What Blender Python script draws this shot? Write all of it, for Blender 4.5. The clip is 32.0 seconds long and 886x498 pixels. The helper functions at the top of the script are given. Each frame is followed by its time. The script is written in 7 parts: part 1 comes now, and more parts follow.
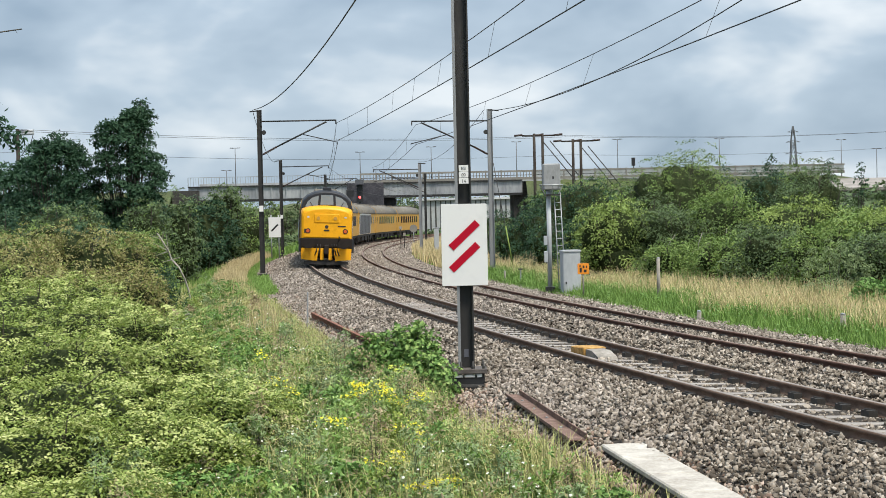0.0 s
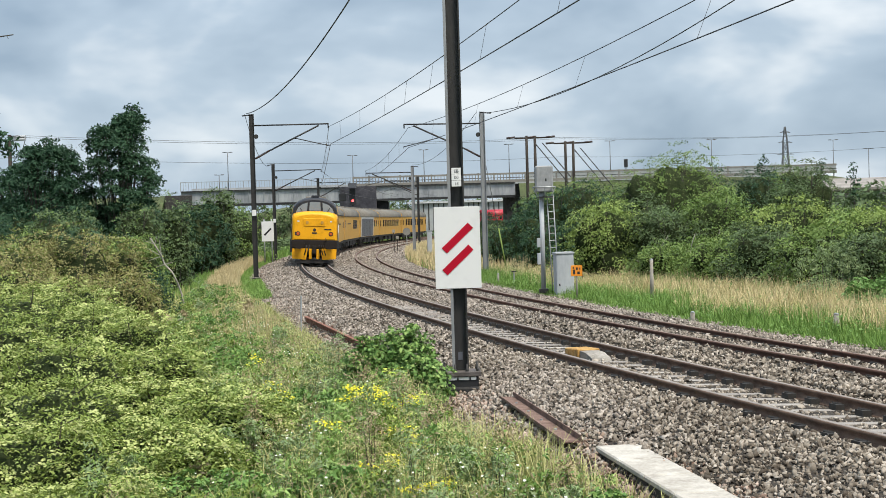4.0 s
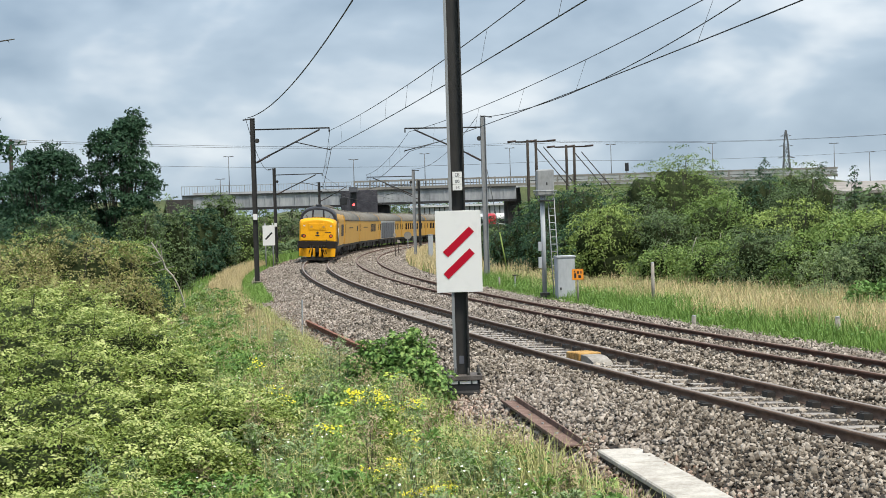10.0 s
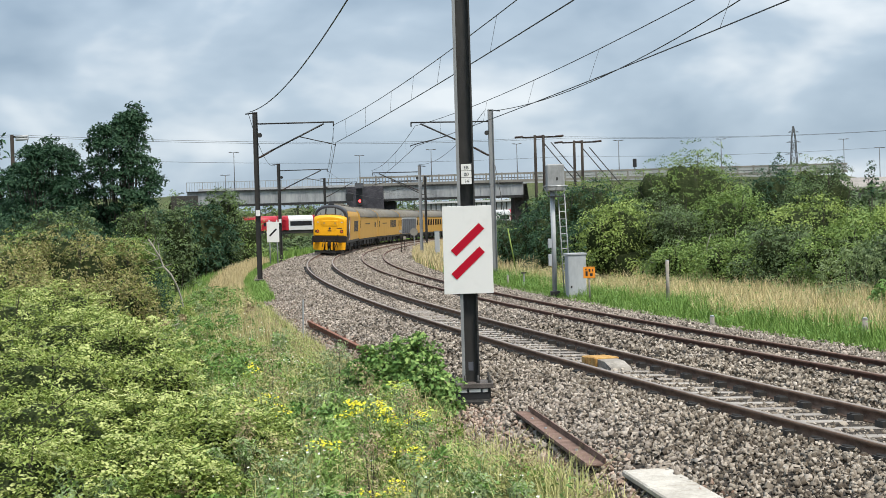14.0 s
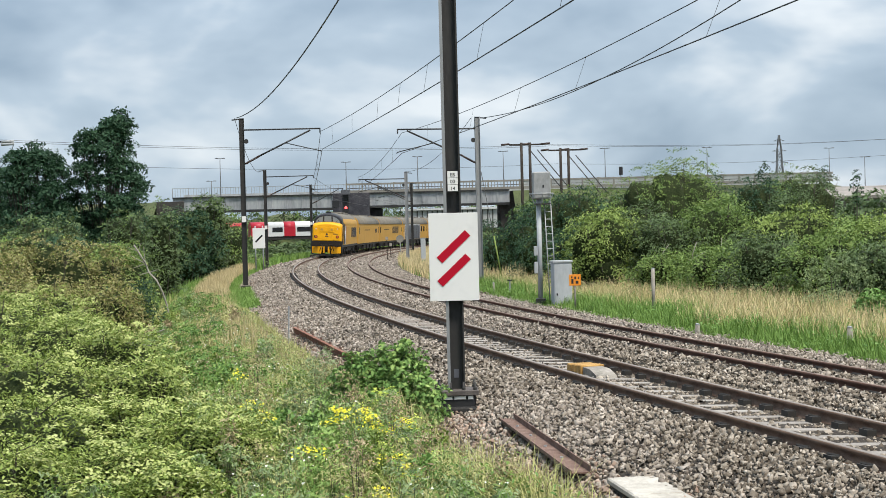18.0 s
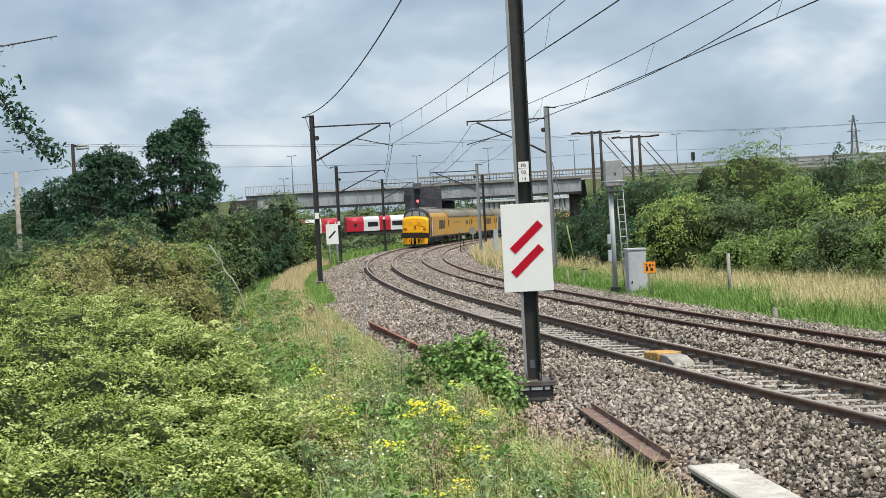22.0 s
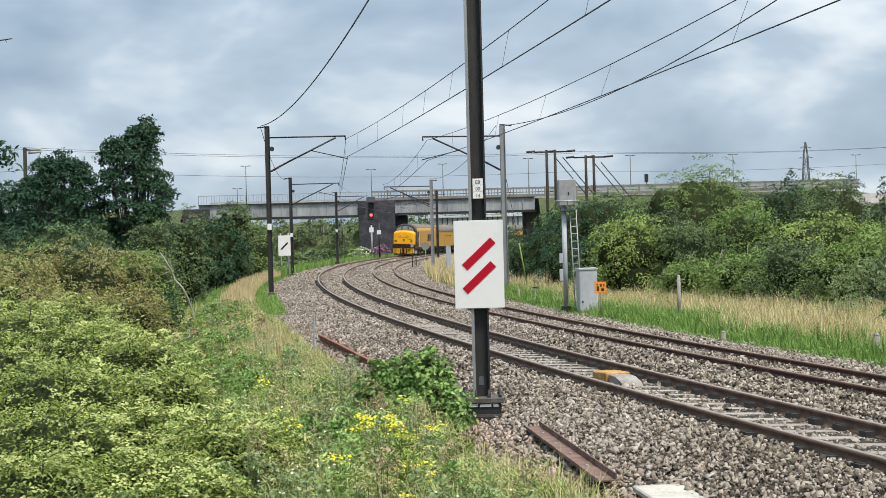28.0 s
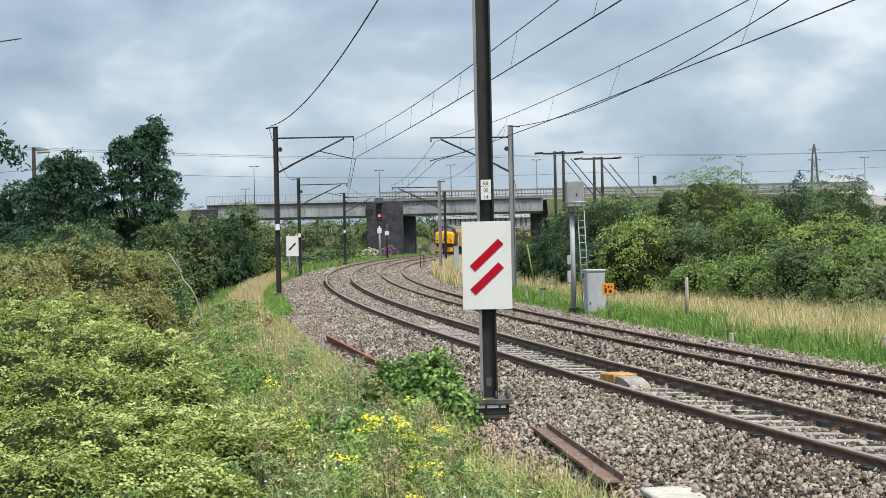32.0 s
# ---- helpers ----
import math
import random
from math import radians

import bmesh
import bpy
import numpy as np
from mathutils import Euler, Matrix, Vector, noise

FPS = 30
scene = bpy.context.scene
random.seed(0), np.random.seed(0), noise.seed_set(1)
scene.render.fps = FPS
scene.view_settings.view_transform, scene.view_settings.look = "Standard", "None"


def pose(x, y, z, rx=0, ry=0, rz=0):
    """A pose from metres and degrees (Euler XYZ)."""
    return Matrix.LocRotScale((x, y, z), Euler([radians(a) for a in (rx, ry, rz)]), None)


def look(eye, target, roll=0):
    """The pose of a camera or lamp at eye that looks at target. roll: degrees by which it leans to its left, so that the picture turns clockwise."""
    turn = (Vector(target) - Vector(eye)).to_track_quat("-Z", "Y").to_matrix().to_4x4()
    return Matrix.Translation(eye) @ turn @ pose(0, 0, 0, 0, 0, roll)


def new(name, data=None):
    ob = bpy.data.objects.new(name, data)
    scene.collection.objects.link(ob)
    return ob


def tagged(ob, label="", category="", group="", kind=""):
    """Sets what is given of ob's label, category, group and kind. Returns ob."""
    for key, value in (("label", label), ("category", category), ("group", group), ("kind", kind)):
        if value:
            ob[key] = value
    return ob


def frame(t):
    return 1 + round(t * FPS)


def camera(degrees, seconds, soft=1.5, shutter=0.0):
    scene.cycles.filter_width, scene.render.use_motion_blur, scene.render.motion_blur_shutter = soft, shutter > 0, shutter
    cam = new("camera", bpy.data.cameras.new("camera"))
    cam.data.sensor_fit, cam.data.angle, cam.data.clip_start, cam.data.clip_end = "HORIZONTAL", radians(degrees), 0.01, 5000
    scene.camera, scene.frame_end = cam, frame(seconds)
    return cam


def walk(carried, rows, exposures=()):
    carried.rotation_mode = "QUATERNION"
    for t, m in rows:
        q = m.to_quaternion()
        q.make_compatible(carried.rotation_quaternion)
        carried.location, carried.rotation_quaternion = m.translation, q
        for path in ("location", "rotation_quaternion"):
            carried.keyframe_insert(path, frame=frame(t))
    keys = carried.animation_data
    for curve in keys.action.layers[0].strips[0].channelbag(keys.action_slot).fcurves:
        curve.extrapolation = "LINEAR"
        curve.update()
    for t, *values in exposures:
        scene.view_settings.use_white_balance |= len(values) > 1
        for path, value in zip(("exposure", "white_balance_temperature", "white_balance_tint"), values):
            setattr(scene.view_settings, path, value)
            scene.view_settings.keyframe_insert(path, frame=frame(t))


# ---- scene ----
# One curved double-track railway seen from a bank; metres, rail head of the near track's inner rail at z = 0.
EYE_Z = 2.339

def aim(y, yaw, pitch, roll):
    """Camera pose at (0, y): yaw to the right, pitch downwards, roll leaning right, in degrees."""
    a, p = radians(yaw), radians(pitch)
    eye = Vector((0, y, EYE_Z))
    return look(eye, eye + Vector((math.sin(a) * math.cos(p), math.cos(a) * math.cos(p), -math.sin(p))), -roll)

# seconds, y, yaw, pitch, roll
PATH = [
    (0, -2.5, 0.520, 1.179, 1.221),
    (0.5, -2.5, 0.520, 1.148, 1.245),
    (1, -2.5, 0.583, 1.107, 1.253),
    (1.5, -2.5, 0.595, 1.129, 1.367),
    (2, -2.5, 0.583, 1.165, 1.584),
    (2.5, -2.5, 0.625, 1.159, 1.731),
    (3, -2.5, 0.655, 1.132, 1.756),
    (3.5, -2.5, 0.696, 1.095, 1.669),
    (5.5, -2.5, 1.013, 1.054, 1.609),
    (6, -2.5, 1.001, 1.014, 1.491),
    (6.5, -2.5, 0.992, 0.977, 1.477),
    (7, -2.5, 0.985, 0.971, 1.549),
    (7.5, -2.5, 0.941, 0.989, 1.554),
    (8, -2.5, 0.931, 1.018, 1.636),
    (8.5, -2.5, 0.941, 1.049, 1.751),
    (9, -2.5, 0.892, 1.040, 1.828),
    (9.5, -2.5, 0.810, 1.002, 1.720),
    (10, -2.5, 0.742, 0.930, 1.698),
    (10.5, -2.5, 0.758, 0.885, 1.599),
    (11, -2.5, 0.821, 0.887, 1.598),
    (11.5, -2.5, 0.826, 0.878, 1.672),
    (12, -2.5, 0.792, 0.909, 1.754),
    (12.5, -2.5, 0.757, 0.972, 1.801),
    (13, -2.5, 0.622, 1.041, 1.710),
    (13.5, -1.08, 0.454, 1.141, 1.765),
    (14, -0.9, 0.496, 1.060, 1.691),
    (14.5, -0.9, 0.681, 1.030, 1.754),
    (16.5, -0.9, 0.993, 0.748, 1.397),
    (17, -0.9, 1.001, 0.776, 1.430),
    (17.5, -0.9, 1.027, 0.786, 1.398),
    (18, -0.9, 1.032, 0.809, 1.435),
    (18.5, -0.9, 1.030, 0.843, 1.520),
    (19, -0.9, 0.958, 0.848, 1.553),
    (19.5, -0.9, 0.805, 0.854, 1.493),
    (20, -0.9, 0.544, 0.839, 1.493),
    (20.5, -0.9, 0.260, 0.881, 1.547),
    (21, -0.9, -0.240, 0.919, 1.723),
    (21.5, -0.9, -1.152, 0.990, 2.534),
    (22, -0.9, -1.738, 1.008, 3.047),
    (22.5, -0.9, -1.471, 0.980, 3.077),
    (23, -0.9, -0.841, 0.754, 2.562),
    (23.5, -0.9, -0.235, 0.663, 2.363),
    (24, -0.9, 0.126, 0.725, 2.327),
    (24.5, -0.9, 0.281, 0.829, 2.325),
    (25, -0.9, 0.426, 0.962, 2.289),
    (25.5, -0.9, 0.447, 0.946, 2.221),
    (27.5, -0.9, 0.187, 0.551, 1.569),
    (28, -0.9, 0.086, 0.507, 1.456),
    (28.5, -0.9, -0.009, 0.553, 1.399),
    (29, -0.9, -0.037, 0.588, 1.476),
    (29.5, -0.9, 0.001, 0.589, 1.465),
    (30, -0.9, 0.093, 0.590, 1.479),
    (30.5, -0.9, 0.145, 0.628, 1.495),
    (31, -0.9, 0.115, 0.653, 1.413),
    (31.5, -0.9, -0.031, 0.606, 1.380),
    (32, -0.9, -0.210, 0.461, 1.262),
]
cam = camera(32.6, 32.0, soft=0.7)
walk(cam, [(t, aim(y, a, p, r)) for t, y, a, p, r in PATH])

# ---- world and light: an overcast sky, brighter overhead, with a broad soft sun behind cloud ----
SUN_ELEVATION, SUN_TURN = radians(63), radians(150)
world = bpy.data.worlds.new("overcast_sky")
scene.world = world
world.use_nodes = True
wn, wl = world.node_tree.nodes, world.node_tree.links
wn.clear()

def wnode(kind, **props):
    n = wn.new(kind)
    for k, v in props.items():
        if k == "op":
            n.operation = v
        elif k == "blend":
            n.blend_type = v
    return n

w_out = wnode("ShaderNodeOutputWorld")
w_bg = wnode("ShaderNodeBackground")
w_sky = wnode("ShaderNodeTexSky")
w_sky.sky_type, w_sky.sun_disc = "NISHITA", False
w_sky.sun_elevation, w_sky.sun_rotation = SUN_ELEVATION, SUN_TURN
w_co = wnode("ShaderNodeTexCoord")
w_sep = wnode("ShaderNodeSeparateXYZ")
w_map = wnode("ShaderNodeMapping")
w_map.inputs["Scale"].default_value = (1.0, 1.0, 2.1)
w_map.inputs["Location"].default_value = (7.1, 3.4, 1.3)
w_n1, w_n2 = wnode("ShaderNodeTexNoise"), wnode("ShaderNodeTexNoise")
for n, sc, de, ro in ((w_n1, 5.2, 4.0, 0.5), (w_n2, 14.0, 4.0, 0.5)):
    n.inputs["Scale"].default_value, n.inputs["Detail"].default_value, n.inputs["Roughness"].default_value = sc, de, ro
w_n1.inputs["Distortion"].default_value = 0.35
w_mix = wnode("ShaderNodeMix")
w_mix.inputs["Factor"].default_value = 0.2
w_ramp = wnode("ShaderNodeValToRGB")
w_ramp.color_ramp.elements[0].position, w_ramp.color_ramp.elements[0].color = 0.39, (0.305, 0.402, 0.512, 1)
w_ramp.color_ramp.elements[1].position, w_ramp.color_ramp.elements[1].color = 0.63, (0.77, 0.83, 0.88, 1)
e = w_ramp.color_ramp.elements.new(0.525)
e.color = (0.46, 0.563, 0.67, 1)
# overcast skies are about three times as bright overhead as at the horizon
w_up = wnode("ShaderNodeMapRange")
w_up.inputs["From Min"].default_value, w_up.inputs["From Max"].default_value = 0.12, 1.0
w_up.inputs["To Min"].default_value, w_up.inputs["To Max"].default_value = 1.0, 2.4
w_mul = wnode("ShaderNodeVectorMath", op="MULTIPLY")
w_scale = wnode("ShaderNodeVectorMath", op="SCALE")
w_scale.inputs["Scale"].default_value = 0.012
w_add = wnode("ShaderNodeVectorMath", op="ADD")
wl.new(w_co.outputs["Generated"], w_map.inputs["Vector"])
wl.new(w_co.outputs["Generated"], w_sep.inputs["Vector"])
for n in (w_n1, w_n2):
    wl.new(w_map.outputs["Vector"], n.inputs["Vector"])
wl.new(w_n1.outputs["Fac"], w_mix.inputs["A"])
wl.new(w_n2.outputs["Fac"], w_mix.inputs["B"])
# the cloud thins slowly from one side of the sky to the other
w_side = wnode("ShaderNodeMath", op="MULTIPLY_ADD")
w_side.inputs[1].default_value = 0.16
wl.new(w_sep.outputs["X"], w_side.inputs[0])
wl.new(w_mix.outputs["Result"], w_side.inputs[2])
# and it is thinnest ahead, thicker to both sides
w_off, w_sq, w_low, w_sum = (wnode("ShaderNodeMath", op=o) for o in ("SUBTRACT", "MULTIPLY", "MULTIPLY_ADD", "ADD"))
w_cap = wnode("ShaderNodeMath", op="MAXIMUM")
w_off.inputs[1].default_value = 0.03
w_low.inputs[1].default_value, w_low.inputs[2].default_value = -0.8, 0.022
w_cap.inputs[1].default_value = -0.045
wl.new(w_sep.outputs["X"], w_off.inputs[0])
for i in (0, 1):
    wl.new(w_off.outputs["Value"], w_sq.inputs[i])
wl.new(w_sq.outputs["Value"], w_low.inputs[0])
wl.new(w_low.outputs["Value"], w_cap.inputs[0])
wl.new(w_cap.outputs["Value"], w_sum.inputs[0])
wl.new(w_side.outputs["Value"], w_sum.inputs[1])
wl.new(w_sum.outputs["Value"], w_ramp.inputs["Fac"])
wl.new(w_sep.outputs["Z"], w_up.inputs["Value"])
wl.new(w_ramp.outputs["Color"], w_mul.inputs[0])
wl.new(w_up.outputs["Result"], w_mul.inputs[1])
wl.new(w_sky.outputs["Color"], w_scale.inputs[0])
wl.new(w_mul.outputs["Vector"], w_add.inputs[0])
wl.new(w_scale.outputs["Vector"], w_add.inputs[1])
wl.new(w_add.outputs["Vector"], w_bg.inputs["Color"])
wl.new(w_bg.outputs["Background"], w_out.inputs["Surface"])

sun_data = bpy.data.lights.new("sun", "SUN")
sun_data.energy, sun_data.angle, sun_data.color = 4.5, radians(12), (1.0, 0.93, 0.82)
sun = new("sun", sun_data)
sun.matrix_world = look((math.sin(SUN_TURN) * 24, 10 + math.cos(SUN_TURN) * 24, 24 * math.tan(SUN_ELEVATION)), (0, 10, 0))
scene.view_settings.exposure = 0.0

# ---- materials ----
def mat(name, stops, scale=6.0, rough=0.8, metal=0.0, bump=0.0, bump_scale=40.0, island=0.0, obrandom=0.0,
        translucent=0.0, streak=1.0, spec=0.4, detail=6.0, fine=0.35):
    """A procedural surface: colour stops over two scales of noise, with fine relief. island / obrandom: how far colour varies by piece."""
    m = bpy.data.materials.new(name)
    m.use_nodes = True
    nt = m.node_tree
    N, L = nt.nodes, nt.links
    bsdf = N["Principled BSDF"]
    co, mp = N.new("ShaderNodeTexCoord"), N.new("ShaderNodeMapping")
    mp.inputs["Scale"].default_value = (1, 1, streak)
    L.new(co.outputs["Object"], mp.inputs["Vector"])
    n1, n2 = N.new("ShaderNodeTexNoise"), N.new("ShaderNodeTexNoise")
    for n, s in ((n1, scale), (n2, scale * 7.3)):
        n.inputs["Scale"].default_value, n.inputs["Detail"].default_value = s, detail
        L.new(mp.outputs["Vector"], n.inputs["Vector"])
    mx = N.new("ShaderNodeMix")
    mx.inputs["Factor"].default_value = fine
    L.new(n1.outputs["Fac"], mx.inputs["A"])
    L.new(n2.outputs["Fac"], mx.inputs["B"])
    value = mx.outputs["Result"]
    for amount, kind in ((island, "geo"), (obrandom, "ob")):
        if amount:
            src = N.new("ShaderNodeNewGeometry").outputs["Random Per Island"] if kind == "geo" else N.new("ShaderNodeObjectInfo").outputs["Random"]
            k = N.new("ShaderNodeMix")
            k.inputs["Factor"].default_value = amount
            L.new(value, k.inputs["A"])
            L.new(src, k.inputs["B"])
            value = k.outputs["Result"]
    ramp = N.new("ShaderNodeValToRGB")
    els = ramp.color_ramp.elements
    lo, hi = (0.33, 0.67) if island + obrandom < 0.3 else (0.12, 0.88)
    for i, c in enumerate(stops):
        pos = lo + (hi - lo) * i / max(1, len(stops) - 1)
        if i < 2:
            el = els[i]
            el.position = pos
        else:
            el = els.new(pos)
        el.color = (*c, 1)
    L.new(value, ramp.inputs["Fac"])
    L.new(ramp.outputs["Color"], bsdf.inputs["Base Color"])
    bsdf.inputs["Roughness"].default_value, bsdf.inputs["Metallic"].default_value = rough, metal
    bsdf.inputs["Specular IOR Level"].default_value = spec
    if bump:
        nb, b = N.new("ShaderNodeTexNoise"), N.new("ShaderNodeBump")
        nb.inputs["Scale"].default_value, nb.inputs["Detail"].default_value = bump_scale, 5
        L.new(mp.outputs["Vector"], nb.inputs["Vector"])
        L.new(nb.outputs["Fac"], b.inputs["Height"])
        b.inputs["Strength"].default_value, b.inputs["Distance"].default_value = bump, 0.02
        L.new(b.outputs["Normal"], bsdf.inputs["Normal"])
    if translucent:
        tr, ms = N.new("ShaderNodeBsdfTranslucent"), N.new("ShaderNodeMixShader")
        L.new(ramp.outputs["Color"], tr.inputs["Color"])
        ms.inputs[0].default_value = translucent
        L.new(bsdf.outputs[0], ms.inputs[1])
        L.new(tr.outputs[0], ms.inputs[2])
        L.new(ms.outputs[0], N["Material Output"].inputs["Surface"])
    return m

def leaf_mat(name, *stops):
    return mat(name, stops, scale=1.6, rough=0.55, island=0.36, obrandom=0.10, translucent=0.18, spec=0.12)

def paint(name, c, rough=0.45, dirt=0.75, scale=1.5, **kw):
    d = tuple(v * dirt for v in c)
    return mat(name, (d, c, c), scale=scale, rough=rough, **kw)

def glow(name, c, strength):
    m = bpy.data.materials.new(name)
    m.use_nodes = True
    b = m.node_tree.nodes["Principled BSDF"]
    b.inputs["Base Color"].default_value = (*c, 1)
    b.inputs["Emission Color"].default_value, b.inputs["Emission Strength"].default_value = (*c, 1), strength
    return m

def glass(name, c, rough=0.08):
    m = bpy.data.materials.new(name)
    m.use_nodes = True
    b = m.node_tree.nodes["Principled BSDF"]
    b.inputs["Base Color"].default_value, b.inputs["Roughness"].default_value = (*c, 1), rough
    b.inputs["Specular IOR Level"].default_value = 0.9
    return m

M_SOIL = mat("verge_soil", ((0.035, 0.045, 0.018), (0.065, 0.08, 0.028), (0.11, 0.12, 0.046)), scale=0.6, rough=0.95, bump=0.8, bump_scale=9)
# near bed: shade between the loose stones is put into its dark colour
M_BALLAST_GAP_SHADE = mat("ballast_bed", ((0.016, 0.013, 0.011), (0.042, 0.035, 0.029), (0.09, 0.077, 0.064)), scale=9, rough=0.95, bump=1.0, bump_scale=16, fine=0.6, spec=0.15)
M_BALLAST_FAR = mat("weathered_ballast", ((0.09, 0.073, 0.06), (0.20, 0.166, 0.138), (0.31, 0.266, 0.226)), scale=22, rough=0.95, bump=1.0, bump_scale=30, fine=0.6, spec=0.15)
M_STONE = mat("ballast_stone", ((0.030, 0.023, 0.017), (0.11, 0.089, 0.068), (0.22, 0.187, 0.148), (0.35, 0.30, 0.245), (0.60, 0.535, 0.46)), scale=0.5, rough=0.9, island=0.56, bump=0.3, bump_scale=60, spec=0.2)
M_STONE_PALE = mat("pale_ballast_stone", ((0.075, 0.062, 0.05), (0.205, 0.173, 0.143), (0.335, 0.288, 0.242), (0.58, 0.51, 0.44)), scale=0.5, rough=0.9, island=0.48, bump=0.3, bump_scale=60, spec=0.2)
M_STONE_STAINED = mat("stained_ballast_stone", ((0.07, 0.046, 0.034), (0.20, 0.137, 0.104), (0.33, 0.242, 0.188), (0.58, 0.46, 0.38)), scale=0.5, rough=0.92, island=0.56, bump=0.3, bump_scale=60, spec=0.2)
M_TROUGH = mat("pale_trough_concrete", ((0.26, 0.232, 0.195), (0.40, 0.365, 0.315), (0.54, 0.50, 0.44)), scale=3.5, rough=0.92, bump=0.4)
M_RAIL_SIDE = mat("rusty_rail_side", ((0.085, 0.047, 0.031), (0.16, 0.096, 0.064), (0.22, 0.138, 0.094)), scale=5, rough=0.8, bump=0.2, streak=3)
M_RAIL_SIDE_RED = mat("red_rust_rail_side", ((0.07, 0.033, 0.022), (0.12, 0.058, 0.038), (0.16, 0.08, 0.055)), scale=5, rough=0.85, bump=0.2, streak=3)
M_RAIL_TOP = mat("worn_rail_head", ((0.22, 0.17, 0.135), (0.32, 0.265, 0.22)), scale=4, rough=0.5, metal=0.3)
M_RAIL_TOP_RED = mat("dull_rail_head", ((0.16, 0.10, 0.075), (0.24, 0.16, 0.12)), scale=4, rough=0.6, metal=0.3)
M_SLEEPER = mat("pale_concrete_sleeper", ((0.17, 0.15, 0.13), (0.30, 0.27, 0.24), (0.44, 0.405, 0.365)), scale=5, rough=0.9, bump=0.4, obrandom=0.3)
M_CLIP = mat("black_rail_fastening", ((0.02, 0.018, 0.016), (0.045, 0.04, 0.035)), scale=8, rough=0.7)
M_MAST = mat("dark_painted_mast_steel", ((0.014, 0.014, 0.0135), (0.027, 0.026, 0.025), (0.042, 0.039, 0.036)), scale=2.2, rough=0.6, bump=0.1, streak=0.3)
M_MAST_EDGE = mat("grey_galvanised_flange", ((0.20, 0.205, 0.21), (0.31, 0.315, 0.32)), scale=2.0, rough=0.6, metal=0.3, streak=0.3)
M_GALV = mat("galvanised_steel", ((0.28, 0.29, 0.30), (0.42, 0.43, 0.44)), scale=3, rough=0.55, metal=0.35)
M_WIRE = mat("dark_wire", ((0.03, 0.03, 0.032), (0.06, 0.06, 0.06)), scale=3, rough=0.6)
M_INSULATOR = mat("brown_insulator", ((0.03, 0.018, 0.014), (0.06, 0.035, 0.028)), scale=8, rough=0.3)
M_CONCRETE = mat("weathered_concrete", ((0.15, 0.132, 0.112), (0.26, 0.235, 0.20), (0.37, 0.34, 0.30)), scale=2.5, rough=0.9, bump=0.4)
M_CONCRETE_DARK = mat("stained_concrete", ((0.028, 0.026, 0.024), (0.05, 0.046, 0.042), (0.085, 0.078, 0.07)), scale=4, rough=0.95, bump=0.4)
M_RUST = mat("rusted_steel_angle", ((0.085, 0.05, 0.038), (0.165, 0.10, 0.076), (0.25, 0.165, 0.13)), scale=6, rough=0.9, bump=0.4)
M_RUST_RED = mat("red_rusted_board", ((0.08, 0.035, 0.022), (0.20, 0.08, 0.05), (0.31, 0.14, 0.09)), scale=6, rough=0.9, bump=0.3)
M_LAMP_GREY = mat("weathered_lamp_column", ((0.085, 0.09, 0.095), (0.14, 0.145, 0.15)), scale=2, rough=0.7)
M_BASE = mat("weathered_base_plate", ((0.05, 0.042, 0.038), (0.095, 0.082, 0.075), (0.15, 0.135, 0.12)), scale=7, rough=0.8, bump=0.3)
M_FOOT = mat("tarred_concrete_foot", ((0.012, 0.012, 0.012), (0.026, 0.025, 0.024), (0.048, 0.045, 0.043)), scale=6, rough=0.9, bump=0.4)
M_WHITE = paint("white_sign_face", (0.70, 0.69, 0.67), rough=0.55, dirt=0.92)
M_RED = paint("signal_red_stripe", (0.40, 0.006, 0.022), rough=0.8, dirt=0.85, spec=0.12)
M_BLACK = paint("black_paint", (0.018, 0.018, 0.02), rough=0.6)
M_YELLOW = paint("warning_yellow_paint", (0.80, 0.37, 0.006), rough=0.45, dirt=0.82, spec=0.3)
M_COACH_YELLOW = paint("weathered_coach_yellow", (0.50, 0.275, 0.05), rough=0.6, dirt=0.8, streak=0.3)
M_ROOF_GREY = mat("grimy_coach_roof", ((0.11, 0.10, 0.085), (0.17, 0.155, 0.13), (0.22, 0.20, 0.17)), scale=2, rough=0.85, streak=0.3, spec=0.2)
M_CAB_DARK = paint("dark_grey_cab_surround", (0.02, 0.021, 0.026), rough=0.6)
M_BEAM = paint("grimy_black_beam", (0.022, 0.017, 0.014), rough=0.75, spec=0.2)
M_PANEL_GREY = paint("slate_grey_panel", (0.10, 0.105, 0.125), rough=0.5)
M_UNDER = mat("grimy_underframe", ((0.014, 0.013, 0.013), (0.032, 0.029, 0.027), (0.05, 0.044, 0.04)), scale=3, rough=0.85)
# grey base colour stands in for sky reflected in the windscreens
M_GLASS = glass("cab_glass_sky_tint", (0.20, 0.23, 0.245))
M_GLASS_DARK = glass("dark_coach_glass", (0.02, 0.022, 0.026))
M_ORANGE_SIDE = paint("orange_livery_band", (0.42, 0.15, 0.07), rough=0.45)
M_TRAIN_RED = paint("train_red", (0.38, 0.012, 0.026), rough=0.4, dirt=0.9)
M_TRAIN_WHITE = paint("train_white", (0.55, 0.55, 0.55), rough=0.4, dirt=0.88)
M_BRIDGE = mat("grey_bridge_girder", ((0.17, 0.18, 0.19), (0.29, 0.30, 0.31), (0.40, 0.41, 0.415)), scale=0.5, rough=0.85, streak=0.25)
# underside shade put into the colour; flanges, deck and mid rail use it
M_BRIDGE_DARK = mat("bridge_shade_colour", ((0.02, 0.02, 0.02), (0.04, 0.04, 0.04)), scale=0.5, rough=0.9)
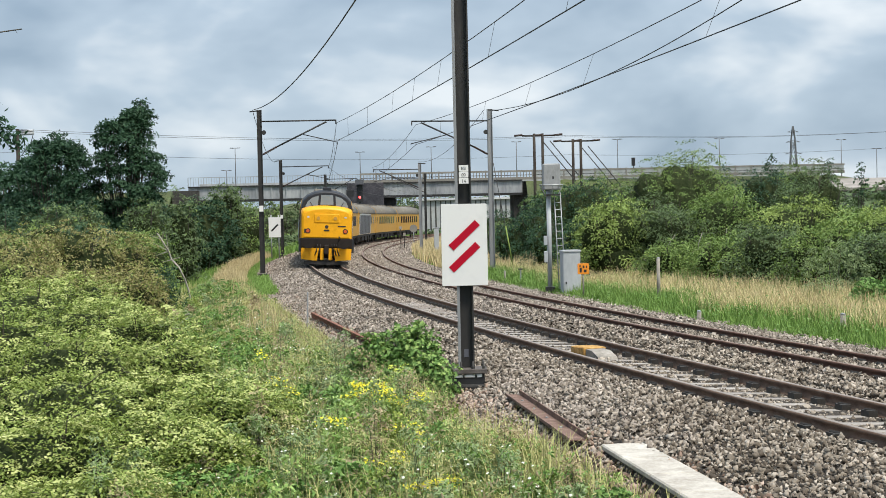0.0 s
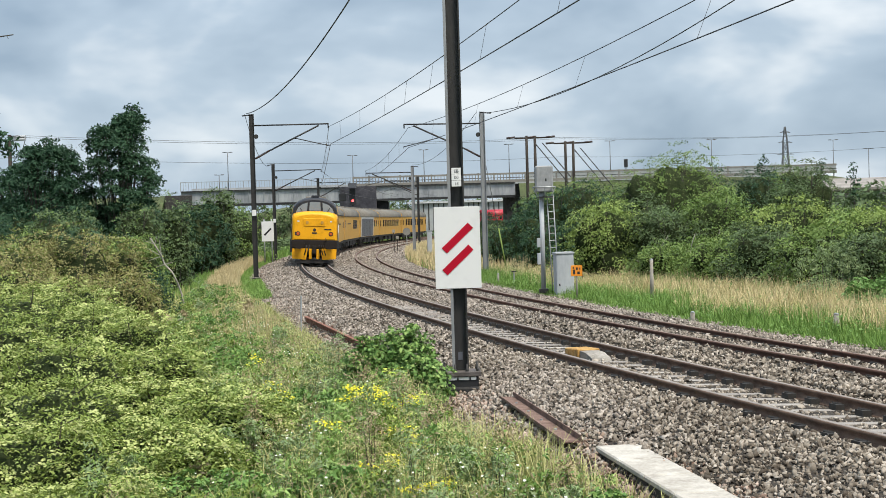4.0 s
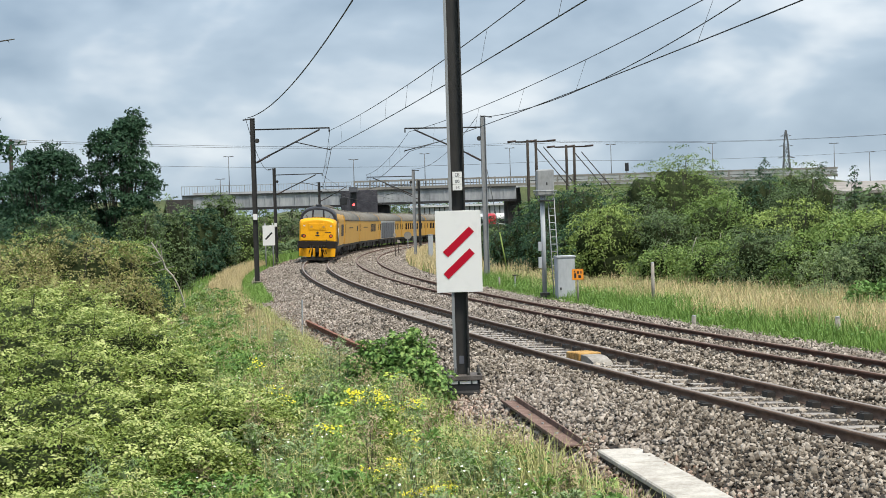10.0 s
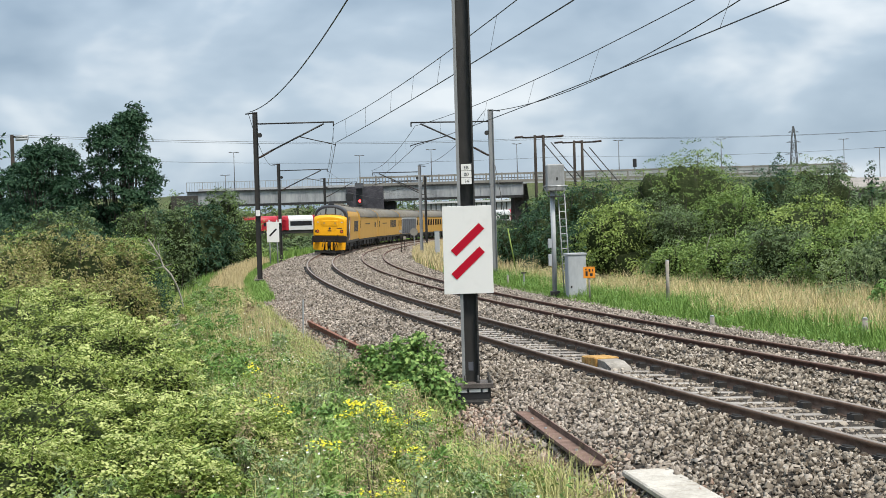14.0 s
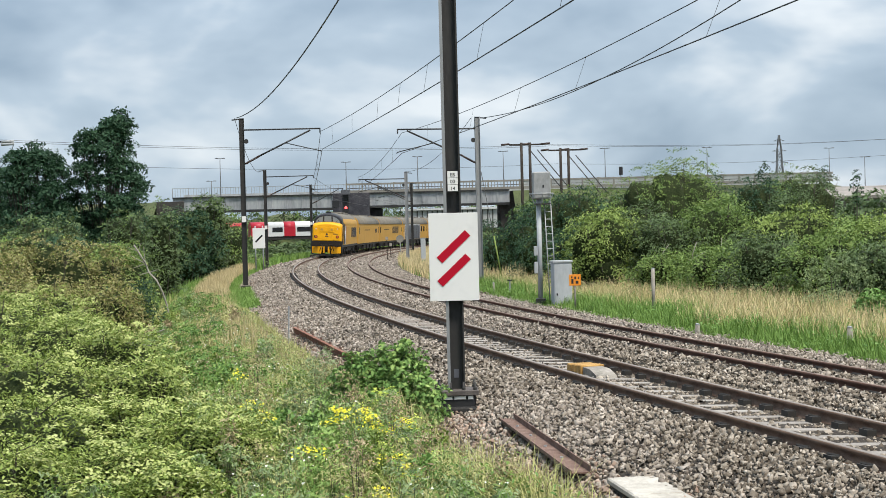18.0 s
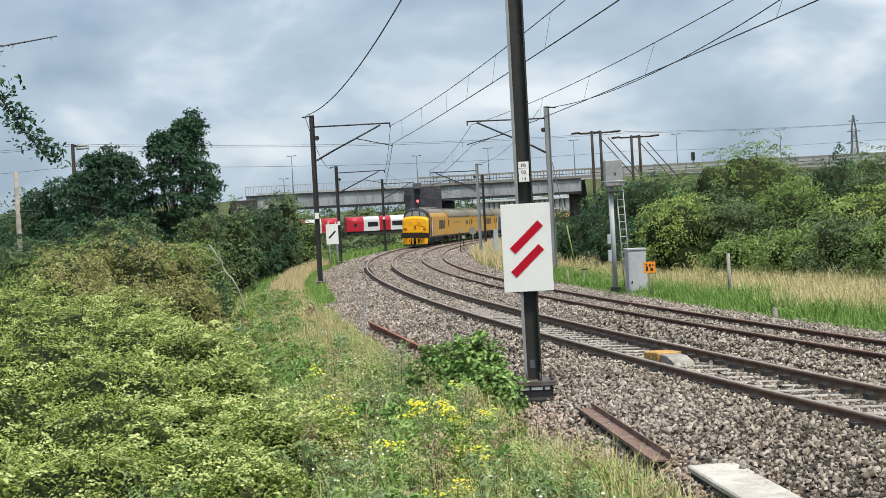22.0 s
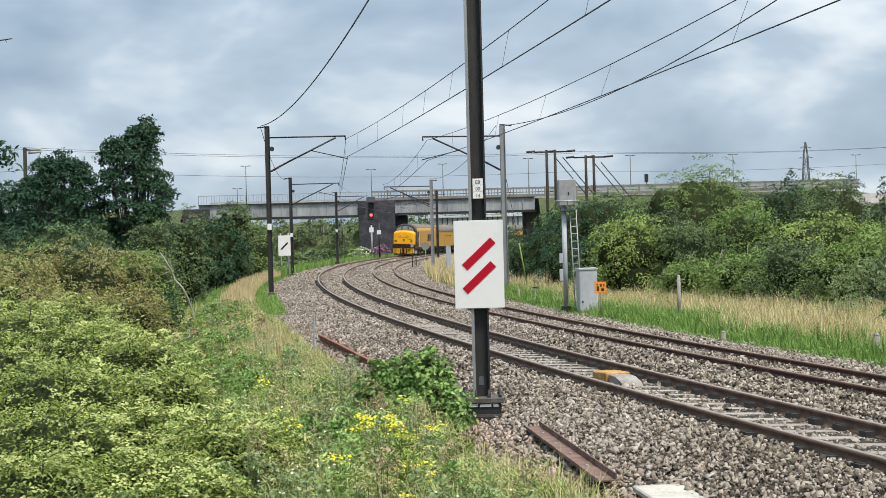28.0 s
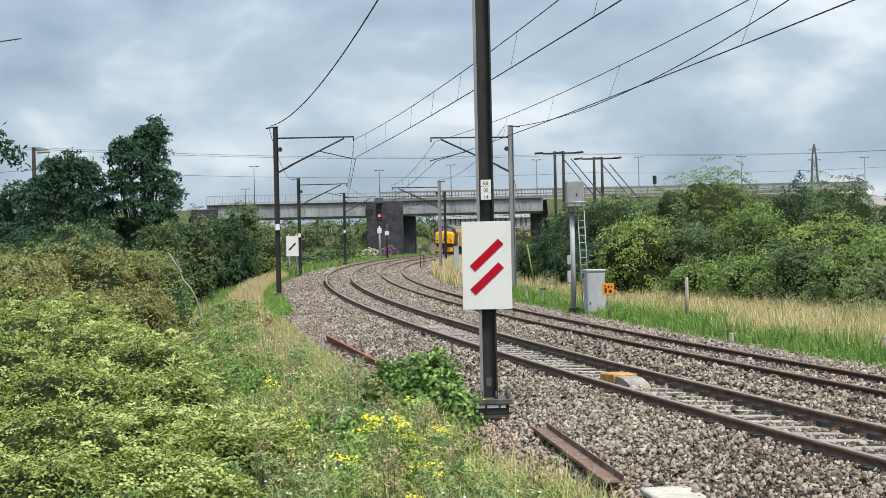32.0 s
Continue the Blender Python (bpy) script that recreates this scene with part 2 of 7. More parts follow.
M_PIER = mat("sooty_brick_pier", ((0.022, 0.022, 0.027), (0.042, 0.041, 0.05), (0.075, 0.07, 0.08)), scale=0.9, rough=0.9, bump=0.5, bump_scale=8)
M_PARAPET = mat("pale_parapet_panel", ((0.30, 0.31, 0.31), (0.44, 0.45, 0.445)), scale=0.7, rough=0.85)
M_PARAPET_TAN = mat("tan_parapet_panel", ((0.17, 0.16, 0.14), (0.26, 0.245, 0.215)), scale=0.7, rough=0.85)
M_CABINET = mat("grey_location_cabinet", ((0.33, 0.345, 0.36), (0.45, 0.465, 0.48)), scale=2, rough=0.6, streak=0.4)
M_HOOD = mat("weathered_grey_hood", ((0.20, 0.205, 0.205), (0.28, 0.285, 0.285), (0.35, 0.355, 0.35)), scale=2.5, rough=0.65, streak=0.4)
M_CAB_ORANGE = paint("orange_notice", (0.80, 0.27, 0.02), rough=0.5, dirt=0.85)
M_TIMBER = mat("yellow_painted_timber", ((0.17, 0.09, 0.032), (0.41, 0.225, 0.06), (0.56, 0.36, 0.14)), scale=7, rough=0.85, bump=0.4)
M_POLE = mat("tarred_pole_wood", ((0.022, 0.018, 0.016), (0.045, 0.038, 0.033), (0.07, 0.06, 0.05)), scale=3, rough=0.95, streak=0.2, spec=0.08)
M_BARK = mat("grey_bark", ((0.035, 0.03, 0.024), (0.075, 0.065, 0.052), (0.13, 0.115, 0.095)), scale=7, rough=0.95, bump=0.6, streak=0.3)
# dark green for the cores added in bushes; hollow shade put into colour
M_INNER = mat("dark_shade_core", ((0.016, 0.022, 0.010), (0.032, 0.043, 0.018), (0.055, 0.066, 0.03)), scale=9, rough=1.0, bump=1.0, bump_scale=14, spec=0.05)
M_DEADWOOD = mat("bleached_dead_twig", ((0.22, 0.20, 0.17), (0.36, 0.33, 0.29)), scale=5, rough=0.9)
L_DARK = leaf_mat("dark_green_leaf", (0.014, 0.038, 0.024), (0.038, 0.083, 0.043), (0.075, 0.14, 0.07))
L_MID = leaf_mat("mid_green_leaf", (0.065, 0.112, 0.03), (0.155, 0.232, 0.062), (0.27, 0.355, 0.115))
L_BRIGHT = leaf_mat("light_green_leaf", (0.10, 0.155, 0.04), (0.22, 0.295, 0.075), (0.36, 0.435, 0.135))
L_ELDER = leaf_mat("elder_leaf", (0.085, 0.13, 0.03), (0.21, 0.27, 0.062), (0.36, 0.415, 0.12))
L_BROWN = leaf_mat("bronzed_hawthorn_leaf", (0.12, 0.125, 0.045), (0.26, 0.24, 0.095), (0.41, 0.355, 0.17))
L_UMBEL = leaf_mat("greenish_cream_umbel", (0.27, 0.335, 0.095), (0.42, 0.465, 0.165), (0.57, 0.575, 0.27))
L_SILVER = leaf_mat("silver_grey_leaf", (0.14, 0.20, 0.09), (0.26, 0.335, 0.16), (0.38, 0.45, 0.25))
L_BRAMBLE = leaf_mat("fresh_bramble_leaf", (0.065, 0.135, 0.034), (0.145, 0.26, 0.07), (0.25, 0.37, 0.13))
L_GRASS = leaf_mat("green_grass_blade", (0.09, 0.17, 0.04), (0.18, 0.295, 0.068), (0.29, 0.405, 0.125))
L_STRAW = leaf_mat("straw_grass_blade", (0.38, 0.29, 0.14), (0.58, 0.47, 0.26), (0.73, 0.62, 0.39))
L_MIXED = leaf_mat("half_dry_grass_blade", (0.25, 0.28, 0.09), (0.44, 0.43, 0.18), (0.62, 0.56, 0.30))
L_RAGWORT = leaf_mat("yellow_flower_head", (0.58, 0.50, 0.03), (0.74, 0.67, 0.05), (0.80, 0.75, 0.12))
L_WHITEFLOWER = leaf_mat("white_flower_head", (0.55, 0.55, 0.45), (0.70, 0.70, 0.62), (0.78, 0.78, 0.72))
L_PINK = leaf_mat("purple_pink_flower", (0.30, 0.09, 0.28), (0.45, 0.17, 0.42), (0.58, 0.30, 0.52))
L_FAR = leaf_mat("distant_green_leaf", (0.05, 0.08, 0.036), (0.10, 0.145, 0.062), (0.16, 0.21, 0.10))

# ---- mesh helpers ----
def mesh_from(name, verts, faces, mats, face_mats=None):
    me = bpy.data.meshes.new(name)
    verts = np.asarray(verts, dtype=np.float32)
    faces = np.asarray(faces, dtype=np.int32)
    n, k = faces.shape
    me.vertices.add(len(verts))
    me.vertices.foreach_set("co", verts.ravel())
    me.loops.add(n * k)
    me.loops.foreach_set("vertex_index", faces.ravel())
    me.polygons.add(n)
    me.polygons.foreach_set("loop_start", np.arange(0, n * k, k, dtype=np.int32))
    me.polygons.foreach_set("loop_total", np.full(n, k, dtype=np.int32))
    for m in (mats if isinstance(mats, (list, tuple)) else [mats]):
        me.materials.append(m)
    if face_mats is not None:
        me.polygons.foreach_set("material_index", np.asarray(face_mats, dtype=np.int32))
    me.update(calc_edges=True)
    return me

def part(name, bm, material, parent=None, label=""):
    """Links a bmesh as one mesh object under a thing or a part."""
    me = bpy.data.meshes.new(name)
    bm.to_mesh(me)
    bm.free()
    for m in (material if isinstance(material, (list, tuple)) else [material]):
        me.materials.append(m)
    ob = new(name, me)
    ob.parent = parent
    return tagged(ob, label)

def thing(name, label, category, m=None, group="", kind=""):
    ob = new(name)
    if m is not None:
        ob.matrix_basis = m
    return tagged(ob, label, category, group, kind)

def box(bm, x0, x1, y0, y1, z0, z1, bevel=0.0, m=None, mi=0):
    vs = [bm.verts.new((x, y, z)) for x in (x0, x1) for y in (y0, y1) for z in (z0, z1)]
    idx = ((0, 1, 3, 2), (4, 6, 7, 5), (0, 4, 5, 1), (2, 3, 7, 6), (0, 2, 6, 4), (1, 5, 7, 3))
    fs = [bm.faces.new([vs[i] for i in f]) for f in idx]
    for f in fs:
        f.material_index = mi
    if bevel:
        es = list({e for f in fs for e in f.edges})
        r = bmesh.ops.bevel(bm, geom=es, offset=bevel, segments=1, affect="EDGES", profile=0.5)
        vs = list({v for f in r["faces"] for v in f.verts} | {v for v in vs if v.is_valid})
    if m is not None:
        bmesh.ops.transform(bm, matrix=m, verts=[v for v in vs if v.is_valid])
    return bm

def boxed(*a, **k):
    return box(bmesh.new(), *a, **k)

def tube(bm, p, q, r0, r1=None, sides=8, mi=0, caps=True):
    p, q = Vector(p), Vector(q)
    r1 = r0 if r1 is None else r1
    d = (q - p).normalized()
    a = d.orthogonal().normalized()
    b = d.cross(a)
    rings = []
    for c, r in ((p, r0), (q, r1)):
        rings.append([bm.verts.new(c + (a * math.cos(2 * math.pi * i / sides) + b * math.sin(2 * math.pi * i / sides)) * r) for i in range(sides)])
    for i in range(sides):
        f = bm.faces.new((rings[0][i], rings[0][(i + 1) % sides], rings[1][(i + 1) % sides], rings[1][i]))
        f.material_index, f.smooth = mi, sides > 6
    if caps:
        bm.faces.new(rings[0][::-1]).material_index = mi
        bm.faces.new(rings[1]).material_index = mi
    return bm

def tubed(*a, **k):
    return tube(bmesh.new(), *a, **k)

def polyline(points, r, sides=5):
    """One bent round bar through the points."""
    bm = bmesh.new()
    pts = [Vector(p) for p in points]
    rings = []
    for i, p in enumerate(pts):
        d = (pts[min(i + 1, len(pts) - 1)] - pts[max(i - 1, 0)]).normalized()
        a = (Vector((0, 0, 1)) if abs(d.z) < 0.9 else Vector((0, 1, 0))).cross(d).normalized()
        b = d.cross(a)
        rings.append([bm.verts.new(p + (a * math.cos(2 * math.pi * k / sides) + b * math.sin(2 * math.pi * k / sides)) * r) for k in range(sides)])
    for u, v in zip(rings[:-1], rings[1:]):
        for k in range(sides):
            bm.faces.new((u[k], u[(k + 1) % sides], v[(k + 1) % sides], v[k])).smooth = True
    bm.faces.new(rings[0][::-1])
    bm.faces.new(rings[-1])
    return bm

def extrude_profile(bm, profile, y0, y1, mi=0, smooth=False):
    """A closed x-z outline run from y0 to y1."""
    a = [bm.verts.new((x, y0, z)) for x, z in profile]
    b = [bm.verts.new((x, y1, z)) for x, z in profile]
    n = len(profile)
    for i in range(n):
        f = bm.faces.new((a[i], a[(i + 1) % n], b[(i + 1) % n], b[i]))
        f.material_index, f.smooth = mi, smooth
    bm.faces.new(a[::-1]).material_index = mi
    bm.faces.new(b).material_index = mi
    bmesh.ops.recalc_face_normals(bm, faces=bm.faces[:])
    return bm

# ---- the line: a right-hand curve; s along it, u across it to the right of the near track's centre ----
RADIUS = 477.0
CENTRE = Vector((469.19, 123.76))
TURN_0 = -0.23921
TRACK_2 = 3.43

def heading(s):
    return TURN_0 + s / RADIUS

def on_line(s, u, z=0.0):
    h = heading(s)
    return Vector((CENTRE.x - (RADIUS - u) * math.cos(h), CENTRE.y + (RADIUS - u) * math.sin(h), z))

def line_pose(s, u, z=0.0, turn=0.0):
    """At (s, u), with local y along the line."""
    return Matrix.Translation(on_line(s, u, z)) @ Matrix.Rotation(-heading(s) + radians(turn), 4, "Z")

def su(x, y):
    dx, dy = x - CENTRE.x, y - CENTRE.y
    d = np.hypot(dx, dy)
    return (np.arctan2(dy, -dx) - TURN_0) * RADIUS, RADIUS - d

PROFILE_U = [-400, -60, -26, -14, -9, -6, -4.4, -3.5, -2.5, -1.7, -1.35, -0.9, -0.6, 0.6, 0.9, 1.4, 1.8, 2.1, 2.6, 2.85, 4.0, 4.3, 4.8, 5.5, 6.4, 8.5, 14, 40, 120, 500]
PROFILE_Z = [-2.0, -2.0, -1.9, -1.6, -1.25, -0.75, -0.5, -0.4, -0.21, -0.10, -0.075, -0.095, -0.135, -0.19, -0.165, -0.175, -0.15, -0.12, -0.135, -0.165, -0.245, -0.245, -0.275, -0.34, -0.46, -0.42, -0.2, 0.2, 0.5, 0.5]

def bump2(x, y, f):
    return np.sin(x * f + 1.3) * np.cos(y * f * 1.13 + 0.4) + 0.5 * np.sin(x * f * 2.3 + y * f * 1.7)

def ground_z(x, y):
    x, y = np.asarray(x, float), np.asarray(y, float)
    s, u = su(x, y)
    z = np.interp(u, PROFILE_U, PROFILE_Z)
    off = np.clip((np.abs(u - 1.7) - 5.0) / 3.0, 0, 1)
    z = z + off * 0.07 * bump2(x, y, 0.9)
    near = np.exp(-((x * x + y * y) / 22.0))
    return z * (1 - near) + 0.72 * near

def gz(x, y):
    return float(ground_z(x, y))

def line_xy(s, u):
    h = TURN_0 + s / RADIUS
    return CENTRE.x - (RADIUS - u) * np.cos(h), CENTRE.y + (RADIUS - u) * np.sin(h)

# ---- ground: one sheet to the horizon ----
def build_ground():
    xs = np.concatenate([[-2500, -1200, -600, -300, -150], np.arange(-90, -20, 5), np.arange(-20, 22, 0.5), np.arange(22, 95, 5), [150, 300, 600, 1200, 2500]])
    ys = np.concatenate([[-300, -100, -40, -15], np.arange(-8, 60, 0.5), np.arange(60, 140, 1.5), np.arange(140, 360, 5), [420, 600, 1000, 2000, 4000]])
    X, Y = np.meshgrid(xs, ys)
    Z = ground_z(X, Y)
    nx, ny = len(xs), len(ys)
    V = np.stack([X.ravel(), Y.ravel(), Z.ravel()], 1)
    i = (np.arange(ny - 1)[:, None] * nx + np.arange(nx - 1)[None, :]).ravel()
    Fc = np.stack([i, i + 1, i + nx + 1, i + nx], 1)
    tagged(new("ground", mesh_from("ground", V, Fc, M_SOIL)), "green and brown overgrown soil beside the railway", "ground", kind="structure")

def build_ballast_bed():
    """The ballast formation, laid along the line just above the soil."""
    ss = np.concatenate([np.arange(-24, 80, 1.0), np.arange(80, 330, 4.0)])
    us = np.array([-3.75, -3.5, -3.0, -2.5, -2.0, -1.45, -0.7, 0, 0.7, 1.45, 1.9, 2.6, 3.4, 4.2, 4.9, 5.5, 6.0, 6.5])
    rows = []
    for s in ss:
        wob = 0.25 * math.sin(s * 0.7) + 0.2 * math.sin(s * 1.9 + 1)
        for j, u in enumerate(us):
            uu = u + (wob if j in (0, len(us) - 1) else 0)
            p = on_line(s, uu)
            edge = -0.05 if j in (0, len(us) - 1) else 0.022
            rows.append((p.x, p.y, float(np.interp(uu, PROFILE_U, PROFILE_Z)) + edge + 0.012 * math.sin(s * 3.1 + u * 5)))
    n, k = len(ss), len(us)
    i = (np.arange(n - 1)[:, None] * k + np.arange(k - 1)[None, :]).ravel()
    Fc = np.stack([i, i + 1, i + k + 1, i + k], 1)
    # the shade-dark bed colour ends at 26 m, the paler one follows
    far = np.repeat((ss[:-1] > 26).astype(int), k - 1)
    tagged(new("ballast_bed", mesh_from("ballast_bed", rows, Fc, [M_BALLAST_GAP_SHADE, M_BALLAST_FAR], far)), "grey and pinkish crushed stone ballast under the tracks", "ballast", kind="structure")

def stones(name, rng, s, u, size, lift=0.0, fine=True, material=None, label="loose angular grey and buff ballast stones"):
    """Angular crushed stones: uneven broken blocks, one mesh."""
    n = len(s)
    h = TURN_0 + s / RADIUS
    cx = CENTRE.x - (RADIUS - u) * np.cos(h)
    cy = CENTRE.y + (RADIUS - u) * np.sin(h)
    cz = np.interp(u, PROFILE_U, PROFILE_Z) + 0.042 + lift
    if fine:
        base = np.array([[a, b, c] for a in (-1, 1) for b in (-1, 1) for c in (-1, 1)], float) * 0.72
        f = np.array([[0, 1, 3, 2], [4, 6, 7, 5], [0, 4, 5, 1], [2, 3, 7, 6], [1, 5, 7, 3]])
    else:
        base = np.array([[-0.9, -0.9, -0.5], [0.9, -0.9, -0.5], [0.9, 0.9, -0.5], [-0.9, 0.9, -0.5], [0.1, -0.1, 0.8]])
        f = np.array([[0, 1, 4], [1, 2, 4], [2, 3, 4], [3, 0, 4]])
    if fine == 2:
        base = np.array([[-1.0, -0.75, -0.6], [1.0, -0.75, -0.6], [0.05, 1.05, -0.6], [-0.75, -0.5, 0.6], [0.8, -0.5, 0.6], [0.0, 0.75, 0.6]]) * 0.92
        f = np.array([[3, 4, 5], [0, 1, 4], [0, 4, 3], [1, 2, 5], [1, 5, 4], [2, 0, 3], [2, 3, 5]])
    k = len(base)
    v = base[None] * rng.uniform(0.55, 1.25, (n, k, 1)) + rng.normal(0, 0.18, (n, k, 3))
    v = v * (size[:, None, None] * rng.uniform(0.6, 1.35, (n, 1, 3)))
    a, b, c = rng.uniform(0, 2 * math.pi, n), rng.normal(0, 0.7, n), rng.normal(0, 0.7, n)
    one, nil = np.ones(n), np.zeros(n)
    Rz = np.stack([np.cos(a), -np.sin(a), nil, np.sin(a), np.cos(a), nil, nil, nil, one], 1).reshape(n, 3, 3)
    Rx = np.stack([one, nil, nil, nil, np.cos(b), -np.sin(b), nil, np.sin(b), np.cos(b)], 1).reshape(n, 3, 3)
    Ry = np.stack([np.cos(c), nil, np.sin(c), nil, one, nil, -np.sin(c), nil, np.cos(c)], 1).reshape(n, 3, 3)
    v = np.einsum("nij,nkj->nki", Rx @ Ry @ Rz, v)
    v += np.stack([cx, cy, cz + size * 0.15], 1)[:, None, :]
    F = (np.arange(n)[:, None, None] * k + f[None]).reshape(-1, f.shape[1])
    return tagged(new(name, mesh_from(name, v.reshape(-1, 3), F, material or M_STONE)), label, "ballast", kind="stuff")

def build_stones():
    rng = np.random.default_rng(5)
    # near stretch, dense; further stretch, coarser
    for k, (s0, s1, u0, u1, per, lo, hi) in enumerate(((-5, 14, -4.1, 1.7, 480, 0.015, 0.033), (-5, 20, 1.7, 6.75, 240, 0.019, 0.038), (14, 24, -4.1, 1.7, 300, 0.018, 0.037), (20, 42, 1.7, 6.75, 210, 0.019, 0.034), (24, 42, -4.1, 1.7, 260, 0.019, 0.034), (42, 90, -4.1, 6.75, 85, 0.024, 0.04), (90, 190, -4.1, 6.75, 16, 0.035, 0.06))):
        n = int((s1 - s0) * (u1 - u0) * per)
        s, u = rng.uniform(s0, s1, n), rng.uniform(u0, u1, n)
        edge = ((u < -3.3) & (rng.random(n) < 0.35)) | ((u > 6.3) & (rng.random(n) < 0.5))
        rail = np.zeros(n, bool)
        for r in (-0.7525, 0.7525, TRACK_2 - 0.7525, TRACK_2 + 0.7525):
            rail |= (np.abs(u - r) < 0.09) | ((np.abs(u - r) < 0.19) & (np.abs((((s + 6.175) / 0.65 + 0.5) % 1) - 0.5) * 0.65 < 0.12) & (s < 24))
        # sleeper tops on the near track stay clear
        ph = np.abs(((s / 0.65) % 1) - 0.5) * 0.65
        top = (np.abs(u) < 0.68) & (ph < 0.12) & (rng.random(n) < 0.8) & (s < 32)
        px, py = line_xy(s, u)
        ok = ~(edge | rail | top) & (np.abs(px) < 0.34 * py + 1.1) & (py > 9.2)
        s, u = s[ok], u[ok]
        size = rng.uniform(lo, hi, len(s)) * (1 + 0.25 * (rng.random(len(s)) < 0.1))
        lift = np.where(np.abs(u - TRACK_2 + 1.7) < 0.35, 0.05, 0) + rng.uniform(-0.042, 0.024, len(s)) - np.where((np.abs(u) < 0.66) & (s < 32), 0.035, 0)
        # fresh pale stone round the mast and on the outer shoulder, stained stone along the verge
        px, py = line_xy(s, u)
        pale = (rng.random(len(s)) < np.exp(-((px - 1.95) ** 2 * 1.2 + (py - 16.6) ** 2 * 0.25) / 0.7) * 0.75) | (rng.random(len(s)) < np.exp(-((px - 1.4) ** 2 + (py - 19.0) ** 2 * 0.12) / 0.7) * 0.9) | (rng.random(len(s)) < np.exp(-((px - 2.25) ** 2 + (py - 14.1) ** 2) / 0.35) * 0.9) | (rng.random(len(s)) < np.clip((u - 4.6) / 1.5, 0, 0.7)) | (rng.random(len(s)) < np.clip((s - 13) / 18, 0, 0.75))
        stained = ~pale & (rng.random(len(s)) < np.clip((-u - 2.5) / 0.7, 0, 0.9))
        for q, m, lab in ((pale, M_STONE_PALE, "freshly tipped pale grey ballast stones"), (stained, M_STONE_STAINED, "pinkish brown stained ballast stones by the verge"), (~pale & ~stained, M_STONE, "loose angular grey and buff ballast stones")):
            if q.sum() > 20:
                half = q & (rng.random(len(s)) < 0.5)
                for p, shape in ((half, 2 if s0 < 10 else 0), (q & ~half, 1 if s0 < 10 and u0 < 0 else 0)):
                    stones("ballast_stones", rng, s[p], u[p], size[p], lift[p], shape, m, lab)

# ---- the tracks ----
RAIL_PROFILE = [(-0.036, 0), (0.036, 0), (0.036, -0.035), (0.010, -0.052), (0.010, -0.125), (0.070, -0.147), (0.070, -0.159), (-0.070, -0.159), (-0.070, -0.147), (-0.010, -0.125), (-0.010, -0.052), (-0.036, -0.035)]

def rail(parent, u, z, s0, s1, side, top, label):
    ss = np.concatenate([np.arange(s0, 60, 1.0), np.arange(60, s1, 3.0)])
    k = len(RAIL_PROFILE)
    V = []
    for s in ss:
        for a, b in RAIL_PROFILE:
            p = on_line(s, u + a)
            V.append((p.x, p.y, z + b))
    F, fm = [], []
    for i in range(len(ss) - 1):
        for j in range(k):
            F.append((i * k + j, i * k + (j + 1) % k, (i + 1) * k + (j + 1) % k, (i + 1) * k + j))
            fm.append(1 if j == 0 else 0)
    ob = new("rail", mesh_from("rail", V, F, [side, top], fm))
    ob.parent = parent
    return tagged(ob, label)

def sleeper_mesh():
    bm = extrude_profile(bmesh.new(), [(-0.13, -0.12), (0.13, -0.12), (0.10, 0.0), (-0.10, 0.0)], -1.25, 1.25)
    me = bpy.data.meshes.new("sleeper")
    bm.transform(Matrix.Rotation(math.pi / 2, 4, "Z"))
    bm.to_mesh(me)
    bm.free()
    me.materials.append(M_SLEEPER)
    return me

def clip_mesh():
    bm = bmesh.new()
    for sx in (-1, 1):
        box(bm, sx * 0.13 - 0.06, sx * 0.13 + 0.06, -0.09, 0.09, 0, 0.075)
        tube(bm, (sx * 0.09, -0.06, 0.075), (sx * 0.16, 0.06, 0.085), 0.016, sides=5)
    me = bpy.data.meshes.new("fastening")
    bm.to_mesh(me)
    bm.free()
    me.materials.append(M_CLIP)
    return me

def build_track(name, u0, z_left, z_right, side, top, label, s_sleepers):
    tr = thing(name, label, "railway track", kind="structure")
    rail(tr, u0 - 0.7525, z_left, -24, 330, side, top, "outer running rail with rusty web")
    rail(tr, u0 + 0.7525, z_right, -24, 330, side, top, "inner running rail with rusty web")
    me, cl = sleeper_mesh(), clip_mesh()
    tilt = math.atan2(z_right - z_left, 1.505)
    s = -6.175
    while s < s_sleepers:
        ob = new("sleeper", me)
        ob.parent = tr
        ob.matrix_basis = line_pose(s, u0, (z_left + z_right) / 2 - 0.163) @ Matrix.Rotation(-tilt, 4, "Y")
        for d in (-0.7525, 0.7525):
            c = new("fastening", cl)
            c.parent = ob
            c.matrix_basis = Matrix.Translation((d, 0, 0))
        s += 0.65
    return tr

# ---- lineside structures ----
def h_column(w, d, t, z0, z1):
    """An upright steel H: flanges at x = +-w/2, web between them."""
    a, b, c = w / 2, w / 2 - t, t / 2
    out = [(-a, -d / 2), (-b, -d / 2), (-b, -c), (b, -c), (b, -d / 2), (a, -d / 2), (a, d / 2), (b, d / 2), (b, c), (-b, c), (-b, d / 2), (-a, d / 2)]
    bm = bmesh.new()
    lo = [bm.verts.new((x, y, z0)) for x, y in out]
    hi = [bm.verts.new((x, y, z1)) for x, y in out]
    n = len(out)
    for i in range(n):
        bm.faces.new((lo[i], lo[(i + 1) % n], hi[(i + 1) % n], hi[i]))
    bm.faces.new(lo[::-1])
    bm.faces.new(hi)
    bmesh.ops.recalc_face_normals(bm, faces=bm.faces[:])
    return bm

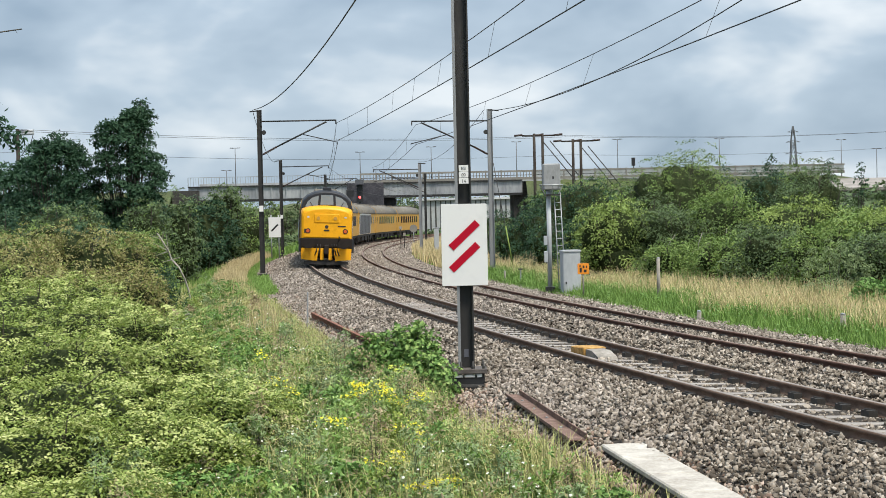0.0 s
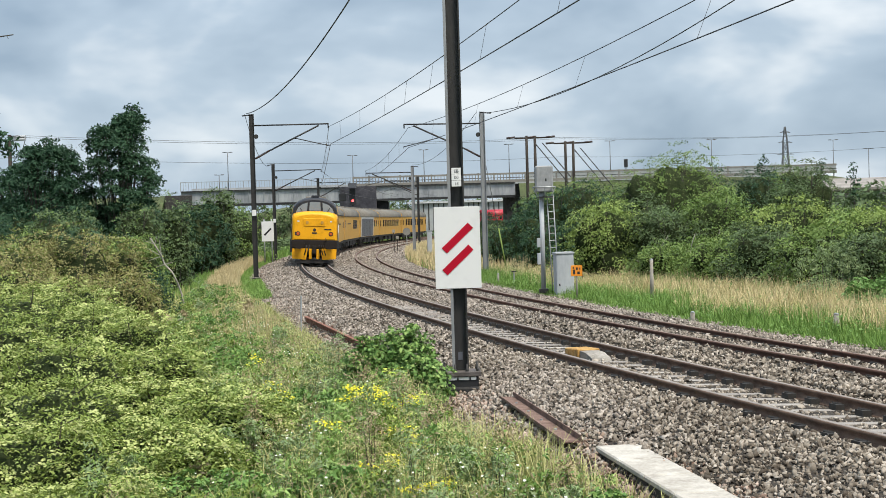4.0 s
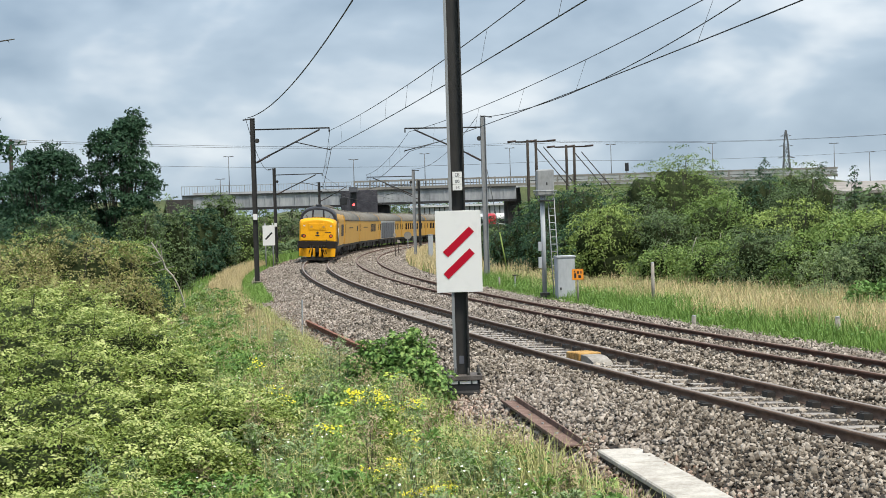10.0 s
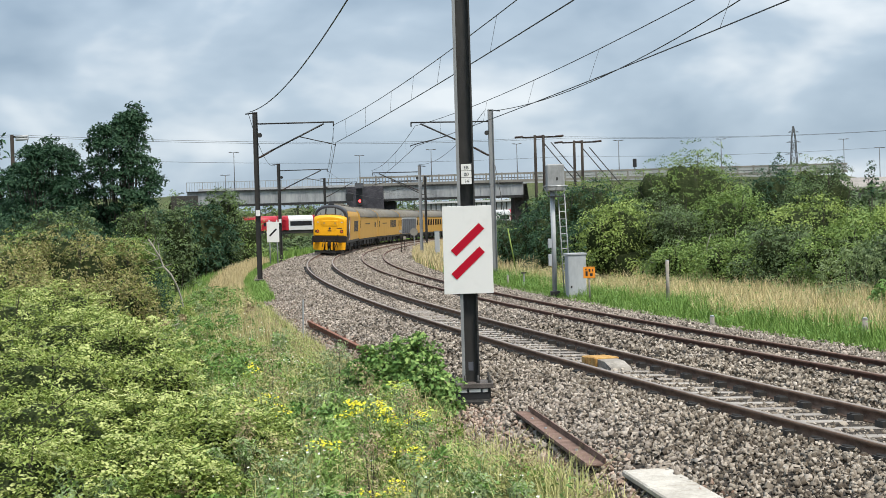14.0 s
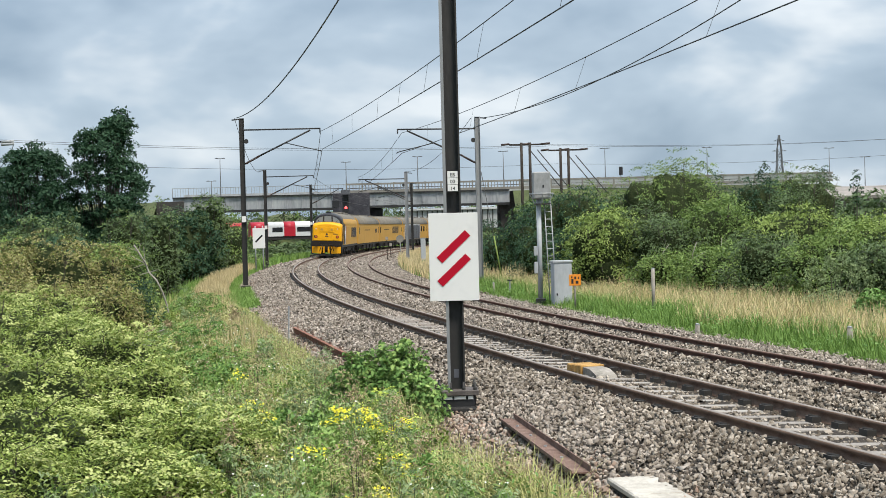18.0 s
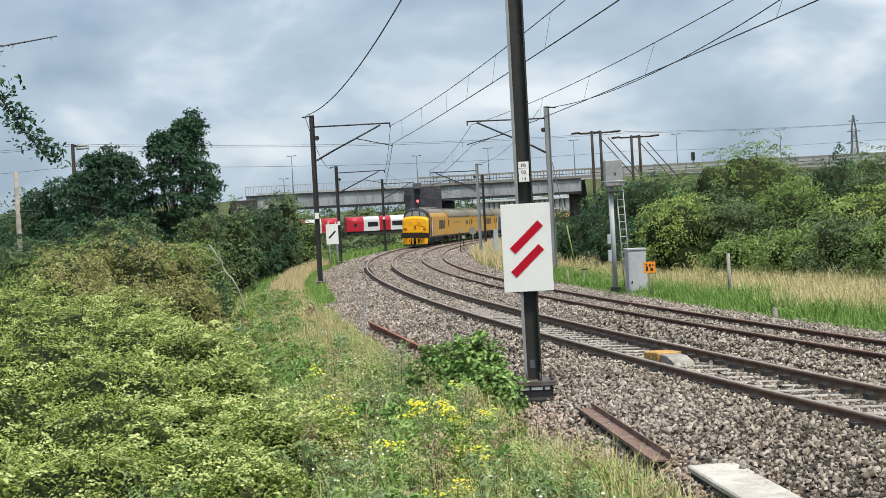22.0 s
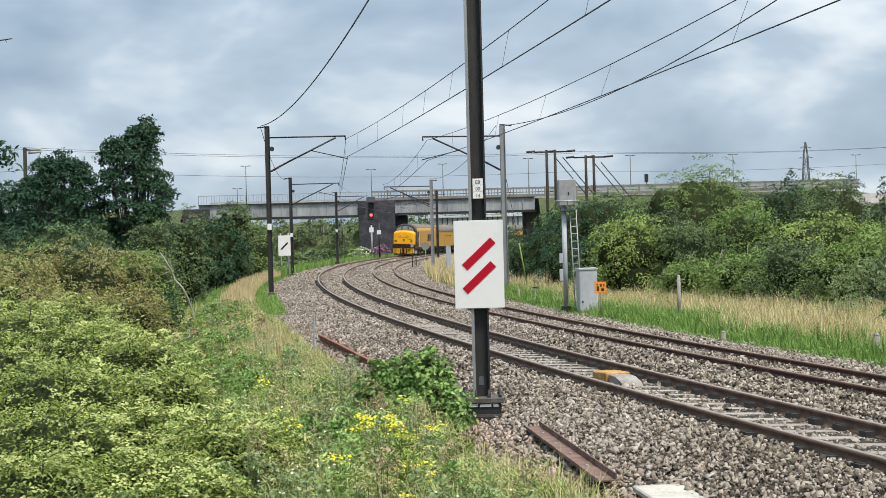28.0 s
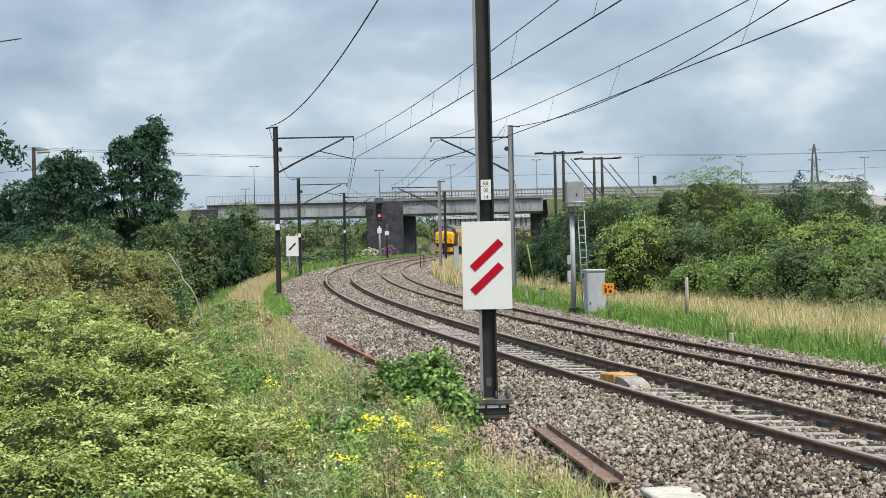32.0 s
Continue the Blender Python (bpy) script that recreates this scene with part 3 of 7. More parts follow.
def build_near_mast():
    """The sign mast: web and dark inner faces look at the track, a grey flange edge at its left."""
    p = (0.53, 20.45, -0.36)
    th = thing("overhead_line_mast", "tall dark steel H-section mast carrying a white striped board", "mast", pose(*p), group="overhead line masts")
    c = part("column", h_column(0.24, 0.24, 0.022, 0.42, 9.0), M_MAST, th, "dark painted steel column")
    part("flange_strip", boxed(-0.126, -0.083, -0.126, -0.1205, 0.42, 9.0), M_MAST_EDGE, c, "grey galvanised flange edge")
    part("base_plate", boxed(-0.30, 0.30, -0.26, 0.26, 0.345, 0.42, bevel=0.01), M_BASE, th, "weathered brown-grey steel base plate")
    part("asset_tag", boxed(-0.035, 0.035, -0.018, -0.0125, 0.58, 0.70), M_PANEL_GREY, c)
    for x in (-0.25, -0.09, 0.09, 0.25):
        for y in (-0.2, 0.2):
            bm = tubed((x, y, 0.2), (x, y, 0.53), 0.014)
            tube(bm, (x, y, 0.42), (x, y, 0.455), 0.028, sides=6)
            part("holding_bolt", bm, M_MAST, th)
    for x0, x1 in ((-0.19, -0.07), (-0.04, 0.12), (0.15, 0.22)):
        part("levelling_packer", boxed(x0, x1, -0.235, 0.2, 0.295, 0.335), M_WHITE, th, "white packer under the base plate")
    part("grout_bed", boxed(-0.25, 0.25, -0.22, 0.22, 0.19, 0.292), M_BLACK, th)
    part("concrete_foot", boxed(-0.27, 0.27, -0.28, 0.28, -0.3, 0.19, bevel=0.03), M_FOOT, th, "dark stained concrete foundation block")
    b = part("board", boxed(-0.345, 0.345, -0.158, -0.150, 1.67, 2.90, bevel=0.003), M_WHITE, th, "white rectangular board with rounded corners and two red diagonal stripes")
    for z in (2.10, 2.43):
        m = Matrix.Translation((0.0, -0.163, z)) @ Matrix.Rotation(radians(-43), 4, "Y")
        part("stripe", boxed(-0.275, 0.275, -0.002, 0.002, -0.055, 0.055, m=m), M_RED, b, "red diagonal stripe")
    for z in (1.85, 2.7):
        part("bracket", boxed(-0.2, 0.2, -0.148, -0.122, z, z + 0.05), M_GALV, th)
    for k, txt in enumerate(("14", "00", "EB")):
        z = 3.205 + k * 0.095
        pl = part("number_plate", boxed(-0.062, 0.083, -0.132, -0.124, z, z + 0.09, bevel=0.002), M_WHITE, th, "small white mast plate with black characters")
        text_part(txt, 0.068, (0.01, -0.1335, z + 0.018), pl)

def text_part(txt, size, at, parent, turn=0.0, material=None):
    cu = bpy.data.curves.new("lettering", "FONT")
    cu.body, cu.size, cu.align_x, cu.extrude = txt, size, "CENTER", 0.0008
    tmp = bpy.data.objects.new("lettering_source", cu)
    scene.collection.objects.link(tmp)
    me = bpy.data.meshes.new_from_object(tmp.evaluated_get(bpy.context.evaluated_depsgraph_get()))
    bpy.data.objects.remove(tmp)
    me.materials.clear()
    me.materials.append(material or M_BLACK)
    ob = new("lettering", me)
    ob.parent = parent
    ob.matrix_basis = Matrix.Translation(at) @ Matrix.Rotation(radians(turn), 4, "Z") @ Matrix.Rotation(math.pi / 2, 4, "X")
    return ob

def cantilever(th, x_sign, reach, z_top, z_low, z_reg, reg_at):
    """Top tube, raking stay, insulators and registration arm; x_sign: side towards the track."""
    X = lambda v: x_sign * v
    part("top_tube", tubed((X(0.1), 0, z_top), (X(reach), 0, z_top + 0.02), 0.035), M_MAST, th)
    part("raking_tube", tubed((X(0.75), 0, z_low + (z_top - z_low) * 0.22), (X(reach - 0.45), 0, z_top - 0.05), 0.04), M_MAST, th)
    bm = tubed((X(0.1), 0, z_low), (X(0.75), 0, z_low + (z_top - z_low) * 0.22), 0.03)
    a, b = Vector((X(0.16), 0, z_low + 0.03)), Vector((X(0.72), 0, z_low + (z_top - z_low) * 0.21))
    for i in range(7):
        c = a.lerp(b, i / 6)
        tube(bm, c, c + (b - a).normalized() * 0.09, 0.052, sides=10)
    part("insulator", bm, M_INSULATOR, th)
    bm = tubed((X(reach * 0.56), 0, z_low + (z_top - z_low) * 0.60), (X(reg_at), 0, z_reg + 0.03), 0.022)
    tube(bm, (X(reg_at), 0, z_reg + 0.03), (X(reg_at + 0.02), 0, z_reg - 0.04), 0.014)
    part("registration_arm", bm, M_MAST, th)
    part("drop_bracket", tubed((X(reach), 0, z_top + 0.05), (X(reach), 0, z_top - 0.18), 0.03), M_MAST, th)

def build_line_mast(s, u, z0, height, side, reach, plate, label, weight=True):
    th = thing("overhead_line_mast", label, "mast", line_pose(s, u, z0), group="overhead line masts")
    part("column", h_column(0.24, 0.22, 0.024, 0.0, height), M_MAST if side > 0 or s > 130 else M_MAST_EDGE, th)
    part("concrete_foot", boxed(-0.22, 0.22, -0.22, 0.22, -0.6, -0.02, bevel=0.02), M_CONCRETE_DARK, th)
    k = height / 7.8
    cantilever(th, side, reach, height - 0.55 * k, height - 2.15 * k, height - 1.62 * k, reach + 0.05)
    bm = tubed((-side * 0.45, 0, height - 0.08), (side * 0.12, 0, height - 0.02), 0.03)
    part("top_arm", bm, M_MAST, th)
    bm = tubed((side * 0.2, -0.05, height - 1.08 * k), (side * 0.2, 0.05, height - 1.08 * k), 0.11, sides=12)
    part("tension_wheel", bm, M_MAST, th)
    if plate:
        part("number_plate", boxed(-0.10, 0.10, -0.125, -0.115, 2.94, 3.22), M_WHITE, th, "small white mast plate")
    return th

def build_countdown_board():
    """The further one-stripe board on its two-post stand."""
    th = thing("countdown_board", "white board with one dark diagonal stripe on two steel posts", "sign", line_pose(96.5, -3.54, -0.42, 2))
    b = part("board", boxed(-0.43, 0.43, -0.012, 0.012, 1.62, 3.05, bevel=0.003), M_WHITE, th)
    m = Matrix.Translation((0, -0.017, 2.3)) @ Matrix.Rotation(radians(-45), 4, "Y")
    part("stripe", boxed(-0.34, 0.34, -0.002, 0.002, -0.06, 0.06, m=m), M_BLACK, b)
    for x in (-0.25, 0.28):
        part("post", tubed((x, 0.04, -0.2), (x, 0.04, 3.2), 0.045), M_GALV, th)
    part("plinth", boxed(-0.65, 0.6, -0.2, 0.3, -0.3, 0.05, bevel=0.02), M_CONCRETE_DARK, th)

def build_signal_post():
    """Rear of a lineside signal: post, large grey hood box, hoop guard and ladder."""
    th = thing("signal_post", "grey signal post with box hood and ladder, seen from behind", "signal", pose(4.33, 52, -0.34))
    part("post", tubed((0, 0, 0), (0, 0, 3.6), 0.085, sides=12), M_CABINET, th)
    part("base", boxed(-0.16, 0.16, -0.16, 0.16, -0.1, 0.12, bevel=0.01), M_MAST, th)
    h = part("hood", boxed(-0.20, 0.42, -0.28, 0.30, 3.60, 4.54, bevel=0.04), M_HOOD, th, "weathered grey box hood")
    part("access_panel", boxed(-0.12, 0.34, -0.289, -0.283, 3.75, 4.42), M_HOOD, h)
    part("latch", boxed(0.13, 0.18, -0.30, -0.289, 3.98, 4.08), M_BLACK, h)
    bm = bmesh.new()
    pts = [(0.11 + 0.42 * math.cos(a), 0.0 + 0.42 * math.sin(a), 3.78) for a in np.linspace(0, 2 * math.pi, 17)]
    for p, q in zip(pts[:-1], pts[1:]):
        tube(bm, p, q, 0.02, sides=5)
    for i in (0, 4, 8, 12):
        tube(bm, pts[i], (0.11 + (pts[i][0] - 0.11) * 0.55, pts[i][1] * 0.55, 3.42), 0.018, sides=5)
    part("guard_hoop", bm, M_GALV, th)
    part("platform", boxed(-0.15, 0.4, -0.3, 0.3, 3.40, 3.44), M_MAST, th)
    ld = part("ladder", polyline([(0.20, -0.05, 3.5), (0.30, -0.3, 0.05)], 0.02), M_GALV, th, "thin steel ladder")
    part("stile", polyline([(0.42, -0.05, 3.5), (0.52, -0.3, 0.05)], 0.02), M_GALV, ld)
    for i in range(13):
        f = i / 13
        x, y, z = 0.20 + 0.10 * f, -0.05 - 0.25 * f, 3.4 - 3.35 * f
        part("rung", tubed((x, y, z), (x + 0.22, y, z), 0.013, sides=5), M_GALV, ld)
    part("junction_box", boxed(-0.2, -0.08, -0.12, 0.06, 1.0, 1.4, bevel=0.01), M_CABINET, th)
    part("junction_box", boxed(-0.2, -0.08, -0.12, 0.06, 1.62, 1.95, bevel=0.01), M_CABINET, th)

def build_cabinet():
    th = thing("location_cabinet", "weathered grey steel trackside equipment cabinet in grass", "cabinet", pose(4.97, 51, -0.42, 0, 0, 6))
    part("body", boxed(-0.31, 0.31, -0.3, 0.3, 0.0, 1.46, bevel=0.012), M_CABINET, th)
    part("lid", boxed(-0.34, 0.34, -0.33, 0.33, 1.46, 1.53, bevel=0.012), M_CABINET, th)
    d = part("door", boxed(-0.28, 0.28, -0.312, -0.303, 0.08, 1.40, bevel=0.004), M_CABINET, th)
    part("lock", boxed(-0.24, -0.19, -0.33, -0.312, 0.34, 0.42), M_BLACK, d)
    part("hinge", boxed(0.26, 0.29, -0.322, -0.312, 1.1, 1.2), M_GALV, d)
    part("hinge", boxed(0.26, 0.29, -0.322, -0.312, 0.2, 0.3), M_GALV, d)

def build_small_lineside():
    th = thing("orange_notice", "small orange notice with dark marks on a post in the grass", "sign", pose(5.12, 48, -0.42))
    part("post", tubed((0, 0, 0), (0, 0, 0.85), 0.03), M_CONCRETE, th)
    b = part("panel", boxed(-0.19, 0.19, -0.05, -0.035, 0.78, 1.14, bevel=0.004), M_CAB_ORANGE, th)
    for x0, x1, z0, z1 in ((-0.12, -0.05, 0.84, 1.0), (0.02, 0.11, 0.84, 0.93), (-0.02, 0.04, 0.98, 1.07), (-0.13, -0.08, 1.03, 1.08), (0.09, 0.13, 0.99, 1.06)):
        part("mark", boxed(x0, x1, -0.053, -0.0505, z0, z1), M_BLACK, b)
    mk = None
    for x, y, h, r in ((7.03, 44, 1.42, 0.055), (6.84, 36, 0.32, 0.06), (9.15, 31, 0.5, 0.06), (3.2, 62, 0.5, 0.04)):
        t = thing("marker_post", "short pale grey plastic marker post at the ballast edge", "post", pose(x, y, gz(x, y) - 0.05), group="marker posts")
        part("shaft", tubed((0, 0, -0.1), (0, 0, h), r, sides=10), M_CONCRETE, t)
        part("cap", tubed((0, 0, h), (0, 0, h + 0.03), r * 1.08, r * 0.7, sides=10), M_GALV, t)
    t = thing("stay_wire", "pale green guard tube over a leaning stay wire", "stay wire", pose(3.05, 70, -0.3))
    part("wire", polyline([(0.95, 0, 0.2), (0.1, 0, 5.2)], 0.018), M_WIRE, t)
    part("guard_tube", polyline([(0.95, -0.02, 0.2), (0.62, -0.02, 2.2)], 0.035), L_BRIGHT, t)
    # far group beside the far track: round disc sign, white box, short posts
    t = thing("disc_sign", "round pale grey sign disc on a thin post", "sign", line_pose(130.5, 6.1, -0.35))
    part("post", tubed((0, 0, 0), (0, 0, 2.1), 0.04), M_GALV, t)
    part("disc", tubed((0, -0.06, 1.75), (0, -0.04, 1.75), 0.36, sides=24), M_PARAPET_TAN, t)
    t = thing("location_cabinet", "small pale grey trackside cabinet behind tall grass", "cabinet", line_pose(96, 8.0, -0.4))
    part("body", boxed(-0.17, 0.17, -0.2, 0.2, 0, 2.0, bevel=0.02), M_CABINET, t)
    part("lid", boxed(-0.19, 0.19, -0.22, 0.22, 2.0, 2.06), M_GALV, t)
    for s, u, h in ((120.4, 5.3, 2.0), (124, 5.5, 1.4)):
        t = thing("marker_post", "thin post with a small plate beside the track", "post", line_pose(s, u, -0.35), group="marker posts")
        part("shaft", tubed((0, 0, 0), (0, 0, h), 0.035), M_POLE, t)
        part("plate", boxed(-0.12, 0.12, -0.07, -0.055, h - 0.25, h + 0.02), M_CONCRETE, t)
    # rod near the ballast foot on the verge
    t = thing("marker_post", "thin rusty steel rod standing in the verge", "post", pose(-2.95, 33.6, gz(-2.95, 33.6)), group="marker posts")
    part("shaft", tubed((0, 0, -0.1), (0.03, 0, 1.05), 0.02, sides=6), M_GALV, t)
    t = thing("marker_post", "short post by the grass with a small dark cap", "post", pose(3.75, 60, -0.42), group="marker posts")
    part("shaft", tubed((0, 0, -0.1), (0, 0, 0.55), 0.03, sides=6), M_GALV, t)
    part("cap", boxed(-0.1, 0.1, -0.05, 0.05, 0.55, 0.6), M_BLACK, t)

def angle_bar(name, label, p, q, w=0.16, t=0.014):
    """A rusted steel angle lying on the stones from p to q."""
    p, q = Vector(p), Vector(q)
    L = (q - p).length
    th = thing(name, label, "scrap steel", Matrix.Translation(p) @ (q - p).to_track_quat("Y", "Z").to_matrix().to_4x4())
    bm = extrude_profile(bmesh.new(), [(-w / 2, 0), (w / 2, 0), (w / 2, w * 0.17), (w / 2 - t, w * 0.17), (w / 2 - t, t), (-w / 2 + t, t), (-w / 2 + t, w * 0.38), (-w / 2, w * 0.38)], 0, L)
    part("bar", bm, M_RUST, th)
    for k in range(4):
        y = L * (0.18 + 0.2 * k)
        part("bolt", tubed((0, y, 0.0), (0, y, 0.03), 0.018, sides=6), M_GALV, th)

def build_foreground_steel():
    angle_bar("steel_channel", "rusty steel channel lying on ballast", (1.12, 18.65, -0.165), (1.62, 14.4, -0.19), 0.21)
    th = thing("edging_board", "red-rusted steel edging board on short stakes above the ballast foot", "edging board", Matrix.Translation((-3.15, 38.0, -0.24)) @ (Vector((-1.0, 27.4, -0.26)) - Vector((-3.15, 38.0, -0.24))).to_track_quat("Y", "Z").to_matrix().to_4x4())
    part("board", extrude_profile(bmesh.new(), [(-0.02, -0.1), (0.02, -0.1), (0.02, 0.10), (0.06, 0.10), (0.06, 0.125), (-0.02, 0.125)], 0, 10.8), M_RUST_RED, th)
    for k in range(8):
        part("stake", boxed(-0.06, -0.023, 0.2 + 1.45 * k, 0.28 + 1.45 * k, -0.25, 0.17), M_RUST, th)
    th = thing("cable_trough", "pale concrete cable trough with worn lid edge beside the ballast", "cable trough", pose(1.83, 14.0, -0.30, 0, 0, 7))
    y = 0.0
    for k in range(6):
        part("trough_lid", boxed(0.0, 0.50, -y - 0.985, -y, 0.065, 0.13, bevel=0.015), M_TROUGH, th)
        part("trough_body", boxed(0.03, 0.47, -y - 0.985, -y - 0.005, -0.35, 0.062), M_CONCRETE_DARK, th)
        y += 1.0
    # yellow-ended timber-and-concrete ramp between the rails
    th = thing("track_magnet", "grey track magnet with yellow painted timber ramp between the rails", "track magnet", line_pose(13.35, 0.12, -0.16, 0))
    part("cover", extrude_prism(-0.17, 0.17, ((-0.55, 0.0), (-0.45, 0.07), (-0.15, 0.14), (0.2, 0.15), (0.2, 0.0))), M_CONCRETE, th, "sloping grey cover")
    for k in range(3):
        part("yellow_block", boxed(-0.21, 0.21, 0.22 + 0.25 * k, 0.44 + 0.25 * k, 0.0, 0.175 - 0.01 * k, bevel=0.015), M_TIMBER, th, "yellow painted timber block")

def extrude_prism(x0, x1, yz):
    bm = bmesh.new()
    a = [bm.verts.new((x0, y, z)) for y, z in yz]
    b = [bm.verts.new((x1, y, z)) for y, z in yz]
    n = len(yz)
    for i in range(n):
        bm.faces.new((a[i], a[(i + 1) % n], b[(i + 1) % n], b[i]))
    bm.faces.new(a[::-1])
    bm.faces.new(b)
    bmesh.ops.recalc_face_normals(bm, faces=bm.faces[:])
    return bm

# ---- overhead wires ----
def sag(p, q, drop, n=14):
    p, q = Vector(p), Vector(q)
    return [p.lerp(q, i / n) - Vector((0, 0, drop * 4 * (i / n) * (1 - i / n))) for i in range(n + 1)]

def wire(name, label, pts, r):
    th = thing(name, label, "wire")
    part("strand", polyline(pts, r, sides=5), M_WIRE, th)
    return th

def equipment(nodes, drop, dip, drops_every, label):
    """Messenger and contact wire with droppers between the supports in nodes: (point, z_messenger, z_contact, x offset of the contact wire)."""
    th = thing("overhead_wire", label, "overhead wire")
    n = 20
    for (p, m0, c0, a), (q, m1, c1, b) in zip(nodes[:-1], nodes[1:]):
        mess = sag((p[0], p[1], m0), (q[0], q[1], m1), drop, n)
        cont = sag((p[0] + a, p[1], c0), (q[0] + b, q[1], c1), dip, n)
        part("messenger_wire", polyline(mess, 0.012, 5), M_WIRE, th)
        part("contact_wire", polyline(cont, 0.014, 5), M_WIRE, th)
        for k in range(1, drops_every):
            i = round(n * k / drops_every)
            part("dropper", tubed(mess[i], cont[i], 0.006, sides=4), M_WIRE, th)
    return th

def build_wires():
    L1 = lambda s, u: tuple(on_line(s, u))
    equipment([(L1(-26, 0.15), 7.1, 6.12, 0), ((3.62, 20.5), 7.14, 6.13, -0.25), ((-4.3, 70), 6.98, 6.15, 0.06), (L1(102.4, 0.2), 6.35, 5.35, 0), (L1(140.2, 0.1), 6.3, 5.2, 0), (L1(176, 0.1), 5.9, 5.0, 0), (L1(230, 0), 5.5, 4.9, 0)], 0.3, 0.1, 8, "contact and messenger wires over the near track")
    equipment([(L1(-26, 3.5), 7.0, 5.9, 0), ((7.17, 20.5), 7.05, 5.9, -0.45), ((-0.52, 70), 6.81, 5.87, 0), (L1(102.2, 3.5), 6.25, 5.3, 0), (L1(140.7, 3.4), 6.2, 5.2, 0), (L1(176, 3.4), 5.9, 5.0, 0), (L1(230, 3.4), 5.5, 4.9, 0)], 0.39, 0.1, 6, "contact and messenger wires over the far track")
    wire("feeder_wire", "dark feeder wire sagging from mast to mast", sag((-8.22, 70, 7.69), (0.95, 20.5, 8.89), 1.04, 24), 0.02)
    wire("feeder_wire", "dark feeder wire sagging from mast to mast", sag(on_line(60.6, -3.5, 7.66), on_line(102.4, -3.6, 6.9), 0.9), 0.014)
    wire("feeder_wire", "dark return wire sagging beside the far track", sag((3.21, 70, 7.42), (10.58, 19, 9.54), 1.23, 24), 0.016)
    wire("feeder_wire", "dark return wire sagging beside the far track", sag(on_line(60.3, 7.6, 7.5), on_line(102.2, 7.0, 6.6), 0.7), 0.013)

# ---- bridge, road and far things ----
BY = 230.0

def build_bridge():
    th = thing("road_bridge", "grey concrete road bridge with railings over the railway", "bridge", kind="structure")
    # girders: left span and right span, with stiffener panels
    for x0, x1, z0, z1 in ((-36.7, -12.2, 5.8, 7.75), (-6.9, 14.5, 5.95, 7.8)):
        part("girder", boxed(x0, x1, BY, BY + 0.5, z0, z1, bevel=0.03), M_BRIDGE, th, "pale grey panelled girder")
        part("girder", boxed(x0, x1, BY + 11, BY + 11.5, z0, z1), M_BRIDGE, th)
        # flanges and deck are coloured near black to deepen the shade there
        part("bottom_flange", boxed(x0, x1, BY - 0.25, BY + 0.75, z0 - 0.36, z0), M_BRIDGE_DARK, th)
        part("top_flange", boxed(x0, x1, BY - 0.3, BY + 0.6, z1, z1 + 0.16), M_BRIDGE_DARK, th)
        x = x0 + 1.2
        while x < x1:
            part("stiffener", boxed(x - 0.07, x + 0.07, BY - 0.16, BY, z0, z1), M_BRIDGE, th)
            x += 2.3
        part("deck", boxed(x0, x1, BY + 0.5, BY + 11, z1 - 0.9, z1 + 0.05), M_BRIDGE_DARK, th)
    # pier and abutments in sooty brick
    part("pier", boxed(-12.4, -6.8, BY - 0.4, BY + 12, -1.0, 7.95, bevel=0.05), M_PIER, th, "soot-blackened brick pier")
    part("pier_wing", boxed(-6.8, -5.1, BY + 1.5, BY + 12, -1.0, 5.6, bevel=0.05), M_PIER, th)
    part("abutment", boxed(-39.2, -35.0, BY - 0.3, BY + 12, -3, 7.3, bevel=0.05), M_CONCRETE_DARK, th)
    part("abutment", boxed(13.2, 17.0, BY + 0.8, BY + 12, -2, 7.7), M_CONCRETE_DARK, th)
    # parapet panels and railings
    x = -36.7
    while x < 63:
        if x < -12.6:
            part("rail_post", boxed(x - 0.05, x + 0.05, BY - 0.05, BY + 0.05, 7.85, 9.3), M_GALV, th)
            for d in np.linspace(0.4, 2.0, 5):
                part("baluster", boxed(x + d - 0.025, x + d + 0.025, BY - 0.02, BY + 0.02, 7.95, 9.25), M_GALV, th)
            part("hand_rail", boxed(x, x + 2.4, BY - 0.04, BY + 0.04, 9.22, 9.3), M_GALV, th)
        else:
            part("top_rail", boxed(x, x + 2.4, BY - 0.02, BY + 0.2, 9.12, 9.4), M_PARAPET_TAN, th, "tan concrete parapet rail")
            part("rail_post", boxed(x - 0.11, x + 0.11, BY - 0.06, BY + 0.26, 7.9, 9.45), M_PARAPET_TAN, th)
            part("low_rail", boxed(x, x + 2.4, BY, BY + 0.18, 7.95, 8.35), M_PARAPET_TAN, th)
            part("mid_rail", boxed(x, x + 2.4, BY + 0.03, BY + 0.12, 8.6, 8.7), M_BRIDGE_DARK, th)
            if x > 14.4:
                part("parapet_panel", boxed(x + 0.12, x + 2.28, BY + 0.03, BY + 0.11, 8.36, 9.11), M_PARAPET, th)
            for d in (0.5, 1.0, 1.45, 1.95) if x <= 14.4 else ():
                part("baluster", boxed(x + d - 0.05, x + d + 0.05, BY + 0.02, BY + 0.12, 8.35, 9.12), M_PARAPET_TAN, th)
        x += 2.4
    # the parapet on the far side of the deck
    part("far_parapet", boxed(-36.7, 63, BY + 11.6, BY + 11.9, 7.8, 8.55), M_PARAPET, th)
    # a lower concrete structure and hoarding seen under the right span
    yard = thing("far_building", "pale shed with dark vertical ribs seen under the bridge", "building", pose(2, 330, 0))
    part("wall", boxed(-4, 16, 0, 6, -1, 6.2), M_PARAPET, yard)
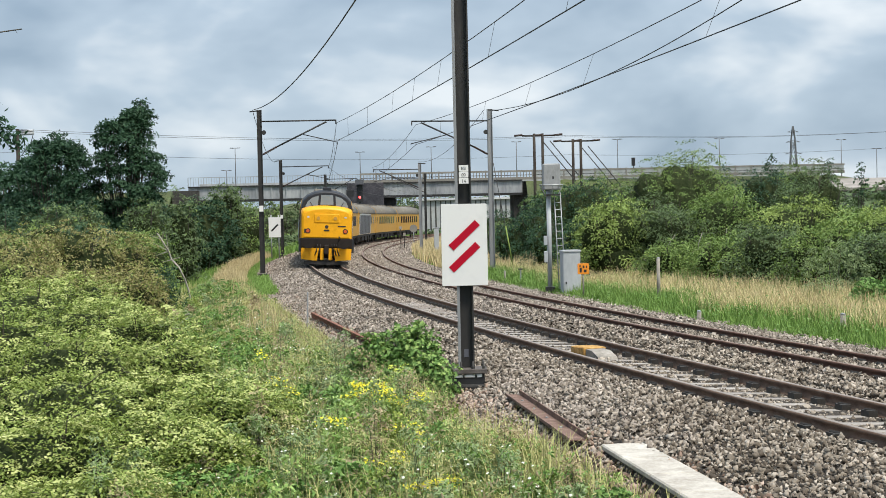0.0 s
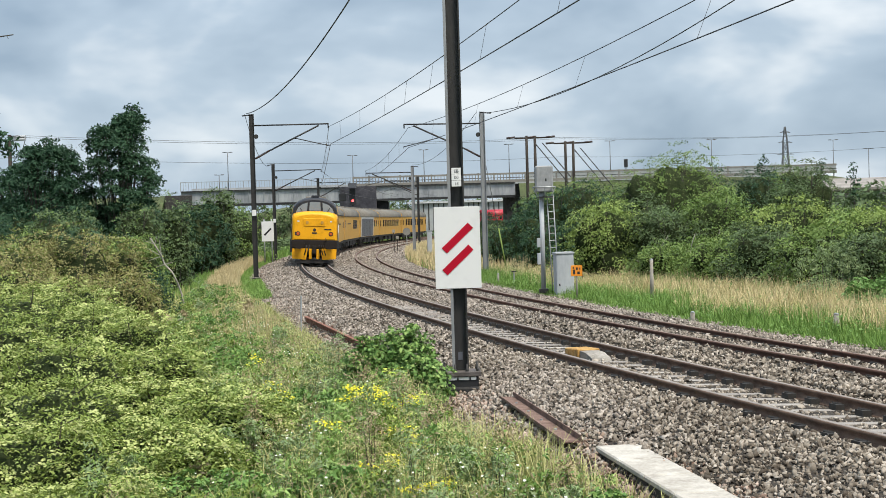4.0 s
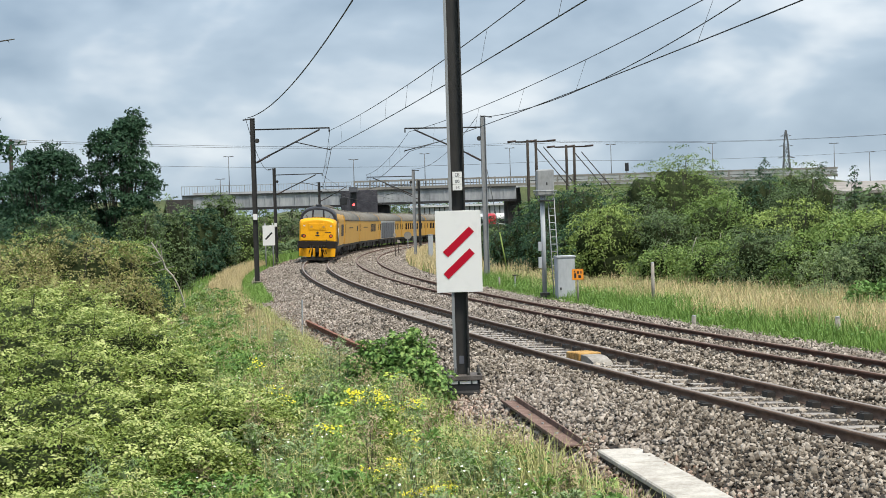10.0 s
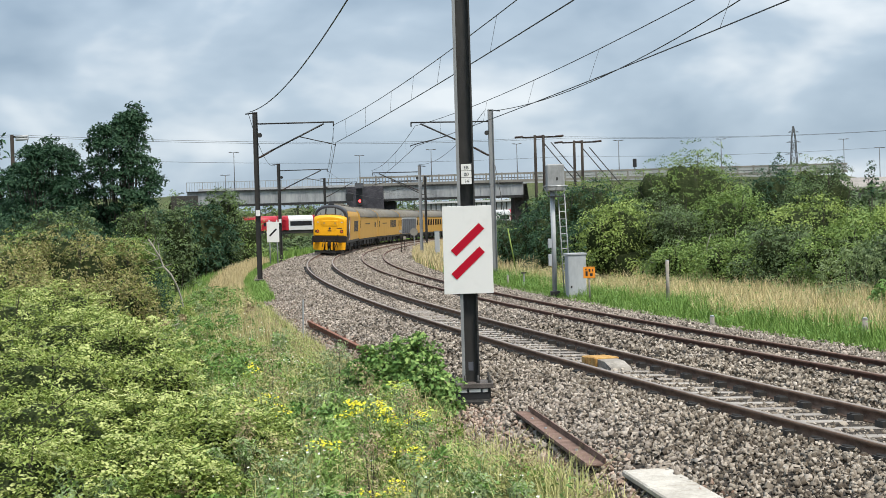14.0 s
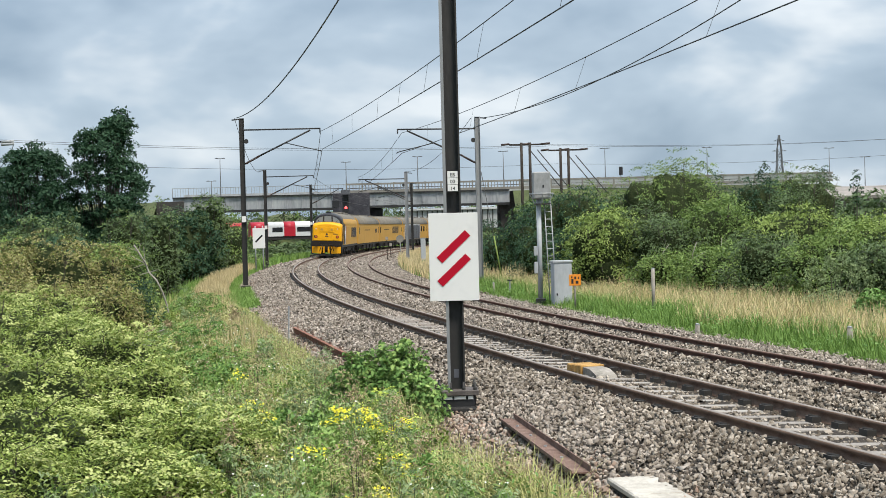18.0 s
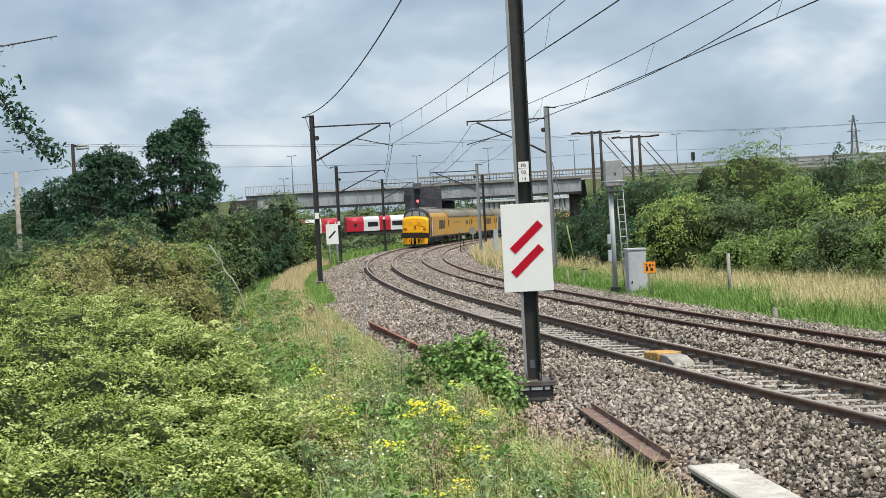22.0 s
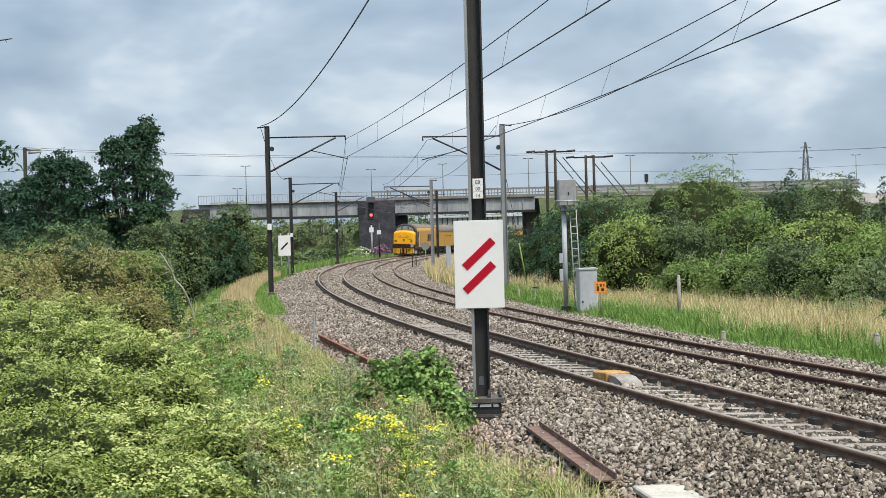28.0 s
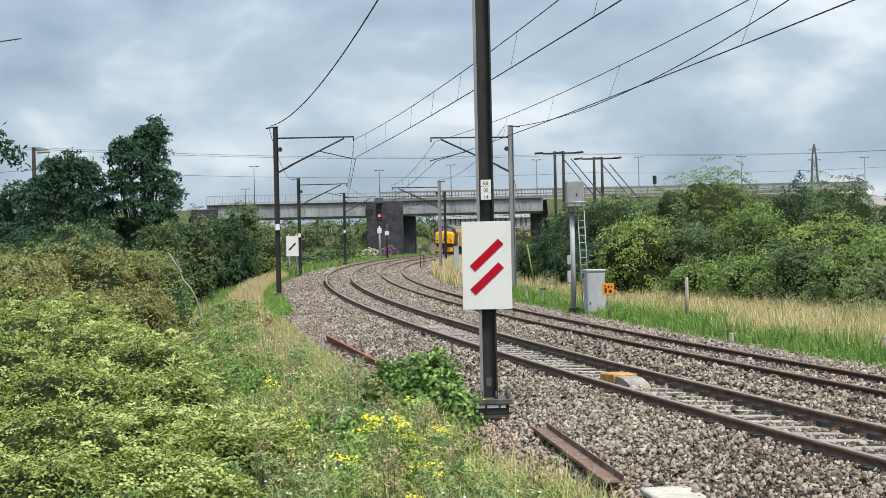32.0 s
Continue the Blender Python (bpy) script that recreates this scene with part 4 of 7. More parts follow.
    for k in range(18):
        part("rib", boxed(-3.8 + k * 1.1, -3.55 + k * 1.1, -0.15, -0.004, -1, 6.1), M_CONCRETE_DARK, yard)
    part("roof", boxed(-5, 17, -0.6, 6.6, 6.2, 6.6), M_TRAIN_WHITE, yard)

def build_embankment():
    """Approach bank of the road: grassed slope up to the level of the deck."""
    xs = np.concatenate([np.arange(15, 100, 3.0), np.linspace(110, 420, 20)])
    prof = [(-15.0, -0.4), (-11.0, 1.2), (-0.6, 7.75), (12.0, 7.75), (24, 0)]
    V, F = [], []
    for x in xs:
        for y, z in prof:
            low = 1 - 0.34 * min(1, max(0, (x - 64) / 9))
            V.append((x, BY + y + 0.06 * (x - 15) + 0.4 * math.sin(x * 0.3), z * (low if z > 1 else 1) + 0.1 * math.sin(x * 0.7 + y)))
    k = len(prof)
    for i in range(len(xs) - 1):
        for j in range(k - 1):
            F.append((i * k + j, (i + 1) * k + j, (i + 1) * k + j + 1, i * k + j + 1))
    tagged(new("road_embankment", mesh_from("road_embankment", V, F, M_SOIL)), "grassed road embankment beyond the bushes", "embankment", kind="structure")
    xs2 = np.linspace(-39, -320, 50)
    V, F = [], []
    for x in xs2:
        for y, z in prof:
            V.append((x, BY + y + 0.3 * math.sin(x * 0.3), (z if z < 2 else 7.2)))
    for i in range(len(xs2) - 1):
        for j in range(k - 1):
            F.append((i * k + j, i * k + j + 1, (i + 1) * k + j + 1, (i + 1) * k + j))
    tagged(new("road_embankment", mesh_from("road_embankment", V, F, M_SOIL)), "grassed road embankment beyond the trees", "embankment", kind="structure")

def build_far_bank():
    """Scrubby bank closing the view beyond the bridge and the crossing line."""
    xs = np.linspace(-150, 60, 64)
    prof = [(0, -1.5), (6, 2.2), (14, 5.4), (26, 6.6), (60, 5.0)]
    V = [(x, 345 + y + 1.5 * math.sin(x * 0.21), z * (0.92 + 0.1 * math.sin(x * 0.37 + y)) * (1 if x < -2 else 0.55)) for x in xs for y, z in prof]
    k = len(prof)
    F = [(i * k + j, (i + 1) * k + j, (i + 1) * k + j + 1, i * k + j + 1) for i in range(len(xs) - 1) for j in range(k - 1)]
    tagged(new("scrub_bank", mesh_from("scrub_bank", V, F, M_SOIL)), "dark green scrub bank beyond the road bridge", "embankment", kind="structure")

def build_street_lamp(x, y, z0, z1):
    th = thing("street_lamp", "slim grey street lamp with a twin-arm lantern head", "street lamp", pose(x, y, z0), group="street lamps")
    h = z1 - z0
    part("column", tubed((0, 0, -0.6), (0, 0, h), 0.08, 0.05), M_LAMP_GREY, th)
    part("arm", tubed((-0.55, 0, h), (0.55, 0, h), 0.04), M_LAMP_GREY, th)
    for sx in (-0.55, 0.55):
        part("lantern", boxed(sx - 0.24, sx + 0.24, -0.15, 0.15, h - 0.02, h + 0.09, bevel=0.03), M_LAMP_GREY, th)

def build_h_pole(x0, x1, y, z, label):
    th = thing("power_pole", label, "power pole", pose((x0 + x1) / 2, y, 0), group="wooden power poles")
    w = (x1 - x0) / 2
    for sx in (-w, w):
        part("pole", tubed((sx, 0, -0.6), (sx, 0, z), 0.19, 0.14), M_POLE, th)
    a = part("cross_arm", boxed(-w - 1.3, w + 1.3, -0.1, 0.1, z - 0.3, z - 0.14), M_POLE, th)
    for sx in (-w - 1.7, 0.0, w + 1.7):
        part("insulator", tubed((sx - 0.45, 0, z - 0.2), (sx + 0.45, 0, z - 0.12), 0.11, sides=8), M_INSULATOR, a)
    for k, sx in enumerate((w, w + 0.8)):
        part("stay", polyline([(sx, 0, z - 0.8), (sx + 3.4, -1, z - 5.2)], 0.06, 5), M_WIRE, th)

def build_pylon():
    th = thing("lattice_pylon", "distant grey lattice electricity pylon", "pylon", pose(218.3, 900, 0))
    lv = [(0, 4.5), (14, 3.2), (26, 2.2), (36, 1.5), (44, 1.2), (52.5, 0.3)]
    bm = bmesh.new()
    for (z0, a), (z1, b) in zip(lv[:-1], lv[1:]):
        c0 = [(sx * a, sy * a, z0) for sx, sy in ((-1, -1), (1, -1), (1, 1), (-1, 1))]
        c1 = [(sx * b, sy * b, z1) for sx, sy in ((-1, -1), (1, -1), (1, 1), (-1, 1))]
        for i in range(4):
            tube(bm, c0[i], c1[i], 0.28, sides=4)
            tube(bm, c0[i], c1[(i + 1) % 4], 0.16, sides=4)
            tube(bm, c0[(i + 1) % 4], c1[i], 0.16, sides=4)
    part("tower", bm, M_LAMP_GREY, th)
    for z, w in ((36, 5.0), (43, 4.2), (49, 3.2)):
        bm = bmesh.new()
        for sx in (-1, 1):
            tube(bm, (0, 0, z + 1.2), (sx * w, 0, z), 0.18, sides=4)
            tube(bm, (0, 0, z), (sx * w, 0, z), 0.18, sides=4)
        part("cross_arm", bm, M_LAMP_GREY, th)

def build_far_poles():
    th = thing("power_pole", "wooden pole with a short arm and insulators above the trees", "power pole", pose(-32.95, 120, -2.1), group="wooden power poles")
    part("pole", tubed((0, 0, 0), (0, 0, 12.3), 0.2, 0.15), M_POLE, th)
    a = part("cross_arm", boxed(0, 1.2, -0.1, 0.1, 12.05, 12.2), M_POLE, th)
    for k in range(2):
        part("insulator", tubed((0.3, 0, 11.9 + 0.2 * k), (1.3, 0, 11.95 + 0.2 * k), 0.12), M_CABINET, a)
    part("jumper", polyline([(1.3, 0, 12.0), (1.0, 0, 11.0), (0.1, 0, 10.0)], 0.03), M_WIRE, th)
    th = thing("power_pole", "pale wooden pole with a small side bracket", "power pole", pose(-22.1, 70, -2), group="wooden power poles")
    part("pole", tubed((0, 0, 0), (0, 0, 7.8), 0.14, 0.11), M_CONCRETE, th)
    part("bracket", polyline([(0, 0, 5.9), (0.9, 0, 5.9), (0.9, 0, 6.9)], 0.06), M_MAST, th)
    th = thing("power_pole", "dark post beyond the hedge", "power pole", pose(-24.0, 70, -2), group="wooden power poles")
    part("pole", tubed((0, 0, 0), (0, 0, 6.2), 0.15, 0.13), M_POLE, th)
    for k, (z, z2) in enumerate(((10.2, 11.0), (10.05, 10.85), (8.4, 8.9))):
        wire("power_line", "thin distant power line across the sky", sag((-32.95, 120, z + 0.0), (15.4, 162, z2), 0.6, 20), 0.015)
        wire("power_line", "thin distant power line across the sky", sag((15.4, 162, z2), (75, 175, z2 + 1.5 + k * 0.2), 0.9, 16), 0.015)
        wire("power_line", "thin distant power line across the sky", sag((-32.95, 120, z), (-60, 110, z), 0.6, 8), 0.015)

def build_traffic_signal():
    th = thing("traffic_light", "dark traffic light on the road above the bank", "traffic light", pose(32.7, 238, 6.75))
    part("pole", tubed((0, 0, -0.3), (0, 0, 3.2), 0.07), M_BLACK, th)
    part("head", boxed(-0.28, 0.28, -0.2, 0.2, 3.2, 4.5, bevel=0.04), M_BLACK, th)

def build_far_signal():
    """Red colour-light signal on its post before the pier."""
    th = thing("railway_signal", "red colour-light signal lit on a white post", "signal", pose(-9.7, 213, -0.35))
    part("post", tubed((0, 0, 0), (0, 0, 4.6), 0.12), M_CABINET, th)
    part("lower_post", tubed((0, 0, 4.4), (0, 0, 5.2), 0.13), M_BLACK, th)
    h = part("head", boxed(-0.45, 0.45, -0.2, 0.2, 5.2, 7.6, bevel=0.05), M_BLACK, th)
    part("side_box", boxed(-1.9, -0.9, -0.2, 0.2, 5.9, 6.9, bevel=0.03), M_BLACK, th)
    part("hood", extrude_prism(-0.6, 0.6, ((-0.9, 7.7), (0.2, 8.4), (0.2, 7.7))), M_BLACK, th)
    part("lamp", tubed((0.02, -0.24, 5.85), (0.02, -0.21, 5.85), 0.18, sides=20), M_SIGNAL_RED, h, "lit red lamp")
    part("number_plate", boxed(-0.3, 0.3, -0.2, -0.17, 3.4, 4.1), M_WHITE, th)
    th = thing("mast_post", "thin dark post with a small white plate", "post", line_pose(175, -3.6, -0.2))
    part("post", tubed((0, 0, 0), (0, 0, 4.3), 0.12), M_MAST, th)
    part("number_plate", boxed(-0.25, 0.25, -0.14, -0.125, 2.9, 3.4), M_WHITE, th)
    part("bracket", tubed((0, 0, 3.8), (-2.2, 3, 4.6), 0.05), M_MAST, th)

def build_shed():
    th = thing("long_shed", "long low shed with a weathered brown-grey roof", "building", pose(62, 165, 0.55, 0, 0, -9))
    part("wall", boxed(-19, 60, 0, 14, -1.6, 3.9), M_PARAPET_TAN, th)
    part("roof", extrude_prism(-20, 61, ((-0.8, 3.9), (-0.8, 4.2), (7, 5.4), (14.8, 4.2), (14.8, 3.9))), M_SHED_ROOF, th)
    for k in range(5):
        part("buttress", boxed(-17 + k * 12, -16.6 + k * 12, -0.3, -0.004, -1, 3.8), M_CONCRETE, th)
    for x in (65.5, 70.0, 74.6, 79.0):
        v = thing("parked_car", "white car parked on the road bank", "car", pose(x, 240, 5.15), group="parked cars")
        part("body", boxed(-2.0, 2.0, -0.85, 0.85, 0.3, 0.95, bevel=0.2), M_TRAIN_WHITE, v)
        part("cabin", boxed(-1.2, 1.0, -0.75, 0.75, 0.95, 1.5, bevel=0.2), M_TRAIN_WHITE, v)
        part("side_window", boxed(-1.0, 0.8, -0.78, -0.755, 1.0, 1.35), M_GLASS_DARK, v)
        for wx in (-1.25, 1.25):
            part("wheel", tubed((wx, -0.86, 0.3), (wx, -0.7, 0.3), 0.31, sides=14), M_BLACK, v)

# ---- trains ----
def shell(w, z0, cant, roof, n=9):
    """Half-round topped body outline, from bottom right round the roof to bottom left."""
    pts = [(w, z0), (w, z0 + 0.5 * (cant - z0)), (w, cant)]
    for i in range(1, n):
        a = math.pi * i / n
        pts.append((w * math.cos(a) * (1 - 0.05 * math.sin(a) ** 2), cant + (roof - cant) * math.sin(a) ** 0.8))
    return pts + [(-w, cant), (-w, z0 + 0.5 * (cant - z0)), (-w, z0)]

def loft(sections, mi_of=lambda j, n: 0, caps=True):
    """Skins a row of (y, outline) sections with the same number of points."""
    bm = bmesh.new()
    rings = [[bm.verts.new((x, y, z)) for x, z in prof] for y, prof in sections]
    n = len(rings[0])
    for a, b in zip(rings[:-1], rings[1:]):
        for j in range(n):
            f = bm.faces.new((a[j], a[(j + 1) % n], b[(j + 1) % n], b[j]))
            f.material_index, f.smooth = mi_of(j, n), 2 <= j <= n - 4
    if caps:
        bm.faces.new(rings[0])
        bm.faces.new(rings[-1][::-1])
    bmesh.ops.recalc_face_normals(bm, faces=bm.faces[:])
    return bm

def bogie(parent, y, wheelbase, axles):
    b = part("bogie_frame", boxed(-1.15, 1.15, y - wheelbase / 2 - 0.6, y + wheelbase / 2 + 0.6, 0.42, 0.82, bevel=0.05), M_UNDER, parent)
    for k in range(axles):
        yy = y - wheelbase / 2 + wheelbase * k / (axles - 1)
        bm = bmesh.new()
        for sx in (-0.7525, 0.7525):
            tube(bm, (sx - 0.07, yy, 0.47), (sx + 0.07, yy, 0.47), 0.47, sides=18)
        tube(bm, (-0.75, yy, 0.47), (0.75, yy, 0.47), 0.09)
        part("wheelset", bm, M_UNDER, b)
        for sx in (-1.16, 1.16):
            part("axle_box", boxed(sx - 0.08, sx + 0.08, yy - 0.16, yy + 0.16, 0.32, 0.65, bevel=0.02), M_UNDER, b)

def build_loco():
    H = 9.35
    th = thing("diesel_locomotive", "yellow-nosed diesel locomotive with dark grey cab windscreen surround", "locomotive")
    roofm = lambda j, n: 1 if 3 <= j <= n - 5 else 0
    body = [(-H + 1.75, shell(1.30, 1.05, 2.95, 3.80)), (-H + 2.1, shell(1.35, 1.05, 2.95, 3.90)), (H - 2.1, shell(1.35, 1.05, 2.95, 3.90)), (H - 0.5, shell(1.30, 1.05, 2.85, 3.7))]
    part("body", loft(body, roofm), [M_COACH_YELLOW, M_ROOF_GREY], th, "yellow body side with grey roof")
    # windscreen surround, a dark arch raked back above the nose
    cab = [(-H + 0.78, shell(1.26, 2.50, 2.86, 3.70)), (-H + 0.95, shell(1.28, 2.45, 2.92, 3.80)), (-H + 1.76, shell(1.32, 1.1, 2.96, 3.88))]
    c = part("cab_front", loft(cab), M_CAB_DARK, th, "dark grey arched windscreen surround")
    def pane(pts):
        bm = bmesh.new()
        a = [bm.verts.new((x, -H + 0.745, z)) for x, z in pts]
        b = [bm.verts.new((x, -H + 0.80, z)) for x, z in pts]
        n = len(pts)
        bm.faces.new(a)
        bm.faces.new(b[::-1])
        for i in range(n):
            bm.faces.new((a[i], a[(i + 1) % n], b[(i + 1) % n], b[i]))
        bmesh.ops.recalc_face_normals(bm, faces=bm.faces[:])
        return bm
    part("windscreen", pane([(-0.33, 3.08), (0.33, 3.08), (0.30, 3.58), (-0.30, 3.58)]), M_GLASS, c, "cab window with pale sky reflection in its colour")
    for sx in (-1, 1):
        part("windscreen", pane([(sx * 0.45, 3.05), (sx * 1.04, 2.88), (sx * 1.08, 3.0), (sx * 0.97, 3.24), (sx * 0.74, 3.43), (sx * 0.42, 3.54)][::sx]), M_GLASS, c, "cab window with pale sky reflection in its colour")
        part("wiper", tubed((sx * 0.66, -H + 0.70, 2.92), (sx * 0.84, -H + 0.73, 3.22), 0.016, sides=5), M_BLACK, c)
    # bulging nose with an arched top edge
    def nose_prof(w, z0, z1, top):
        arc = [(w * math.cos(math.pi * i / 10), z1 + (top - z1) * math.sin(math.pi * i / 10) ** 0.75) for i in range(11)]
        return [(w, z0)] + arc + [(-w, z0)]
    nose = [(-H + 0.0, nose_prof(1.14, 1.46, 2.46, 2.84)), (-H + 0.07, nose_prof(1.23, 1.36, 2.56, 2.95)), (-H + 0.22, nose_prof(1.28, 1.32, 2.64, 3.02)), (-H + 0.80, nose_prof(1.30, 1.28, 2.76, 3.06))]
    n = part("nose", loft(nose), M_YELLOW, th, "bulging warning-yellow nose")
    part("headcode_panel", boxed(-0.62, 0.62, -H - 0.03, -H + 0.03, 2.18, 2.62, bevel=0.02), M_YELLOW, n)
    for sx in (-0.42, 0.42):
        part("marker_lens", tubed((sx, -H - 0.05, 2.4), (sx, -H - 0.028, 2.4), 0.09, sides=14), M_COACH_YELLOW, n)
    for sx in (-0.93, 0.93):
        part("lamp_ring", tubed((sx, -H - 0.015, 1.76), (sx, -H + 0.05, 1.76), 0.13, sides=16), M_UNDER, n)
        part("tail_lamp", tubed((sx, -H - 0.03, 1.76), (sx, -H - 0.014, 1.76), 0.085, sides=14), M_LAMP_RED_OFF, n, "round orange-red tail lamp")
        part("lamp_iron", boxed(sx - 0.06, sx + 0.06, -H - 0.004, -H + 0.03, 2.42, 2.5), M_TRAIN_WHITE, n)
    part("badge", boxed(-0.14, 0.14, -H - 0.015, -H + 0.01, 1.76, 1.84), M_BLACK, n)
    part("badge", tubed((0, -H - 0.014, 1.98), (0, -H + 0.01, 1.98), 0.09, sides=14), M_UNDER, n)
    part("number_mark", boxed(0.55, 0.95, -H - 0.012, -H + 0.01, 1.98, 2.04), M_UNDER, n)
    part("number_mark", boxed(-1.12, -1.02, -H - 0.006, -H + 0.02, 1.66, 1.86), M_UNDER, n)
    part("jumper_cable", polyline([(0.62, -H - 0.06, 1.5), (0.7, -H - 0.1, 1.36), (0.55, -H - 0.1, 1.2)], 0.035, 6), M_UNDER, n)
    # buffer beam, buffers, coupling, pipes and the yellow plough
    bb = part("buffer_beam", boxed(-1.28, 1.28, -H - 0.02, -H + 0.4, 0.95, 1.40, bevel=0.02), M_BEAM, th, "grimy buffer beam")
    for sx in (-0.87, 0.87):
        bm = tubed((sx, -H - 0.02, 1.14), (sx, -H - 0.42, 1.14), 0.15, sides=14)
        tube(bm, (sx, -H - 0.42, 1.14), (sx, -H - 0.48, 1.14), 0.25, sides=18)
        bmesh.ops.scale(bm, vec=(1.25, 1, 1), verts=bm.verts[:], space=Matrix.Translation((-sx, 0, 0)))
        part("buffer", bm, M_BEAM, bb)
    part("coupling", boxed(-0.12, 0.12, -H - 0.35, -H, 0.62, 1.08, bevel=0.03), M_BEAM, bb)
    for x in (-0.45, -0.3, 0.28, 0.4, 0.52):
        part("brake_pipe", polyline([(x, -H - 0.1, 1.1), (x * 1.1, -H - 0.3, 0.75), (x * 1.25, -H - 0.15, 0.55)], 0.035, 6), M_BLACK, bb)
    for sx in (-1, 1):
        bm = bmesh.new()
        q = [(sx * 1.24, 0.34), (sx * 0.46, 0.28), (sx * 0.36, 0.92), (sx * 1.26, 0.90)]
        f = [bm.verts.new((x, -H - 0.16 + 0.10 * abs(x), z)) for x, z in q]
        g = [bm.verts.new((x, -H + 0.02 + 0.10 * abs(x), z)) for x, z in q]
        bm.faces.new(f)
        bm.faces.new(g[::-1])
        for i in range(4):
            bm.faces.new((f[i], f[(i + 1) % 4], g[(i + 1) % 4], g[i]))
        bmesh.ops.recalc_face_normals(bm, faces=bm.faces[:])
        part("plough_blade", bm, M_YELLOW, th, "yellow snowplough blade")
        part("centre_plate", boxed(sx * 0.21 - 0.09, sx * 0.21 + 0.09, -H - 0.12, -H + 0.02, 0.32, 0.9, bevel=0.02), M_YELLOW, th, "yellow centre plate of the plough")
        part("step", boxed(sx * 1.31 - 0.07, sx * 1.31 + 0.07, -H + 0.05, -H + 0.35, 0.7, 1.38), M_BLACK, th, "black cab step")
    part("rail_guard", boxed(-1.1, 1.1, -H - 0.05, -H + 0.2, 0.10, 0.26), M_UNDER, th)
    bogie(th, -H + 4.0, 4.1, 3)
    bogie(th, H - 4.0, 4.1, 3)
    part("fuel_tank", boxed(-1.2, 1.2, -2.2, 2.2, 0.45, 1.04, bevel=0.06), M_UNDER, th)
    part("solebar", boxed(-1.36, 1.36, -H + 0.4, H - 0.4, 0.86, 1.05), M_UNDER, th)
    for sx in (-1, 1):
        x = sx * 1.352
        part("side_window", boxed(min(x, x + sx * 0.012), max(x, x + sx * 0.012), -H + 2.15, -H + 2.75, 2.0, 2.65), M_GLASS_DARK, th)
        part("dark_panel", boxed(min(x, x + sx * 0.006), max(x, x + sx * 0.006), -H + 1.95, -H + 2.95, 1.1, 2.93), M_CAB_DARK, th, "dark cab side panel")
        part("cab_door", boxed(min(x, x + sx * 0.01), max(x, x + sx * 0.01), -H + 3.0, -H + 3.7, 1.1, 2.7), M_TRAIN_WHITE, th, "pale cab door")
        part("livery_band", boxed(min(x, x + sx * 0.008), max(x, x + sx * 0.008), -H + 3.95, -H + 4.4, 1.1, 2.85), M_ORANGE_SIDE, th, "orange-red livery band")
        for k in range(4):
            y = 0.9 + k * 1.5
            part("grille", boxed(min(x, x + sx * 0.012), max(x, x + sx * 0.012), y, y + 1.2, 1.7, 2.6), M_UNDER, th)
        part("hand_rail", tubed((sx * 1.38, -H + 2.9, 1.2), (sx * 1.38, -H + 2.9, 2.3), 0.02), M_TRAIN_WHITE, th)
    for y in (-3.5, 0.5, 4.0):
        part("roof_vent", boxed(-0.6, 0.6, y, y + 1.6, 3.84, 3.98, bevel=0.03), M_ROOF_GREY, th)
    part("horn", boxed(-0.22, 0.22, -H + 1.3, -H + 1.6, 3.82, 3.97, bevel=0.02), M_CAB_DARK, th)
    return th

